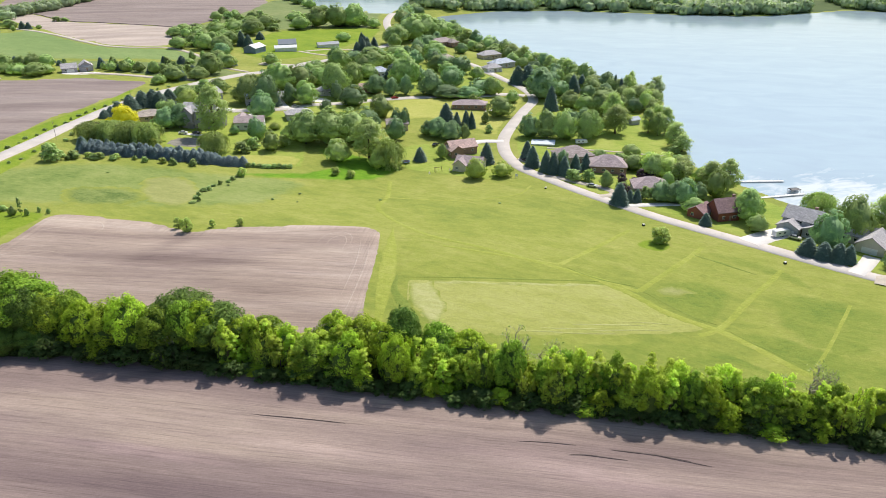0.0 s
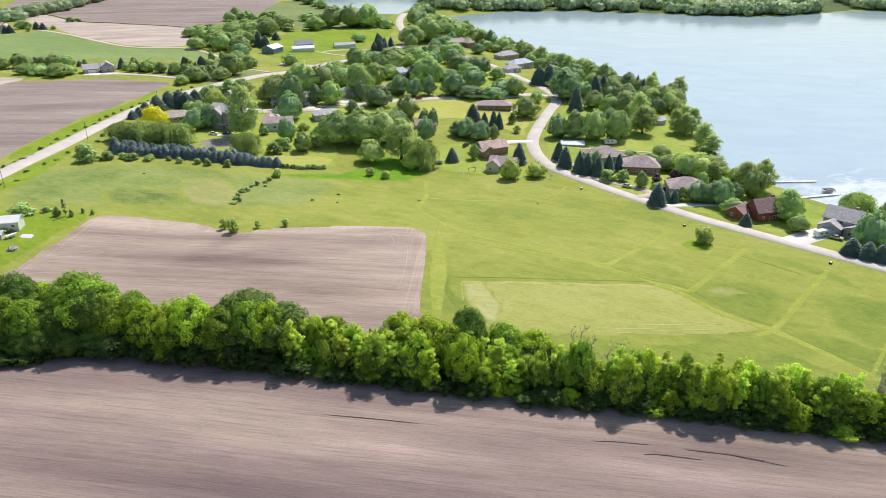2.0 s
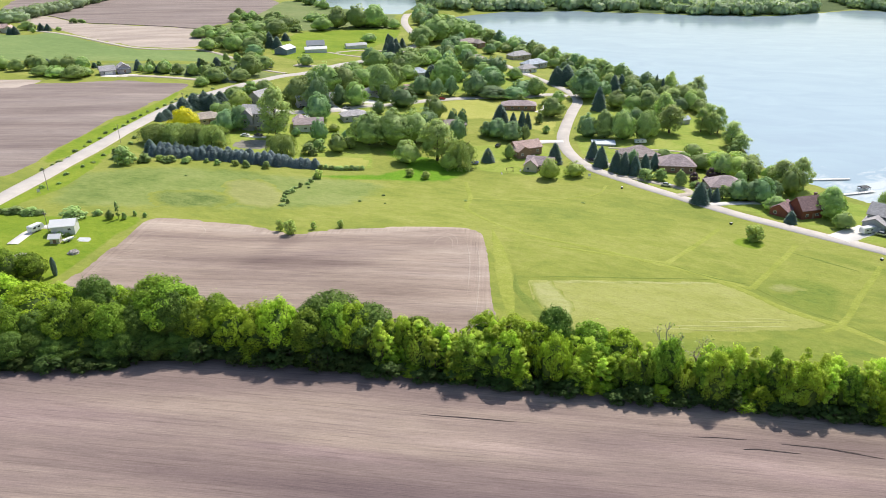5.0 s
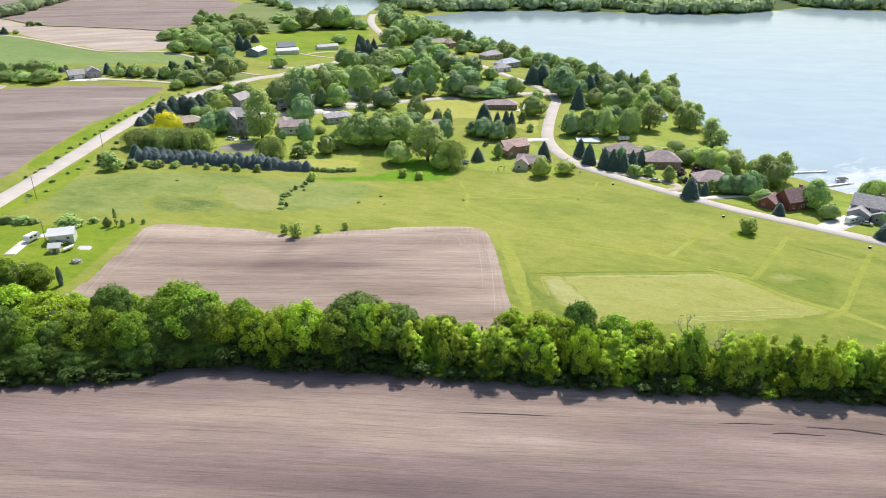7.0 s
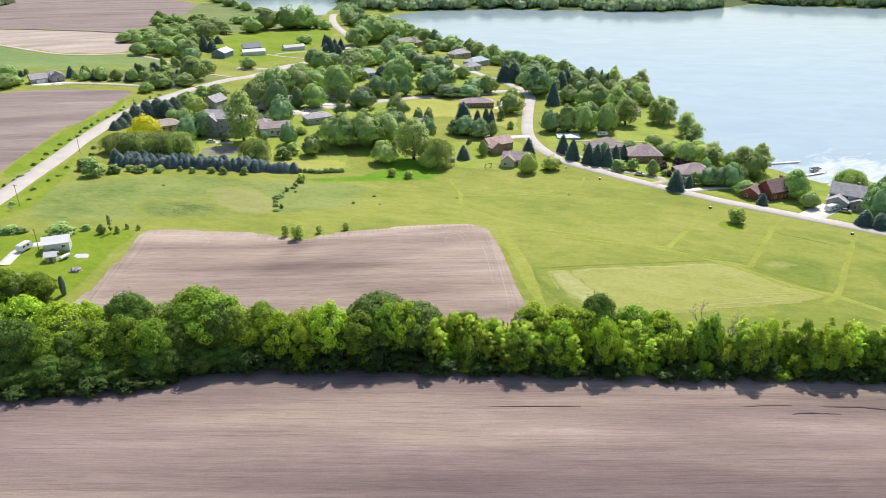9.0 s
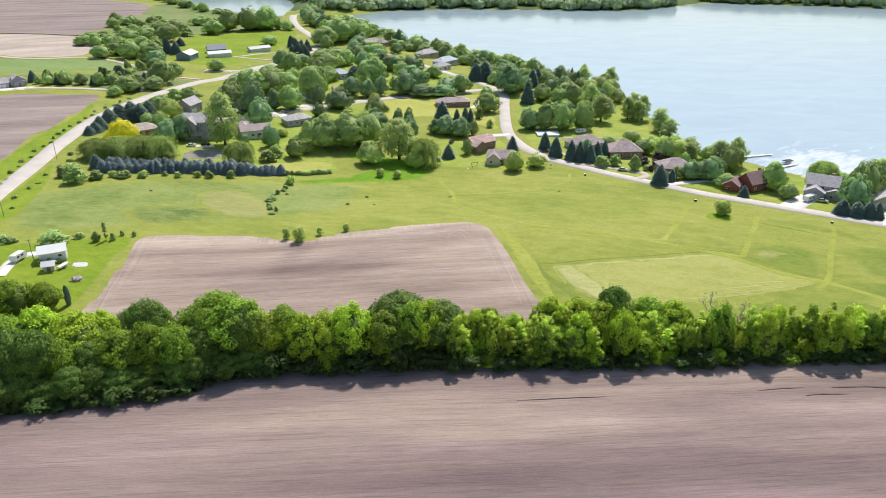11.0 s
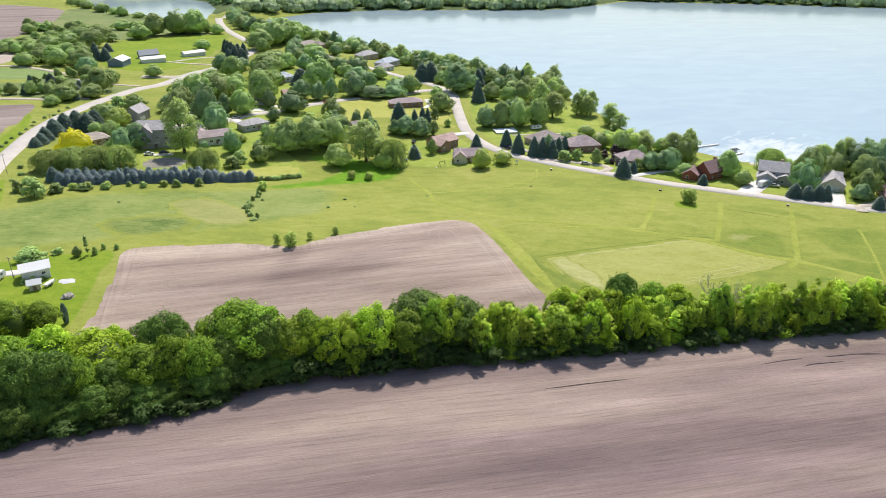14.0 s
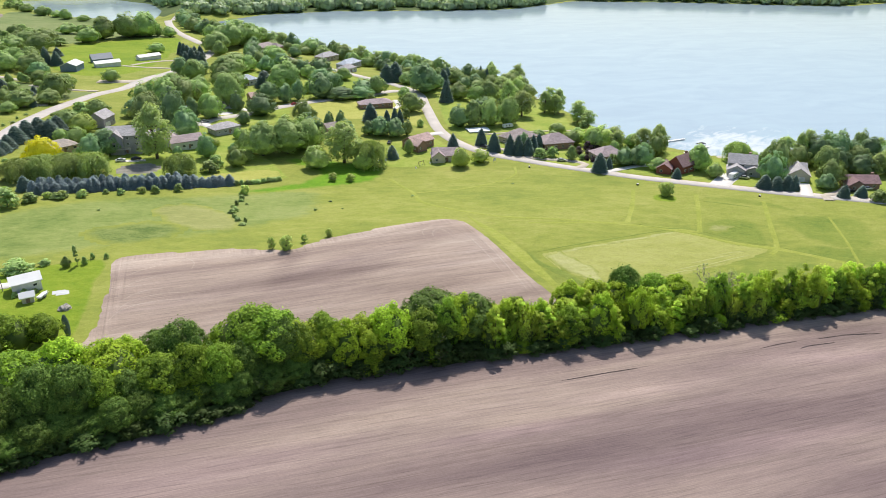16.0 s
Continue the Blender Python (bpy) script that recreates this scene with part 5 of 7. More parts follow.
plant_all("distant field trees", [
    ("d", -240, 496, 6.8, 3.4), ("d", -231, 496, 7.9, 3.7), ("d", -221, 496, 7.5, 3.7), ("d", -210, 493, 9, 3.4), ("d", -198, 486, 8.5, 3.3), ("d", -187, 482, 8.9, 3.2),
    ("d", -305, 480, 7.3, 5.9), ("d", -294, 477, 7.2, 6.3), ("d", -282, 474, 9.4, 7.1), ("d", -278, 483, 6.6, 4.9), ("c", -285, 512, 3.9, 1.9), ("c", -417, 700, 7.1, 2.9),
    ("c", -411, 700, 7.1, 2.6), ("d", -435, 708, 8.2, 5.9), ("c", -87, 619, 8.3, 3), ("c", -82, 620, 11.1, 3), ("c", -79, 627, 11.2, 3), ("c", -74, 634, 10.4, 3.1),
    ("d", -106, 668, 8, 7), ("d", -58, 664, 17.6, 11.7), ("d", -47, 688, 23.2, 13.7), ("d", -33, 699, 24.5, 13.9), ("d", -20, 717, 18.9, 11.4), ("s", -157, 439, 8.5, 5.6),
])

# the hedgerow between the two ploughed fields


def hedge_line(x):
    """The hedgerow's middle line."""
    return 137.5 - 0.12 * x if x > -95 else 150 - 0.10 * (x + 95) * -1


foot_x = [-178 + 12 * i for i in range(26)]
drape("hedge_bank", [(q, hedge_line(q) - (6.4 if q < -115 else 4.6 if q < 0 else 4.2) + 0.8 * math.sin(q * 0.37)) for q in foot_x] + [(q, hedge_line(q) + 6.5) for q in foot_x[::-1]],
      SHADED_UNDERGROWTH, 0.14, 3.0, 1.2, "rank undergrowth along the foot of the hedgerow, dark with painted shade", "undergrowth", 1.0)
plant_all("hedgerow", [
    ("M", -69, 153, 14, 9), ("M", -60, 151, 13, 8), ("M", -14, 147, 16, 4.8), ("D", -114, 158, 16.5, 8.5), ("M", -128, 157, 15.5, 6.5), ("D", -109, 156, 16.5, 8.5),
    ("B", -24, 147, 13, 6), ("B", -31, 148, 12.5, 5.5), ("D", -48, 149, 11, 5), ("B", -18, 145, 12.5, 5), ("B", 2, 144, 12, 5.5), ("D", -6, 145, 13, 5),
    ("D", -162, 155, 15, 8), ("B", -154, 158, 14.5, 7), ("B", -143, 156, 14, 8), ("D", -134, 151, 13, 6.5), ("D", -121, 151, 12.5, 6), ("B", -102, 153, 12.5, 6),
    ("B", -96, 152, 12, 5.5), ("B", -88, 152, 12, 5.5), ("D", -81, 152, 11.5, 5),
])
plant_all("hedgerow", [("x", 13, 141, 18, 6.0), ("x", 78, 134, 17, 6.0), ("x", 20, 143, 14, 5.0), ("x", 9, 141, 11, 3.4), ("x", 73, 137, 11, 3.6), ("x", -44, 148, 13, 3.2), ("x", -70, 146, 11, 3.5), ("x", 84, 138, 12, 3.0)])
rng = random.Random(21)
x = -176.0
while x < 128:
    if x < -62:  # the older, taller end stands as an upright wall of foliage; darker kinds stand in for its shade
        tall, wide, kinds, off = rng.uniform(10, 15.5), rng.uniform(4, 6), "BBDDDMM" if x > -105 else "DDDMMM", rng.uniform(0.0, 5.0)
    elif x < -18:
        tall, wide, kinds, off = rng.uniform(8.0, 13.0), rng.uniform(2.6, 4.6), "BFFFGFB", rng.uniform(-1.0, 5.0)
    else:  # thin young growth with loose tops
        tall, wide, kinds, off = rng.uniform(8.5, 14.5), rng.uniform(2.6, 4.2), "FFFFGGBD", rng.uniform(-1.4, 4.5)
    plant(rng.choice(kinds), x, hedge_line(x) + off, tall, wide, "hedgerow")
    x += wide * (rng.uniform(0.75, 1.25) if x < -18 else rng.uniform(0.55, 0.95))
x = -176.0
while x < 128:  # a skirt of low growth hides the trunks; most leaves are darkened as shade
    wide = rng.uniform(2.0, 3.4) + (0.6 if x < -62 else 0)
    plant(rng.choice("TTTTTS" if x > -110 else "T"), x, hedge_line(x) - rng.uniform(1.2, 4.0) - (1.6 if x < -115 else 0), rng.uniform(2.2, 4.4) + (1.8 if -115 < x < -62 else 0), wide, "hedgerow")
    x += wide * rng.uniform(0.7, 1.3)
x = -176.0
while x < -100:  # the old end comes down to the ground in tiers, dark leaves standing in for shade
    wide = rng.uniform(3.2, 4.4)
    plant("M", x, hedge_line(x) - rng.uniform(0.4, 2.0), rng.uniform(5.5, 8.0), wide, "hedgerow")
    x += wide * rng.uniform(0.8, 1.2)
for x, off, tall, wide in ((-127, 1.0, 7.0, 3.4), (-72, 2.2, 5.0, 2.6), (-38, 2.4, 5.2, 2.6), (-23, 2.6, 6.4, 2.6), (-8.5, 2.2, 6.8, 2.6), (8, 2.8, 4.4, 2.2), (31, 2.4, 6.6, 2.6), (58, 2.2, 7.2, 2.8), (77, 2.6, 6.0, 2.6)):
    plant("S", x, hedge_line(x) - off, tall, wide, "hedgerow")
x = -58.0
while x < 128:  # saplings rise thinly through the young growth
    plant(rng.choice("WWWV"), x, hedge_line(x) + rng.uniform(-1.2, 6.0), rng.uniform(8.0, 13.5), rng.uniform(1.5, 2.5), "hedgerow")
    x += rng.uniform(1.3, 2.8)
for x in (-54, -50.5, -47, -43.5, -40, -36.5, -33, -29):
    plant(rng.choice("FFWG"), x, hedge_line(x) + rng.uniform(3.5, 6.5), rng.uniform(10.5, 13.0), rng.uniform(2.2, 3.0), "hedgerow")
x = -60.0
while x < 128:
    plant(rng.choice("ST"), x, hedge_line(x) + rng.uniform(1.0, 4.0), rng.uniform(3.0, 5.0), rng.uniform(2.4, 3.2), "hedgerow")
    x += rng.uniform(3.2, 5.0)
for i in range(9):
    plant(rng.choice("BDM"), -172 + i * 7.5 + rng.uniform(-2, 2), 168 + rng.uniform(-4, 6) - i * 0.6, rng.uniform(8, 11.5), rng.uniform(4.5, 6), "hedgerow")

# planted rows, shore belts and scattered growth


def row_of(group, kinds, line, gap, tall, wide, loose=0.8):
    """Plants along a line at uneven gaps."""
    pts = smooth_line(line, gap)
    for px, py in pts:
        plant(planted.choice(kinds), px + planted.uniform(-loose, loose), py + planted.uniform(-loose, loose), planted.uniform(*tall), planted.uniform(*wide), group)


row_of("blue spruce row", "u", [(-172, 312), (-141, 311), (-118, 309), (-98, 308)], 2.9, (3.8, 5.6), (2.0, 2.6), 0.7)
row_of("blue spruce row", "u", [(-168, 314.6), (-141, 313.6), (-112, 311.8)], 3.1, (4.0, 6.0), (2.0, 2.7), 0.8)
row_of("blue spruce row", "c", [(-174, 317), (-150, 314), (-128, 313)], 6.0, (5, 7), (2.2, 2.8), 1.0)
row_of("low hedge", "s", [(-98, 307), (-86, 307), (-77, 308)], 2.2, (1.6, 2.3), (1.4, 1.8), 0.3)
row_of("field edge shrubs", "svs", [(-184, 303), (-160, 304), (-140, 305), (-120, 304)], 6.0, (1.8, 3.6), (1.2, 2.1), 1.8)
row_of("field boundary hedge", "s", [(-205, 236), (-192, 235), (-182, 234)], 2.8, (1.6, 2.5), (1.6, 2.4), 0.8)
row_of("verge tufts", "s", [(-209, 285), (-206.5, 320), (-204.5, 360), (-200.5, 395), (-194, 428), (-184, 452)], 7.5, (0.7, 1.5), (0.8, 1.6), 1.6)
row_of("verge tufts", "s", [(-196, 262), (-193, 300), (-190, 340), (-188, 362)], 9.0, (0.7, 1.6), (0.8, 1.6), 2.0)
row_of("weedy line", "s", [(-94, 290), (-100, 276), (-103, 262), (-100, 250)], 4.2, (0.8, 2.1), (0.7, 1.5), 1.8)
row_of("meadow weeds", "s", [(-150, 283), (-60, 275), (-66, 262), (-70, 258), (20, 262)], 38, (0.4, 0.9), (0.4, 0.8), 6)
row_of("shore belt", "dmld", [(-8, 790), (-2, 740), (16, 690), (38, 640), (58, 595), (74, 552), (90, 512), (100, 482), (107, 450)], 9.5, (10, 15.5), (5, 7.5), 3.0)
row_of("shore belt", "dmb", [(-16, 780), (2, 700), (26, 640), (44, 590), (60, 548), (78, 505), (88, 470), (96, 430)], 15.0, (7, 11), (4, 6), 5.0)
plant_all("trees on the shore point", [
    ("l", 125, 461, 16.5, 5.2), ("o", 119, 457, 13, 6.6), ("o", 112, 450, 13.5, 6.8), ("o", 120, 447, 11.5, 5.6), ("o", 114, 439, 12, 5.5), ("l", 113, 480, 15.5, 4.0), ("c", 101, 472, 15.5, 2.2), ("c", 104, 468, 14, 2.0),
    ("o", 116, 428, 9, 4.6), ("o", 83, 338, 6.5, 4.4), ("l", 109, 358, 13, 5.6), ("l", 111, 350, 9, 4.6), ("m", 104, 432, 9, 5),
])
row_of("shore belt", "dl", [(160, 246), (176, 243), (190, 236), (202, 226)], 7.0, (13, 17), (3.0, 4.2), 1.5)
row_of("shore belt", "md", [(205, 218), (225, 204), (250, 190), (280, 172)], 8.0, (11, 16), (5, 7), 3.0)
row_of("garden trees", "dmmd", [(60, 395), (72, 400), (85, 405)], 11.0, (8, 11), (4.5, 5.5), 3.0)
row_of("garden trees", "dmdc", [(-30, 500), (-60, 505), (-90, 500), (-110, 480)], 17.0, (9, 12), (5, 7), 4.0)
row_of("garden trees", "dmmd", [(-5, 510), (-20, 540), (-50, 570), (-95, 560)], 17.0, (9, 13), (5, 7.5), 4.0)
row_of("garden trees", "dmm", [(-15, 560), (-30, 590), (-36, 630), (-30, 660)], 16.0, (9, 13), (5, 7.5), 4.0)
row_of("garden trees", "mdm", [(-126, 436), (-118, 452), (-128, 470)], 12.0, (9, 12), (5.5, 7.5), 3.0)
row_of("spruce row", "c", [(-76, 610), (-82, 635), (-88, 655)], 6.5, (8, 11), (2.8, 3.4), 1.2)
row_of("roadside trees", "dcdcs", [(-182, 475), (-200, 492), (-225, 500), (-250, 510)], 6.0, (4.5, 9), (1.9, 3.2), 4.5)
row_of("roadside trees", "ddm", [(-165, 520), (-185, 560), (-190, 585), (-205, 615)], 14.0, (7, 11), (4.5, 6.5), 5.0)
row_of("roadside trees", "dd", [(-208, 640), (-230, 655), (-255, 665)], 9.0, (8, 12), (5, 7), 4.0)
row_of("roadside trees", "dd", [(-290, 505), (-330, 498), (-370, 500)], 9.0, (7, 11), (4.5, 6.5), 4.0)
row_of("marsh trees", "dd", [(-90, 770), (-120, 775), (-150, 780), (-180, 800)], 11.0, (8, 13), (5, 8), 6.0)
row_of("marsh trees", "dds", [(-175, 905), (-200, 960), (-235, 1020), (-250, 1090)], 16.0, (6, 12), (5, 8), 9.0)
row_of("marsh trees", "dsd", [(-200, 760), (-240, 790), (-270, 830)], 14.0, (5, 10), (4, 7), 9.0)
row_of("causeway trees", "ddm", [(-48, 760), (-58, 820), (-62, 880), (-50, 940)], 13.0, (10, 16), (6, 9), 6.0)


def woods(name, line, depth, count, tall, seed, label, k=190, size=2.8):
    """A far wood as one joined mass of many small leaf sprays grouped into crowns, uneven along its top."""
    r = np.random.default_rng(seed)
    pts = np.array(smooth_line(line, 6.0))
    at, nor = [], []
    for _ in range(count):
        p = pts[r.integers(0, len(pts))] + r.uniform(0, 1) * np.array([0.25, 1.0]) * depth + r.normal(size=2) * 3
        h, w = r.uniform(*tall), r.uniform(6, 11)
        z = max(ground_at(*p), 0.2)
        e = ball_points(r, k)
        lump = 1 + 0.25 * np.sin(e[:, 0] * 5 + p[0]) * np.sin(e[:, 1] * 4 + e[:, 2] * 6)
        at.append(np.array([*p, z + h * 0.5]) + e * np.array([w, w, h * 0.52]) * lump[:, None] * r.uniform(0.7, 1.0, k)[:, None])
        nor.append(e + np.array([0, 0, 0.15]))
    at, nor = np.concatenate(at), np.concatenate(nor)
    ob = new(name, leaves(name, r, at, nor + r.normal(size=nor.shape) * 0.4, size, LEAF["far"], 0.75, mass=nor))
    return tagged(ob, label, "woods", kind="stuff")


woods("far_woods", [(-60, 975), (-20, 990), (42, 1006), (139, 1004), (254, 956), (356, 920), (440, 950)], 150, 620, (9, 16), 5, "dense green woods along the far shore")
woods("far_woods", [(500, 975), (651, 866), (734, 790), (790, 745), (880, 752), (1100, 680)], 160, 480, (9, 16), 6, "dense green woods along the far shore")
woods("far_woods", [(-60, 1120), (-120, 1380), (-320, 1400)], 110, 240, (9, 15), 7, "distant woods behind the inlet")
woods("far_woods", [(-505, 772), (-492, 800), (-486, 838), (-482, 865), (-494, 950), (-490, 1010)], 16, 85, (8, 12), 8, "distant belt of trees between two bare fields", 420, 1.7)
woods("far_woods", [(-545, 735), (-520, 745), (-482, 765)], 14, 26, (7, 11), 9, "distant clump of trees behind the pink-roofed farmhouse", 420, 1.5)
plant_all("trees round the pink-roofed farmhouse", [
    ("d", -470, 680, 8, 5), ("d", -462, 675, 7, 4.5), ("m", -455, 672, 6.5, 4.5), ("c", -430, 678, 8, 3.2), ("c", -434, 677, 7, 3), ("d", -428, 704, 7, 3), ("d", -419, 688, 5, 2.4), ("d", -402, 702, 4, 2.2), ("s", -415, 760, 5, 5), ("s", -407, 762, 4, 4),
    ("c", -424, 712, 6.5, 3),
])
row_of("field edge trees", "scs", [(-336, 530), (-322, 528), (-300, 523), (-284, 518)], 5.5, (2.6, 4.4), (1.3, 1.9), 0.8)

# ---- buildings ----


def part(name, bm, material, parent, label=""):
    me = bpy.data.meshes.new(name)
    bm.to_mesh(me)
    bm.free()
    me.materials.append(material)
    ob = new(name, me)
    ob.parent = parent
    return tagged(ob, label)


def box(bm, x0, y0, z0, x1, y1, z1, m=None):
    v = [bm.verts.new((x, y, z)) for x in (x0, x1) for y in (y0, y1) for z in (z0, z1)]
    if m:
        for q in v:
            q.co = m @ q.co
    for f in ((0, 1, 3, 2), (4, 6, 7, 5), (0, 4, 5, 1), (2, 3, 7, 6), (0, 2, 6, 4), (1, 5, 7, 3)):
        bm.faces.new([v[i] for i in f])


def prism(bm, ring, m=None):
    """A solid from two matching outlines."""
    a, b = ([bm.verts.new((m or Matrix()) @ Vector(p)) for p in side] for side in ring)
    n = len(a)
    bm.faces.new(a[::-1])
    bm.faces.new(b)
    for i in range(n):
        bm.faces.new((a[i], a[(i + 1) % n], b[(i + 1) % n], b[i]))


def block_walls(bm, L, W, H, rise, m):
    """Walls of a block, with gables under the ridge where it rises to them."""
    l, w = L / 2, W / 2
    ends = [[(s * l, -w, -0.8), (s * l, w, -0.8), (s * l, w, H), (s * l, 0, H + rise), (s * l, -w, H)] for s in (-1, 1)]
    prism(bm, ends, m)


def block_roof(bm, L, W, H, rise, hip, m, eave=0.5, thick=0.22):
    """A roof of real thickness with eaves on all sides: gabled, or hipped."""
    l, w = L / 2 + eave, W / 2 + eave
    drop = rise / (W / 2) * eave
    z0, z1 = H - drop + 0.06, H + rise + 0.06
    cut = w if hip else 0
    cut = min(cut, l - 0.2)
    for lift in (0,):
        lo = [(-l, -w, z0), (l, -w, z0), (l, w, z0), (-l, w, z0), (-l + cut, 0, z1), (l - cut, 0, z1)]
        up = [(x, y, z + thick) for x, y, z in lo]
        a = [bm.verts.new(m @ Vector(p)) for p in lo]
        b = [bm.verts.new(m @ Vector(p)) for p in up]
        shell = ((0, 1, 5, 4), (2, 3, 4, 5), (1, 2, 5), (3, 0, 4)) if hip else ((0, 1, 5, 4), (2, 3, 4, 5))
        for f in shell:
            bm.faces.new([b[i] for i in f])
            bm.faces.new([a[i] for i in f[::-1]])
        rim = ((0, 1), (1, 2), (2, 3), (3, 0)) if hip else ((0, 1), (1, 5), (5, 2), (2, 3), (3, 4), (4, 0))
        for i, j in rim:
            bm.faces.new((a[i], a[j], b[j], b[i]))


def opening(parent, kind, wide, high, m):
    """A window or door set on a wall: frame, pane or leaf."""
    bm = bmesh.new()
    t = 0.09
    if kind == "window":
        for q in ((-wide / 2, 0, wide / 2, t), (-wide / 2, high - t, wide / 2, high), (-wide / 2, t, -wide / 2 + t, high - t), (wide / 2 - t, t, wide / 2, high - t), (-0.03, t, 0.03, high - t)):
            box(bm, q[0], -0.07, q[1], q[2], 0.06, q[3], m)
        ob = part("window", bm, TRIM, parent)
        bm = bmesh.new()
        box(bm, -wide / 2 + t, -0.02, t, wide / 2 - t, 0.02, high - t, m)
        part("pane", bm, GLASS, ob)
    elif kind == "garage":
        for i in range(4):
            box(bm, -wide / 2, -0.06, i * high / 4 + 0.02, wide / 2, 0.04, (i + 1) * high / 4 - 0.02, m)
        part("garage_door", bm, TRIM, parent, "white panelled garage door")
    else:
        box(bm, -wide / 2, -0.07, 0, wide / 2, 0.04, high, m)
        box(bm, wide / 2 - 0.2, -0.12, 0.95, wide / 2 - 0.12, -0.07, 1.05, m)
        part("door", bm, WALLS["brick"], parent)


def house(x, y, turn, blocks, wall, roof, label, hip=False, garage=None, chimney=None, windows=True, name="house", category="house", deck=None):
    """A building of one or more blocks (dx, dy, turn, length, width, wall height, ridge rise)."""
    ob = tagged(new(name), label, category)
    ob.empty_display_size = 0.3
    zs = [ground_at(x + dx, y + dy) for dx, dy in ((0, 0), (4, 4), (-4, 4), (4, -4), (-4, -4))]
    ob.matrix_basis = pose(x, y, max(zs) + 0.1, 0, 0, turn)
    for dx, dy, rz, L, W, H, rise in blocks:
        m = pose(dx, dy, 0, 0, 0, rz)
        bm = bmesh.new()
        block_walls(bm, L, W, H, 0.01 if hip else rise, m)
        part("wall", bm, WALLS[wall], ob)
        bm = bmesh.new()
        block_roof(bm, L, W, H, rise, hip, m)
        part("roof", bm, ROOFS[roof], ob)
        if not windows:
            continue
        storeys = max(1, int(H / 2.5))
        for s in range(storeys):
            z = 0.95 + s * 2.7
            n = max(1, int(L / 3.4))
            for i in range(n):
                px = -L / 2 + (i + 0.5) * L / n
                for side, spin in ((-1, 0), (1, 180)):
                    opening(ob, "window", 1.5 if i % 2 else 1.1, 1.15, m @ pose(px, side * (W / 2 + 0.02), z, 0, 0, spin))
            for side, spin in ((-1, -90), (1, 90)):
                opening(ob, "window", 1.2, 1.15, m @ pose(side * (L / 2 + 0.02), W * 0.18, z, 0, 0, spin))
        opening(ob, "door", 0.95, 2.05, m @ pose(L * 0.06, -W / 2 - 0.03, 0, 0, 0, 0))
    if garage:
        gx0, gy0, spin, wide = garage
        opening(ob, "garage", wide, 2.2, pose(gx0, gy0, 0.02, 0, 0, spin))
    if chimney:
        bm = bmesh.new()
        cx, cy, top = chimney
        box(bm, cx - 0.5, cy - 0.4, 0, cx + 0.5, cy + 0.4, top)
        box(bm, cx - 0.6, cy - 0.5, top - 0.25, cx + 0.6, cy + 0.5, top - 0.05)
        part("chimney", bm, WALLS["brick"], ob, "brick chimney")
    if deck:
        x0, y0, x1, y1, z = deck
        bm = bmesh.new()
        box(bm, x0, y0, z - 0.15, x1, y1, z)
        part("deck", bm, TIMBER, ob, "timber deck")
        for px in (x0 + 0.2, (x0 + x1) / 2, x1 - 0.2):
            bm = bmesh.new()
            box(bm, px - 0.08, y0 + 0.1, -0.6, px + 0.08, y0 + 0.26, z + 0.9)
            part("post", bm, TIMBER, ob)
        bm = bmesh.new()
        box(bm, x0, y0 + 0.12, z + 0.85, x1, y0 + 0.2, z + 0.95)
        part("rail", bm, TIMBER, ob)
    return ob


# western gardens
house(-447, 692, 12, [(-3, 0, 0, 12, 9, 4.2, 3.2), (5, -2, 90, 9, 8, 3.4, 2.8)], "cream", "pink", "cream farmhouse with a pink roof among spruces", garage=(5, -6.58, 0, 4.8))
house(-262, 494, 30, [(-6, 0, 0, 9.5, 8, 2.9, 2.6), (4.5, 1.5, 90, 9.5, 8.5, 3.2, 3.0), (4.5, -1, 0, 6, 6, 3.0, 2.2)], "lilac", "grey", "pale grey farmhouse with gabled wings and garage", garage=(-5.5, -4.08, 0, 4.8))
house(-165, 372, 25, [(0, 0, 0, 14, 9, 2.7, 2.4)], "tan", "tan", "low house with a tan roof beside the golden tree", hip=True)
house(-136, 366, -12, [(0, 0, 0, 15, 11, 8.2, 3.2), (-3, -4.5, 90, 6, 6, 7.6, 2.8), (9, 1, 0, 7, 8, 5.4, 2.4)], "lilac", "grey", "tall lilac-grey three-storey house with gables", deck=(-7, -9, 3, -7.5, 2.6), chimney=(5, 1, 12.2))
house(-147, 418, 62, [(0, 0, 0, 11, 8.5, 4.4, 3.0)], "lilac", "grey", "lilac-grey gabled house beside the road", garage=(-2, -4.33, 0, 4.8))
house(-110, 366, 8, [(0, 0, 0, 14.5, 9, 3.6, 2.2), (-5, 7, 90, 8, 7, 3.4, 2.0)], "white", "mauve", "white ranch house with a mauve shingle roof")
house(-89, 388, 22, [(0, 0, 0, 14, 9, 3.0, 2.0)], "grey", "grey", "grey ranch house on the side street", hip=True)
house(-120, 416, 20, [(0, 0, 0, 12, 9, 5.4, 2.6)], "grey", "slate", "blue-grey two-storey house with white trim")
house(-82, 450, 32, [(0, 0, 0, 15, 9, 3.0, 2.4), (5, -5, 90, 7, 7, 2.8, 2.2)], "grey", "grey", "grey house among trees", hip=True, garage=(5, -8.58, 0, 4.8))
house(-104, 430, 30, [(0, 0, 0, 11, 8, 3.0, 2.2)], "grey", "grey", "small grey house behind dark maples")
house(-60, 512, 25, [(0, 0, 0, 19, 10, 3.4, 2.8)], "white", "slate", "pale house with a slate-blue roof", hip=True)
house(-58, 459, 10, [(0, 0, 0, 13, 8, 3.0, 2.2)], "brick", "pink", "low pinkish brick house among trees")
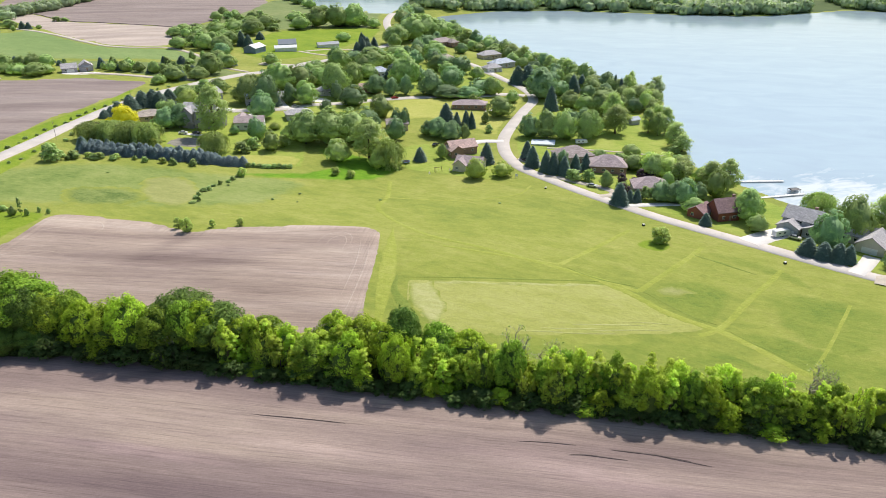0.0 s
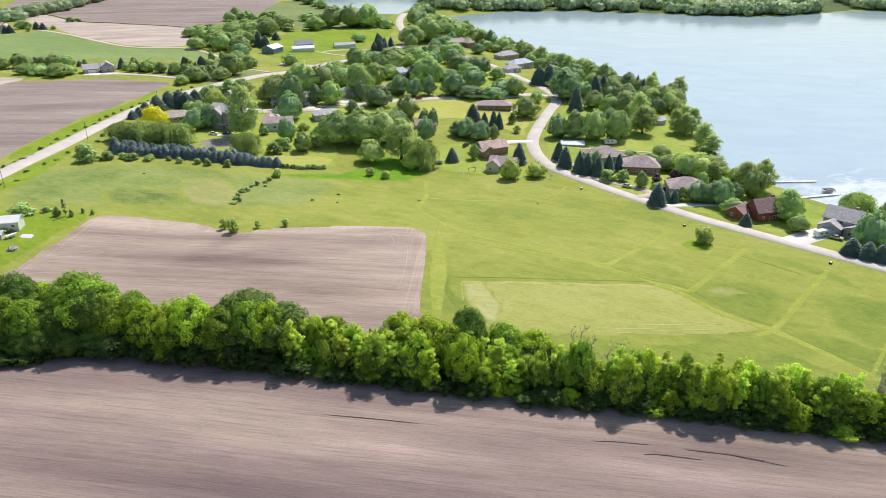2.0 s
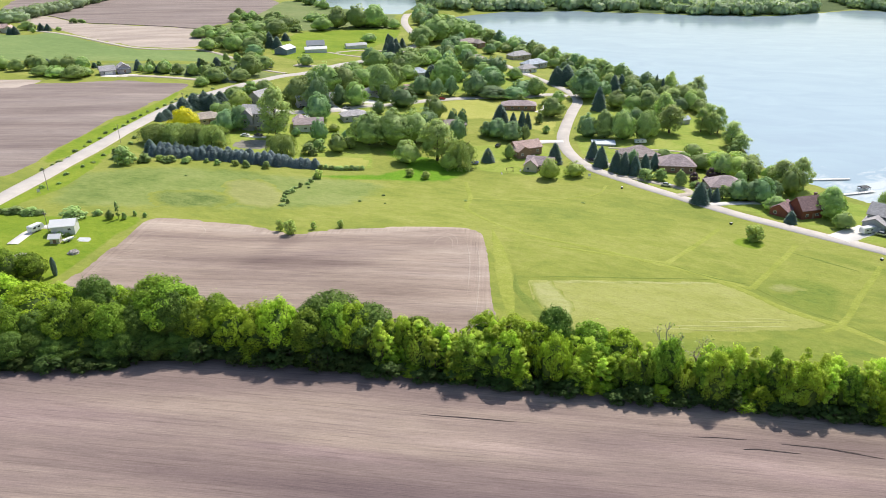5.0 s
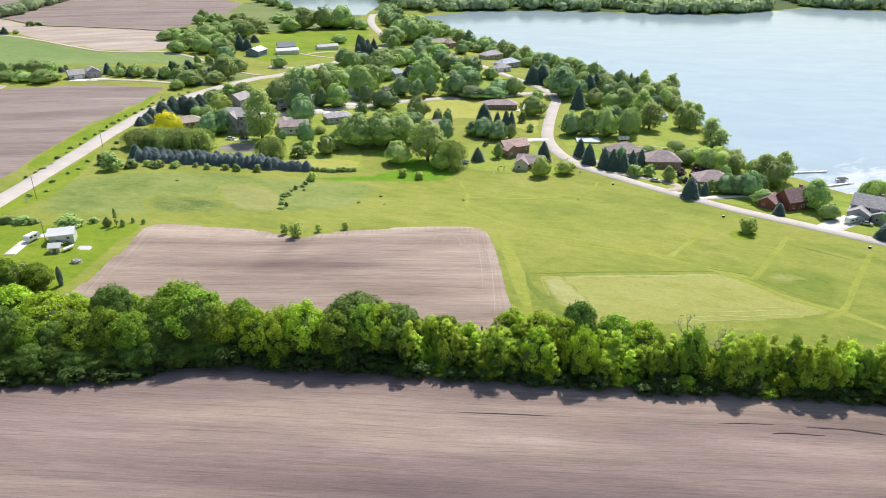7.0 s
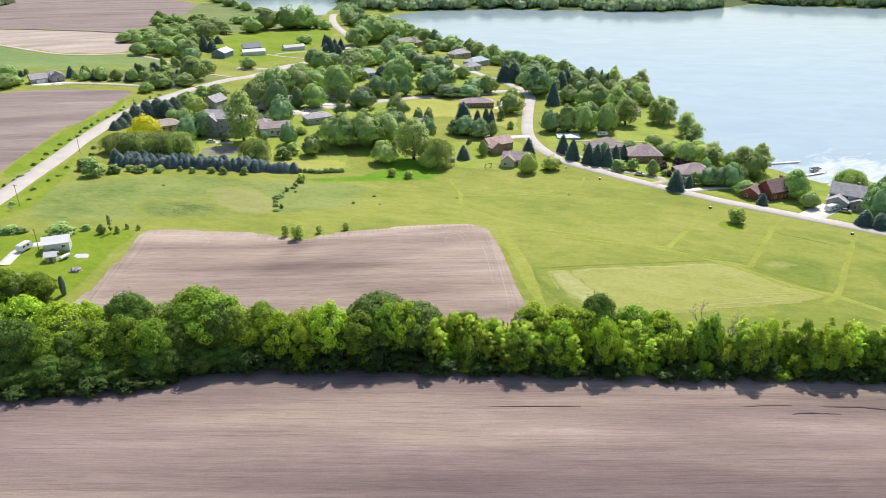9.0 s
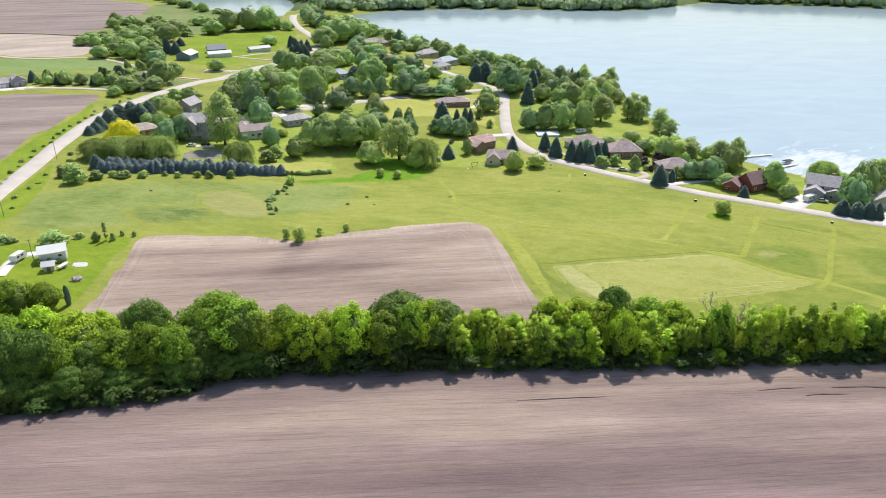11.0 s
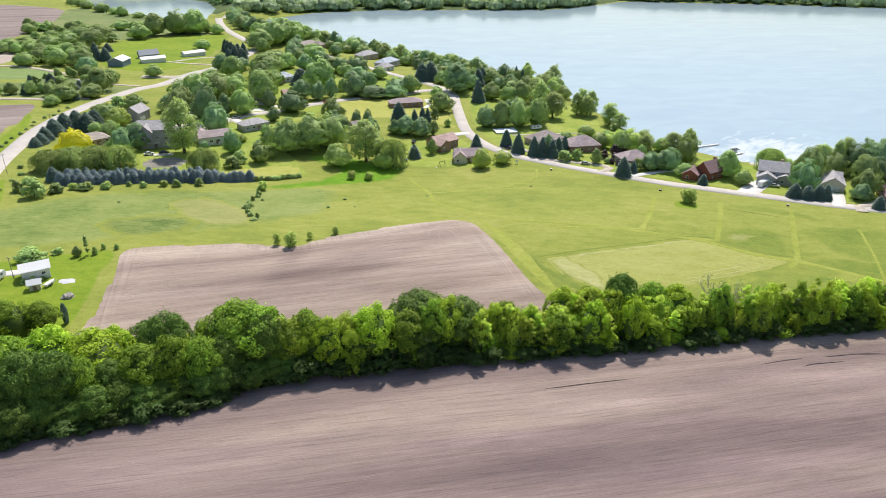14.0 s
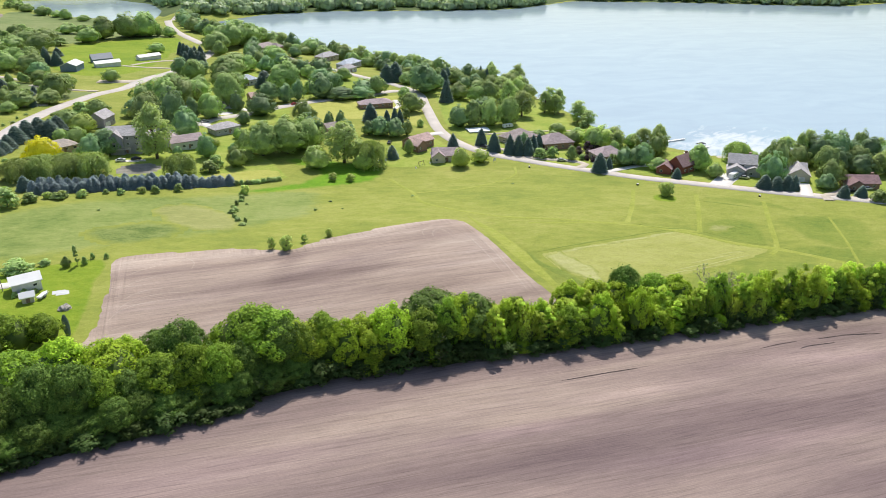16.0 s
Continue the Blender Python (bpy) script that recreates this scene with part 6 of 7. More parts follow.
house(5.5, 424, -4, [(0, 0, 0, 20, 9, 2.8, 2.0)], "brick", "mauve", "long brick ranch house with a mauve roof", hip=True)
house(-34, 374, 12, [(0, 0, 0, 11, 8, 3.0, 2.2)], "tan", "brown", "small tan house hidden by trees")
house(32, 570, 38, [(0, 0, 0, 20, 10, 3.2, 2.8)], "grey", "slate", "house with a slate-blue roof above the lake", hip=True)
house(-14, 580, 45, [(0, 0, 0, 16, 9, 3.2, 2.6)], "tan", "tan", "tan house along the lake road", hip=True)
house(-18, 662, 40, [(0, 0, 0, 24, 11, 3.6, 3.0), (8, -7, 90, 10, 8, 3.2, 2.6)], "brick", "brown", "long brown house near the causeway", hip=True)
house(24, 608, 30, [(0, 0, 0, 18, 10, 3.2, 2.8)], "tan", "grey", "grey-roofed house above the wooded shore", hip=True)
house(-4, 558, 40, [(0, 0, 0, 15, 9, 3.0, 2.6)], "cream", "tan", "cream house with a tan hip roof", hip=True)
house(24, 548, 30, [(0, 0, 0, 13, 8, 3.0, 2.4)], "white", "grey", "pale house half hidden by trees", hip=True)
# the meadow's edge
house(0, 338, 22, [(0, 0, 0, 13.5, 9, 3.2, 2.6), (-4.5, -3.5, 90, 9, 6.5, 3.0, 2.2)], "brick", "pink", "brick house with a pink roof")
house(4.5, 314, -18, [(0, 0, 0, 12, 9, 3.0, 2.6), (-3.5, -2.5, 90, 8, 6, 3.0, 2.4)], "cream", "mauve", "cream house with a worn mauve gabled roof")
# lakeside
house(42, 355, -8, [(0, 0, 0, 11, 8, 0.5, 0.35)], "white", "pool", "low pale blue-white pool cover on the lawn", windows=False, name="shelter", category="shelter")
house(53, 329, 18, [(0, 0, 0, 16, 13, 3.2, 3.6)], "tan", "brown", "brown hip-roofed house behind spruces", hip=True)
house(67, 315, -8, [(0, 0, 0, 16, 12, 3.2, 3.6)], "brick", "mauve", "brick house with a broad mauve hip roof", hip=True)
house(79, 286, -4, [(0, 0, 0, 14, 11, 3.2, 3.2)], "tan", "mauve", "low house with a mauve hip roof", hip=True)
house(100, 257, 14, [(0, 0, 0, 9, 8, 3.8, 3.9), (-7.5, 3.5, 30, 7.5, 6.5, 2.7, 2.1)], "cedar", "wine", "red cedar chalet with a wine-red gabled roof and garage wing", chimney=(4.2, 1, 8.6))
house(125, 245, -42, [(0, 0, 0, 12, 9, 5.2, 3.2), (-2.5, -5.5, 90, 7, 7.5, 3.2, 2.0), (5, -3, 90, 8, 6, 3.2, 1.3)], "grey", "grey", "grey two-storey house with gables and a double garage", garage=(-2.5, -9.08, 0, 4.9), chimney=(3, 2, 9.0))
house(142, 228, -42, [(0, 0, 90, 11.5, 9, 2.9, 3.0), (-4, 5, 0, 15, 9, 2.9, 2.8)], "cream", "grey", "cream house with a grey roof and a gabled garage", garage=(0, -5.83, 0, 4.9))
house(158, 209, -28, [(0, 0, 0, 13.5, 8.5, 2.7, 2.4), (-4, -3.5, 90, 7.5, 6.5, 2.6, 2.1)], "brick", "wine", "brick house with a wine-red roof beside the road", chimney=(5, 1, 6.0))
house(98, 402, 30, [(0, 0, 0, 6, 4, 2.4, 1.4)], "grey", "slate", "small grey cabin at the wooded shore", windows=False, name="boathouse", category="shed")
# farm
house(-167, 594, -18, [(0, 0, 90, 15, 11, 3.8, 2.4)], "navy", "white", "navy metal farm building with a white roof", windows=False, name="barn", category="barn")
house(-144, 604, 14, [(0, 0, 0, 17.5, 7, 2.7, 1.6)], "white", "white", "long white metal barn", windows=False, name="barn", category="barn")
house(-148, 628, 14, [(0, 0, 0, 14.5, 8, 2.8, 3.2)], "navy", "steel", "dark old barn with a round grey roof", windows=False, name="barn", category="barn")
house(-114, 632, 25, [(0, 0, 0, 18, 6, 2.4, 1.6)], "white", "steel", "low pale machine shed", windows=False, name="shed", category="shed")
# the yard by the ploughed field
shed = house(-165.5, 217, 12, [(0, 0, 0, 7.2, 5.6, 3.0, 1.3)], "white", "white", "white metal shed with a white gabled roof", windows=False, name="shed", category="shed")
opening(shed, "garage", 3.2, 2.6, pose(-3.62, 0, 0, 0, 0, -90))
opening(shed, "window", 1.1, 0.9, pose(2, -2.82, 1.3, 0, 0, 0))
for q in ((-168, 212.6, 1.6, 1.1), (-165.8, 213, 1.9, 1.2), (-163.4, 213.5, 1.5, 1.0)):
    plant("s", *q, "shrubs before the shed")
hut = house(-164.5, 208.5, 6, [(0, 0, 0, 2.9, 2.4, 1.8, 0.8)], "cream", "white", "small cream garden shed", windows=False, name="garden_shed", category="shed")
opening(hut, "door", 0.95, 1.9, pose(0, -1.23, 0, 0, 0, 0))

# ---- vehicles, docks and small things ----


def lathe(bm, profile, m, sides=14):
    """A turned solid round the x axis from (x, radius) pairs."""
    rings = [[bm.verts.new(m @ Vector((px, math.cos(2 * math.pi * i / sides) * r, math.sin(2 * math.pi * i / sides) * r))) for i in range(sides)] for px, r in profile]
    for a, b in zip(rings, rings[1:]):
        for i in range(sides):
            bm.faces.new((a[i], a[(i + 1) % sides], b[(i + 1) % sides], b[i]))
    bm.faces.new(rings[0][::-1])
    bm.faces.new(rings[-1])


def wheels(ob, spots, r, wide):
    for px, py in spots:
        bm = bmesh.new()
        m = pose(px, py, r, 0, 0, 90)
        lathe(bm, [(-wide / 2, r * 0.8), (-wide / 2.6, r), (wide / 2.6, r), (wide / 2, r * 0.8)], m)
        wheel = part("wheel", bm, TYRE, ob)
        bm = bmesh.new()
        lathe(bm, [(-wide / 2 - 0.01, r * 0.5), (wide / 2 + 0.01, r * 0.5)], m, 10)
        part("rim", bm, STEEL, wheel)


def loft(bm, profile, half, m=None):
    """A body from a side outline (x, z, half width)."""
    a = [bm.verts.new((px, -half * k, pz)) for px, pz, k in profile]
    b = [bm.verts.new((px, half * k, pz)) for px, pz, k in profile]
    n = len(a)
    bm.faces.new(a)
    bm.faces.new(b[::-1])
    for i in range(n):
        bm.faces.new((a[i], b[i], b[(i + 1) % n], a[(i + 1) % n]))


def car(x, y, turn, paint, label, tall=1.45):
    ob = tagged(new("car"), label, "car")
    ob.matrix_basis = pose(x, y, ground_at(x, y) + 0.30, 0, 0, turn)
    bm = bmesh.new()
    loft(bm, [(-2.2, 0.35, 0.95), (2.2, 0.35, 0.92), (2.25, 0.65, 0.92), (1.9, 0.85, 0.94), (1.0, 0.95, 0.98), (-1.7, 0.98, 0.98), (-2.2, 0.9, 0.94)], 0.9)
    part("body", bm, PAINT[paint], ob)
    bm = bmesh.new()
    loft(bm, [(-1.6, 0.97, 0.95), (1.0, 0.94, 0.95), (0.45, tall - 0.08, 0.76), (-1.1, tall - 0.06, 0.76)], 0.88)
    part("cabin_glass", bm, GLASS, ob)
    bm = bmesh.new()
    loft(bm, [(-1.12, tall - 0.07, 0.78), (0.47, tall - 0.09, 0.78), (0.3, tall, 0.72), (-1.0, tall, 0.72)], 0.88)
    part("roof", bm, PAINT[paint], ob)
    wheels(ob, [(-1.35, -0.8), (-1.35, 0.8), (1.35, -0.8), (1.35, 0.8)], 0.33, 0.22)
    return ob


def trailer(x, y, turn, long, tall, label, name="camper_trailer"):
    ob = tagged(new(name), label, "trailer")
    ob.matrix_basis = pose(x, y, ground_at(x, y) + 0.26, 0, 0, turn)
    l = long / 2
    bm = bmesh.new()
    loft(bm, [(-l, 0.55, 1), (l - 0.4, 0.55, 1), (l, 1.0, 1), (l - 0.25, tall - 0.1, 0.97), (l - 0.6, tall, 0.94), (-l + 0.3, tall, 0.94), (-l, tall - 0.25, 0.97)], 1.15)
    part("body", bm, PAINT["white"], ob)
    for px in (-l * 0.5, l * 0.2):
        bm = bmesh.new()
        box(bm, px - 0.45, -1.17, 1.35, px + 0.45, 1.17, 1.85)
        part("window", bm, GLASS, ob)
    bm = bmesh.new()
    box(bm, l - 0.1, -0.06, 0.5, l + 1.1, 0.06, 0.6)
    part("drawbar", bm, STEEL, ob)
    wheels(ob, [(-0.5, -1.0), (-0.5, 1.0), (0.35, -1.0), (0.35, 1.0)], 0.36, 0.22)
    return ob


car(55.9, 290.5, -30, "silver", "silver car parked on the gravel drive")
car(31, 324.5, -40, "black", "black car parked on the drive behind the spruces")
car(-40.5, 441, 30, "red", "red car parked on the side street")
car(-12.5, 346.5, 60, "black", "dark car parked beside the pink house")
car(-1, 349, 10, "silver", "silver car parked beside the pink house")
car(118.5, 236, -40, "silver", "silver car parked before the grey house")
car(152, 205.5, -20, "blue", "blue car parked by the brick house")
car(157, 204, -25, "white", "white car parked by the brick house")
car(-121, 408, 70, "black", "dark car parked before the blue-grey house")
car(-139.5, 349.5, 10, "white", "white car parked on the patio behind the tall house")
car(-133, 350.5, -15, "black", "dark car parked on the patio behind the tall house")
car(-89, 424, 25, "white", "white car parked on the side street")
car(147.5, 204, -30, "black", "dark car parked on the curved grey drive")
car(-96, 412, 20, "silver", "silver car parked on the side street")
trailer(114.5, 238.5, 20, 6.2, 2.6, "white camper trailer parked on the concrete drive")
trailer(-175.5, 217.5, 68, 4.8, 2.3, "white enclosed trailer beside the shed", "cargo_trailer")


def boat_trailer(x, y, turn):
    """A small open boat on a two-wheeled trailer."""
    ob = tagged(new("boat_trailer"), "small white boat resting on a steel trailer", "boat trailer")
    ob.matrix_basis = pose(x, y, ground_at(x, y) + 0.14, 0, 0, turn)
    bm = bmesh.new()
    loft(bm, [(-1.9, 0.95, 0.9), (-1.8, 0.5, 0.6), (1.2, 0.5, 0.5), (2.1, 1.1, 0.05), (1.2, 1.05, 0.8)], 0.85)
    part("hull", bm, PAINT["white"], ob)
    bm = bmesh.new()
    box(bm, -1.7, -0.6, 0.96, 1.0, 0.6, 1.06)
    part("cover", bm, TRIM, ob, "pale canvas cover")
    bm = bmesh.new()
    for s in (-0.5, 0.5):
        box(bm, -1.7, s - 0.05, 0.36, 1.3, s + 0.05, 0.48)
    box(bm, 1.2, -0.05, 0.36, 2.8, 0.05, 0.48)
    part("frame", bm, STEEL, ob)
    wheels(ob, [(-0.4, -0.85), (-0.4, 0.85)], 0.3, 0.2)


boat_trailer(-161, 209.5, 60)
trailer(61.5, 356.5, 5, 6.0, 2.2, "pale pontoon boat stored on the lawn", "pontoon_boat")


def dock(x, y, turn, long, wide, label):
    """A floating walkway of planks on steel posts."""
    ob = tagged(new("dock"), label, "dock")
    ob.matrix_basis = pose(x, y, 0.55, 0, 0, turn)
    bm = bmesh.new()
    for s in (-1, 1):
        box(bm, 0, s * wide / 2 - 0.06, -0.18, long, s * wide / 2 + 0.06, -0.02)
    part("frame", bm, STEEL, ob)
    plank = bmesh.new()
    box(plank, -0.14, -wide / 2 - 0.05, -0.02, 0.14, wide / 2 + 0.05, 0.03)
    me = bpy.data.meshes.new("plank")
    plank.to_mesh(me)
    plank.free()
    me.materials.append(TRIM)
    for i in range(int(long / 0.31)):
        p = new("plank", me)
        p.parent, p.location = ob, (0.16 + i * 0.31, 0, 0)
    for i in range(int(long / 3) + 1):
        for s in (-1, 1):
            bm = bmesh.new()
            lathe(bm, [(-1.9, 0.05), (0.8, 0.05)], pose(min(i * 3 + 0.1, long - 0.1), s * (wide / 2 + 0.12), 0, 0, -90, 0), 8)
            part("post", bm, STEEL, ob)
    return ob


dock(119.5, 303.2, 1, 23, 1.4, "long pale dock reaching into the lake")
dock(124, 282.3, 13, 21, 1.4, "pale dock with a boat lift at its end")
dock(117.5, 422, 0, 9, 1.6, "short dock at the wooded shore")


def boat_lift(x, y, turn):
    ob = tagged(new("boat_lift"), "steel boat lift with a small covered boat", "boat lift")
    ob.matrix_basis = pose(x, y, 0, 0, 0, turn)
    for px in (-2, 2):
        for py in (-1.5, 1.5):
            bm = bmesh.new()
            box(bm, px - 0.07, py - 0.07, -1.2, px + 0.07, py + 0.07, 1.7)
            part("post", bm, STEEL, ob)
    bm = bmesh.new()
    box(bm, -2.2, -1.6, 1.65, 2.2, 1.6, 1.75)
    prism(bm, [[(-2.2, -1.4, 1.75), (2.2, -1.4, 1.75), (2.2, 1.4, 1.75), (-2.2, 1.4, 1.75)], [(-1.8, -0.1, 2.05), (1.8, -0.1, 2.05), (1.8, 0.1, 2.05), (-1.8, 0.1, 2.05)]])
    part("canopy", bm, PAINT["black"], ob, "dark canvas canopy")
    bm = bmesh.new()
    loft(bm, [(-2.6, 0.7, 0.9), (-2.3, 0.25, 0.6), (1.8, 0.25, 0.5), (2.9, 0.95, 0.05), (-2.6, 0.95, 0.95)], 1.0)
    part("hull", bm, PAINT["white"], ob)


boat_lift(141, 289.5, 13)
boat_lift(124, 424.5, 90)


def pole(x, y, tall=9.0):
    ob = tagged(new("utility_pole"), "weathered wooden utility pole beside the road", "pole")
    ob.matrix_basis = pose(x, y, ground_at(x, y))
    bm = bmesh.new()
    lathe(bm, [(-0.5, 0.12), (tall * 0.5, 0.10), (tall, 0.08)], pose(0, 0, 0, 0, -90, 0), 10)
    part("shaft", bm, POLE, ob)
    bm = bmesh.new()
    box(bm, -0.8, -0.045, tall - 0.67, 0.8, 0.045, tall - 0.57)
    arm = part("crossarm", bm, POLE, ob)
    for px in (-0.7, 0, 0.7):
        bm = bmesh.new()
        lathe(bm, [(0, 0.05), (0.12, 0.07), (0.2, 0.03)], pose(px, 0, tall - 0.56, 0, -90, 0), 8)
        part("insulator", bm, STEEL, arm)


pole(-193.5, 261)
pole(-194, 331)
pole(-186, 400)
pole(-171.5, 217.5, 7)


def pedestal(x, y):
    """A small utility box with a pale cap at the meadow's edge."""
    ob = tagged(new("utility_box"), "small dark utility box with a pale cap in the grass", "utility box", "boxes along the meadow edge")
    ob.matrix_basis = pose(x, y, ground_at(x, y), 0, 0, x * 7 % 90)
    bm = bmesh.new()
    prism(bm, [[(-0.45, -0.38, -0.2), (0.45, -0.38, -0.2), (0.45, 0.38, -0.2), (-0.45, 0.38, -0.2)], [(-0.42, -0.35, 0.7), (0.42, -0.35, 0.7), (0.42, 0.35, 0.7), (-0.42, 0.35, 0.7)]])
    part("body", bm, PAINT["black"], ob)
    bm = bmesh.new()
    prism(bm, [[(-0.46, -0.4, 0.7), (0.46, -0.4, 0.7), (0.46, 0.4, 0.7), (-0.46, 0.4, 0.7)], [(-0.25, -0.2, 0.85), (0.25, -0.2, 0.85), (0.25, 0.2, 0.85), (-0.25, 0.2, 0.85)]])
    part("cap", bm, TRIM, ob)


for q in ((67.5, 246.5), (106.5, 215), (35.7, 286.3)):
    pedestal(*q)


def sign(x, y):
    ob = tagged(new("road_sign"), "plain white sign on a post in the verge", "sign")
    ob.matrix_basis = pose(x, y, ground_at(x, y))
    bm = bmesh.new()
    box(bm, -0.6, -0.03, 0.8, 0.6, 0.03, 2.0)
    part("board", bm, TRIM, ob)
    for px in (-0.5, 0.5):
        bm = bmesh.new()
        box(bm, px - 0.05, 0.03, -0.4, px + 0.05, 0.11, 1.9)
        part("post", bm, TIMBER, ob)


sign(-195, 257)
sign(24.5, 300.3)


def heap(x, y, r, tall, name, label, material, seed):
    """A rough mound of rounded lumps."""
    bm = bmesh.new()
    bmesh.ops.create_icosphere(bm, subdivisions=3, radius=1)
    for v in bm.verts:
        k = 1 + 0.35 * noise.noise(v.co * 2.3 + Vector((seed, 0, 0))) + 0.15 * noise.noise(v.co * 6)
        v.co = Vector((v.co.x * r * k, v.co.y * r * k, max(v.co.z, -0.25) * tall * k))
    ob = new(name, bpy.data.meshes.new(name))
    bm.to_mesh(ob.data)
    bm.free()
    ob.data.materials.append(material)
    ob.matrix_basis = pose(x, y, ground_at(x, y))
    return tagged(ob, label, name.replace("_", " "))


heap(-155.3, 200.5, 1.6, 1.3, "stone_pile", "pale heap of stones on the mown yard", STONE, 1)
heap(-171, 199, 2.0, 0.5, "stone_ring", "low ring of stones on the mown yard", STONE, 4)
drape("garden_bed", [(-159.7, 213), (-155, 212.8), (-153.6, 208.9), (-158.2, 209.1)], worn("pale_gravel_bed", (0.55, 0.56, 0.58), 0.15, 0.8), 0.16, 1.0, 0.15, "pale gravel bed in the mown yard", "gravel bed")
drape("garden_bed", [(-142, 331), (-128, 329), (-122, 338), (-128, 347), (-141, 342)], worn("stony_earth", (0.25, 0.235, 0.20), 0.45, 0.35), 0.18, 2.0, 0.8, "stony garden bed behind the tall house", "garden bed")
drape("patio", [(-140, 348), (-130, 347), (-129, 352), (-140, 353)], CONCRETE, 0.2, 2.0, 0.1, "pale concrete patio behind the tall house", "patio")


def trampoline(x, y):
    ob = tagged(new("trampoline"), "round trampoline on the lawn", "trampoline")
    ob.matrix_basis = pose(x, y, ground_at(x, y) + 0.1)
    bm = bmesh.new()
    lathe(bm, [(0.72, 2.0), (0.84, 2.05), (0.84, 1.7), (0.78, 1.7)], pose(0, 0, 0, 0, -90, 0), 20)
    part("rim", bm, PAINT["blue"], ob)
    bm = bmesh.new()
    lathe(bm, [(0.79, 1.7), (0.82, 1.7)], pose(0, 0, 0, 0, -90, 0), 20)
    part("mat", bm, TYRE, ob)
    for i in range(6):
        w = i * math.pi / 3
        bm = bmesh.new()
        box(bm, math.cos(w) * 1.9 - 0.04, math.sin(w) * 1.9 - 0.04, -0.3, math.cos(w) * 1.9 + 0.04, math.sin(w) * 1.9 + 0.04, 0.75)
        part("leg", bm, STEEL, ob)


trampoline(-25.5, 320)


def swing_frame(x, y, turn):
    """A garden swing frame: two pairs of splayed legs, a beam and two hanging seats."""
    ob = tagged(new("swing_frame"), "dark timber swing frame on the lawn", "swing")
    ob.matrix_basis = pose(x, y, ground_at(x, y) + 0.05, 0, 0, turn)
    for px in (-1.6, 1.6):
        for py in (-0.9, 0.9):
            verts, faces = [], []
            limb(verts, faces, (px, py, -0.2), (px, 0, 2.3), 0.07, 0.06, 6)
            leg = new("leg", mesh_of("leg", verts, faces, BARK))
            leg.parent = ob
    bm = bmesh.new()
    box(bm, -1.8, -0.07, 2.25, 1.8, 0.07, 2.4)
    part("beam", bm, BARK, ob)
    for px in (-0.7, 0.7):
        bm = bmesh.new()
        box(bm, px - 0.25, -0.12, 0.5, px + 0.25, 0.12, 0.55)
        seat = part("seat", bm, TYRE, ob)
        for side in (-0.22, 0.22):
            bm = bmesh.new()
            box(bm, px + side - 0.015, -0.015, 0.55, px + side + 0.015, 0.015, 2.25)
            part("chain", bm, STEEL, seat)


def lawn_chair(x, y, turn):
    ob = tagged(new("lawn_chair"), "white plastic lawn chair on the grass", "chair", "lawn chairs by the pink house")
    ob.matrix_basis = pose(x, y, ground_at(x, y) + 0.14, 0, 0, turn)
    bm = bmesh.new()
    box(bm, -0.28, -0.28, 0.38, 0.28, 0.28, 0.43)
    part("seat", bm, TRIM, ob)
    bm = bmesh.new()
    prism(bm, [[(-0.28, 0.24, 0.43), (0.28, 0.24, 0.43), (0.28, 0.28, 0.43), (-0.28, 0.28, 0.43)], [(-0.24, 0.42, 0.95), (0.24, 0.42, 0.95), (0.24, 0.46, 0.95), (-0.24, 0.46, 0.95)]])
    part("backrest", bm, TRIM, ob)
    for px in (-0.25, 0.25):
        for py in (-0.25, 0.25):
            bm = bmesh.new()
            box(bm, px - 0.03, py - 0.03, -0.15, px + 0.03, py + 0.03, 0.38)
            part("leg", bm, TRIM, ob)


swing_frame(-10.1, 308.3, 20)
for q in ((-13.9, 305.1, 30), (-5.1, 309.8, -20), (-3.2, 311.2, 60)):
    lawn_chair(*q)


# wheel ruts in the near field; the trench shadow is painted as dark soil
RUT = worn("rut_shadow_soil", (0.135, 0.104, 0.098), 0.5, 0.8, 0.95, relief=0.05)
drape("driveway", [(-101, 436), (-96, 443), (-85, 439), (-77, 431), (-81, 425), (-92, 427)], CONCRETE, 0.24, 3.0, 0.2, "pale concrete yard beside the side street", "driveway")
lane("driveway", [(-112, 402), (-114, 394), (-116, 386)], 6.0, CONCRETE, 0.22, "pale concrete drive beside the white ranch house", "driveway")
lane("driveway", [(-101, 409), (-106, 419), (-112, 431)], 6.0, CONCRETE, 0.22, "pale concrete drive between the houses", "driveway")
lane("driveway", [(-98, 410), (-95, 402), (-93, 396)], 5.0, CONCRETE, 0.22, "pale concrete drive of the grey ranch house", "driveway")
lane("driveway", [(-147, 408), (-140, 402), (-128, 399)], 5.0, CONCRETE, 0.22, "pale concrete drive beside the tan house", "driveway")
HARROW = soil("pale_harrowed_soil", (0.31, 0.246, 0.208), (0.405, 0.330, 0.282), (0.49, 0.41, 0.355), 2, 1.2)
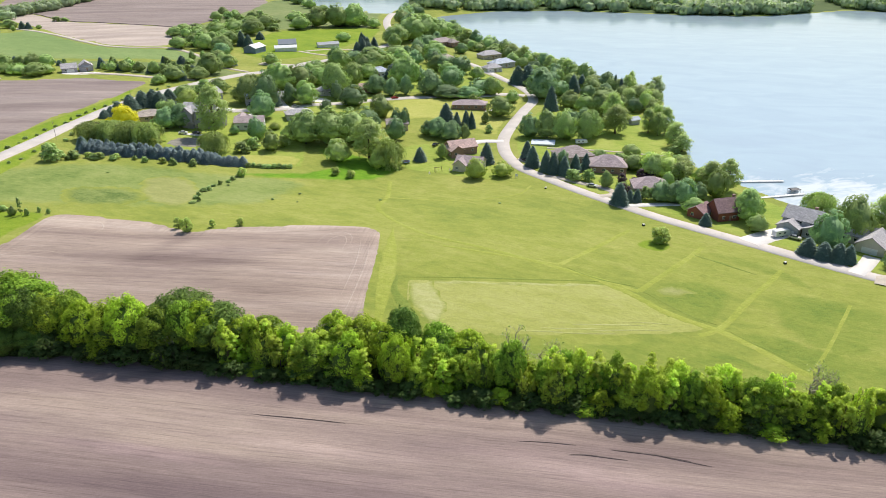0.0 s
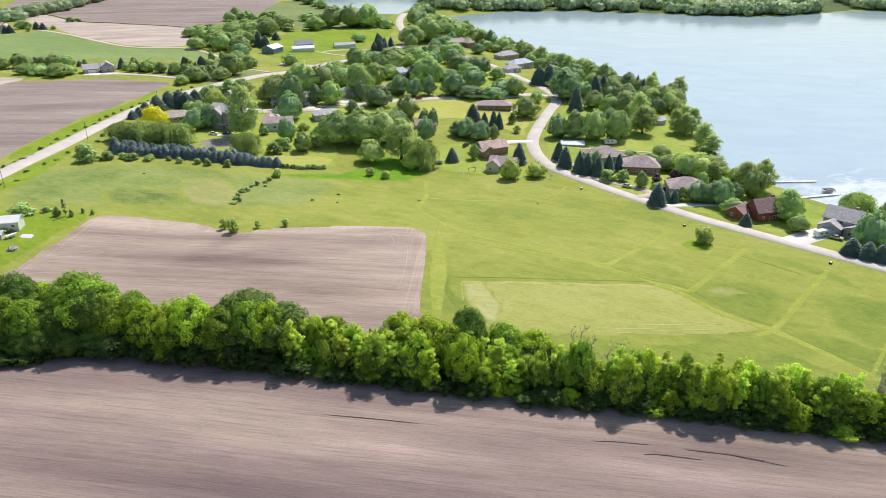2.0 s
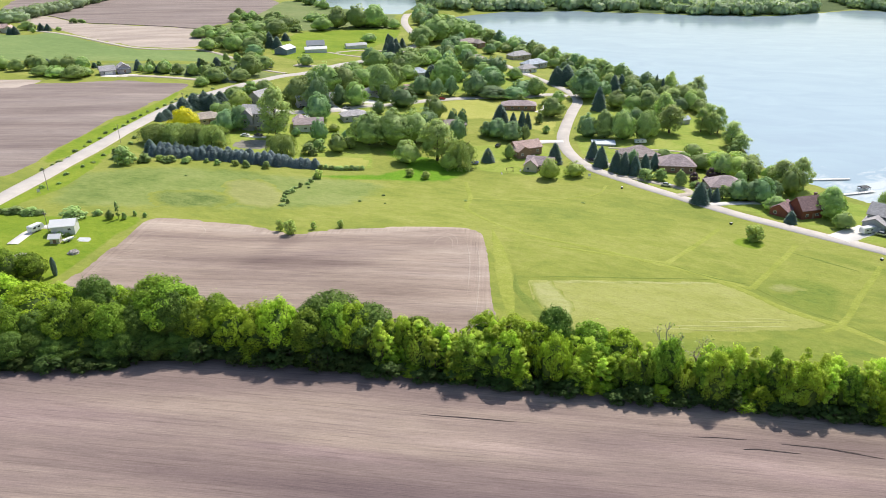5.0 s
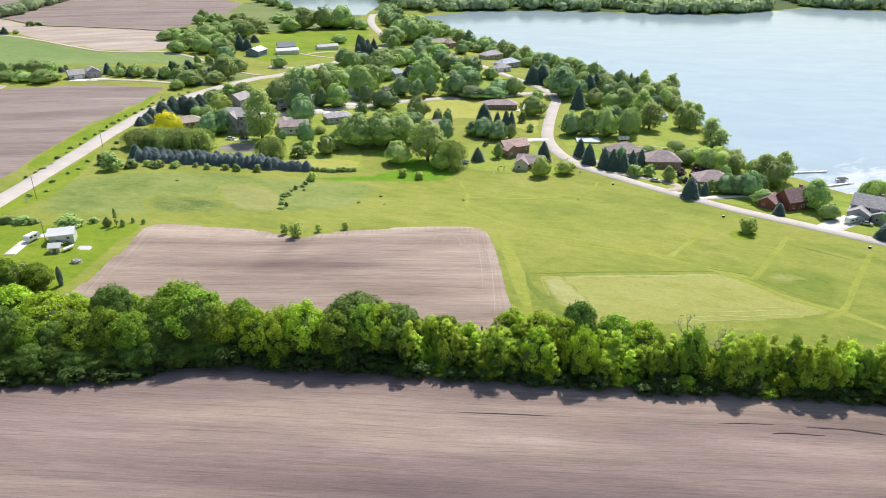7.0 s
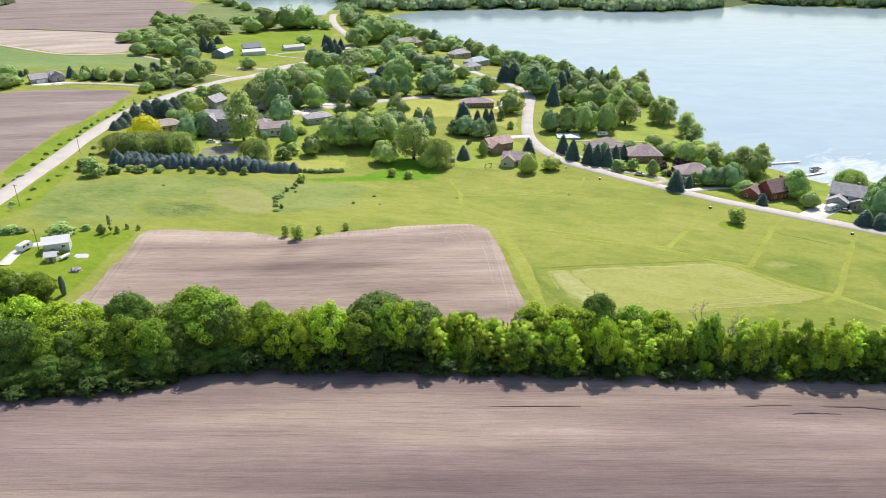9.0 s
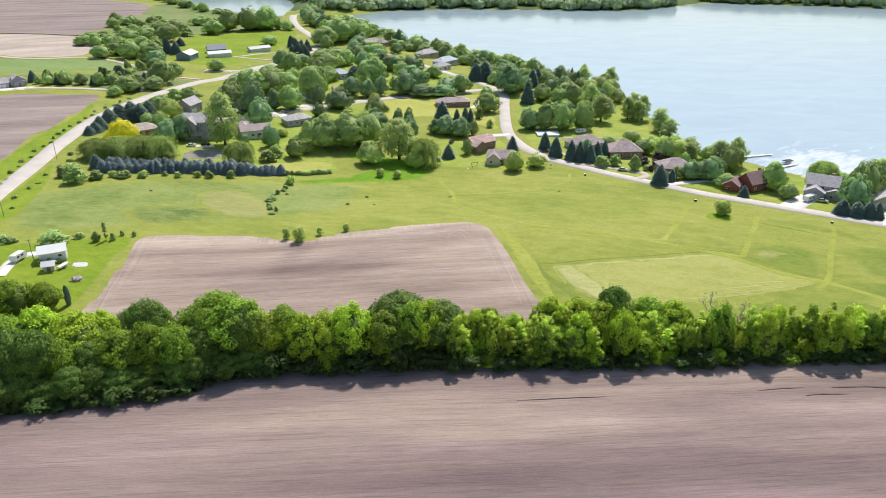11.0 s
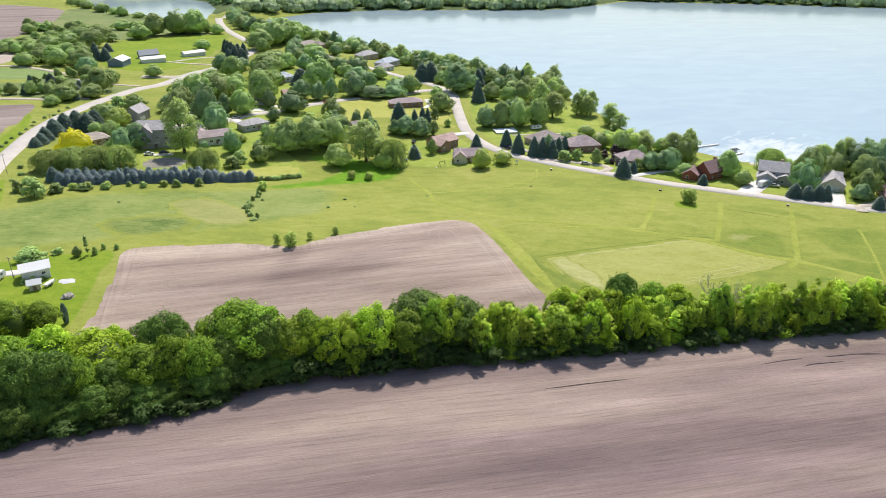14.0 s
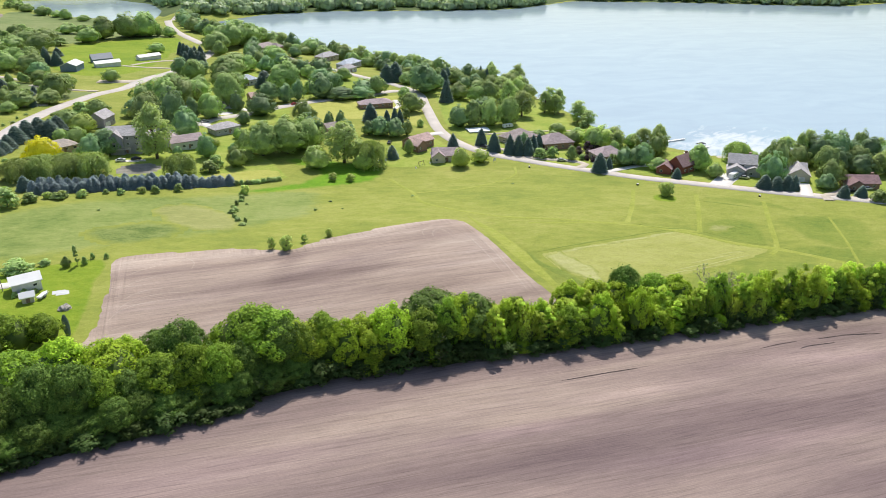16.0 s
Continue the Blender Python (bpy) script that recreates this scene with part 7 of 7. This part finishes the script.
for q in ([(-146, 188), (-141, 195), (-131, 197), (-122, 193)], [(-144, 193), (-139, 199), (-130, 201), (-121, 198)], [(-143, 199), (-136, 204), (-127, 204)],
          [(-143, 206), (-137, 211), (-128, 213), (-120, 211)], [(-142, 214), (-135, 219), (-126, 221)], [(-146, 184), (-139, 186), (-130, 186.5)],
          [(-145, 202), (-140, 203), (-133, 202.6)], [(-144, 209), (-138, 208), (-131, 208.6)], [(-142, 226), (-130, 228), (-118, 226)],
          [(-30, 218), (-29.5, 200), (-31, 178), (-33, 162)], [(-33, 217), (-32.5, 200), (-34, 178)], [(-38, 222), (-52, 224), (-68, 222)],
          [(-47, 212), (-45, 219), (-40, 222), (-36.4, 218), (-36, 209)], [(-44, 210), (-42.6, 216), (-39.4, 218.6), (-37.6, 214), (-38, 207)], [(-128, 227), (-123.5, 225), (-120.6, 220), (-122, 214)]):
    lane("harrow_mark", q, 0.9, HARROW, 0.115, "pale curved mark left by the harrow", "harrow mark", 0.8, 1.0, True)
for q, w in (([(22, 117.6), (25, 117.9), (29, 117.5), (34, 116.9)], 0.40), ([(31, 119.8), (35, 119.5), (40, 119.0), (47, 117.4)], 0.46), ([(-46, 127.0), (-40, 126.6), (-33, 126.0), (-25, 125.1)], 0.24), ([(11.5, 121.2), (17, 121.2), (24, 120.7)], 0.20), ([(41, 118.5), (45, 117.6), (51, 116.0)], 0.22)):
    lane("wheel_rut", q, w, RUT, 0.15, "dark wheel rut in the bare field", "rut", 1.6, 0.8, True, 0.155)
lane("fence_line", [(-560, 886), (-478, 829), (-405, 763), (-350, 746), (-310, 733), (-272, 719)], 1.6, RUT, 0.3, "dark weedy line between two bare fields", "field edge", 0.9)

# ---- trees filling the gardens between the houses ----
BUILT = [(ob.location.x, ob.location.y) for ob in scene.objects if ob.parent is None and ob.type == "EMPTY" and ob.name.split(".")[0] in ("house", "barn", "shed", "shelter")]
PAVED = [v for ob in scene.objects if ob.name.split(".")[0] in ("road", "driveway") and ob.type == "MESH" for v in np.array([tuple(q.co)[:2] for q in ob.data.vertices])[::2]]
PAVED = np.array(PAVED)


def fill(group, kinds, outline, count, tall, wide, seed, clear=0.62):
    """Trees strewn over an area, clear of houses, paving and one another."""
    r = random.Random(seed)
    xs, ys = [q[0] for q in outline], [q[1] for q in outline]
    done = tries = 0
    while done < count and tries < count * 40:
        tries += 1
        x, y, h, w = r.uniform(min(xs), max(xs)), r.uniform(min(ys), max(ys)), r.uniform(*tall), r.uniform(*wide)
        if float(to_outline(np.array([x]), np.array([y]), outline)[0]) > 0:
            continue
        if any(math.hypot(x - a, y - b) < 8 + w * 0.8 for a, b in BUILT) or np.min(np.hypot(PAVED[:, 0] - x, PAVED[:, 1] - y)) < 2.5 + w * 0.6:
            continue
        if any(math.hypot(x - a, y - b) < (w + q) * clear for a, b, q in STANDING):
            continue
        plant(r.choice(kinds), x, y, h, w, group)
        done += 1


fill("garden trees", "mdmdb", [(-125, 395), (-60, 395), (-46, 440), (-50, 480), (-20, 470), (-5, 520), (-40, 560), (-95, 545), (-125, 480)], 4, (5, 9), (3, 5), 31)
fill("garden trees", "dmdb", [(-60, 560), (0, 520), (20, 590), (0, 690), (-50, 700), (-62, 640)], 7, (8, 12), (4.5, 7), 32)
fill("garden trees", "mdbm", [(-150, 372), (-118, 340), (-95, 350), (-70, 335), (-34, 350), (-40, 392), (-66, 398), (-100, 380), (-128, 392)], 8, (3, 6), (2, 3.5), 33)
fill("lakeside trees", "dlbmd", [(52, 470), (75, 440), (100, 440), (104, 460), (80, 520), (50, 590), (30, 600), (48, 520)], 11, (8, 12), (4.5, 6.5), 34)
fill("lakeside trees", "dlbd", [(62, 335), (104, 325), (108, 300), (92, 285), (84, 300), (70, 322)], 6, (4, 7), (2.5, 4), 35)
fill("lakeside shrubs", "ssq", [(56, 290), (75, 296), (88, 268), (78, 264)], 9, (1.5, 3), (1.2, 2), 36)
fill("roadside trees", "dscd", [(-265, 500), (-200, 482), (-176, 500), (-160, 530), (-195, 560), (-235, 530)], 26, (3.5, 8), (1.8, 3.4), 37)
fill("marsh trees", "dsdd", [(-250, 640), (-190, 600), (-190, 690), (-160, 740), (-190, 800), (-260, 820), (-250, 720)], 20, (5, 10), (4, 7), 38)
fill("eastern shore trees", "mdml", [(160, 228), (205, 195), (215, 215), (188, 235), (168, 245)], 12, (9, 14), (4.5, 6), 39)
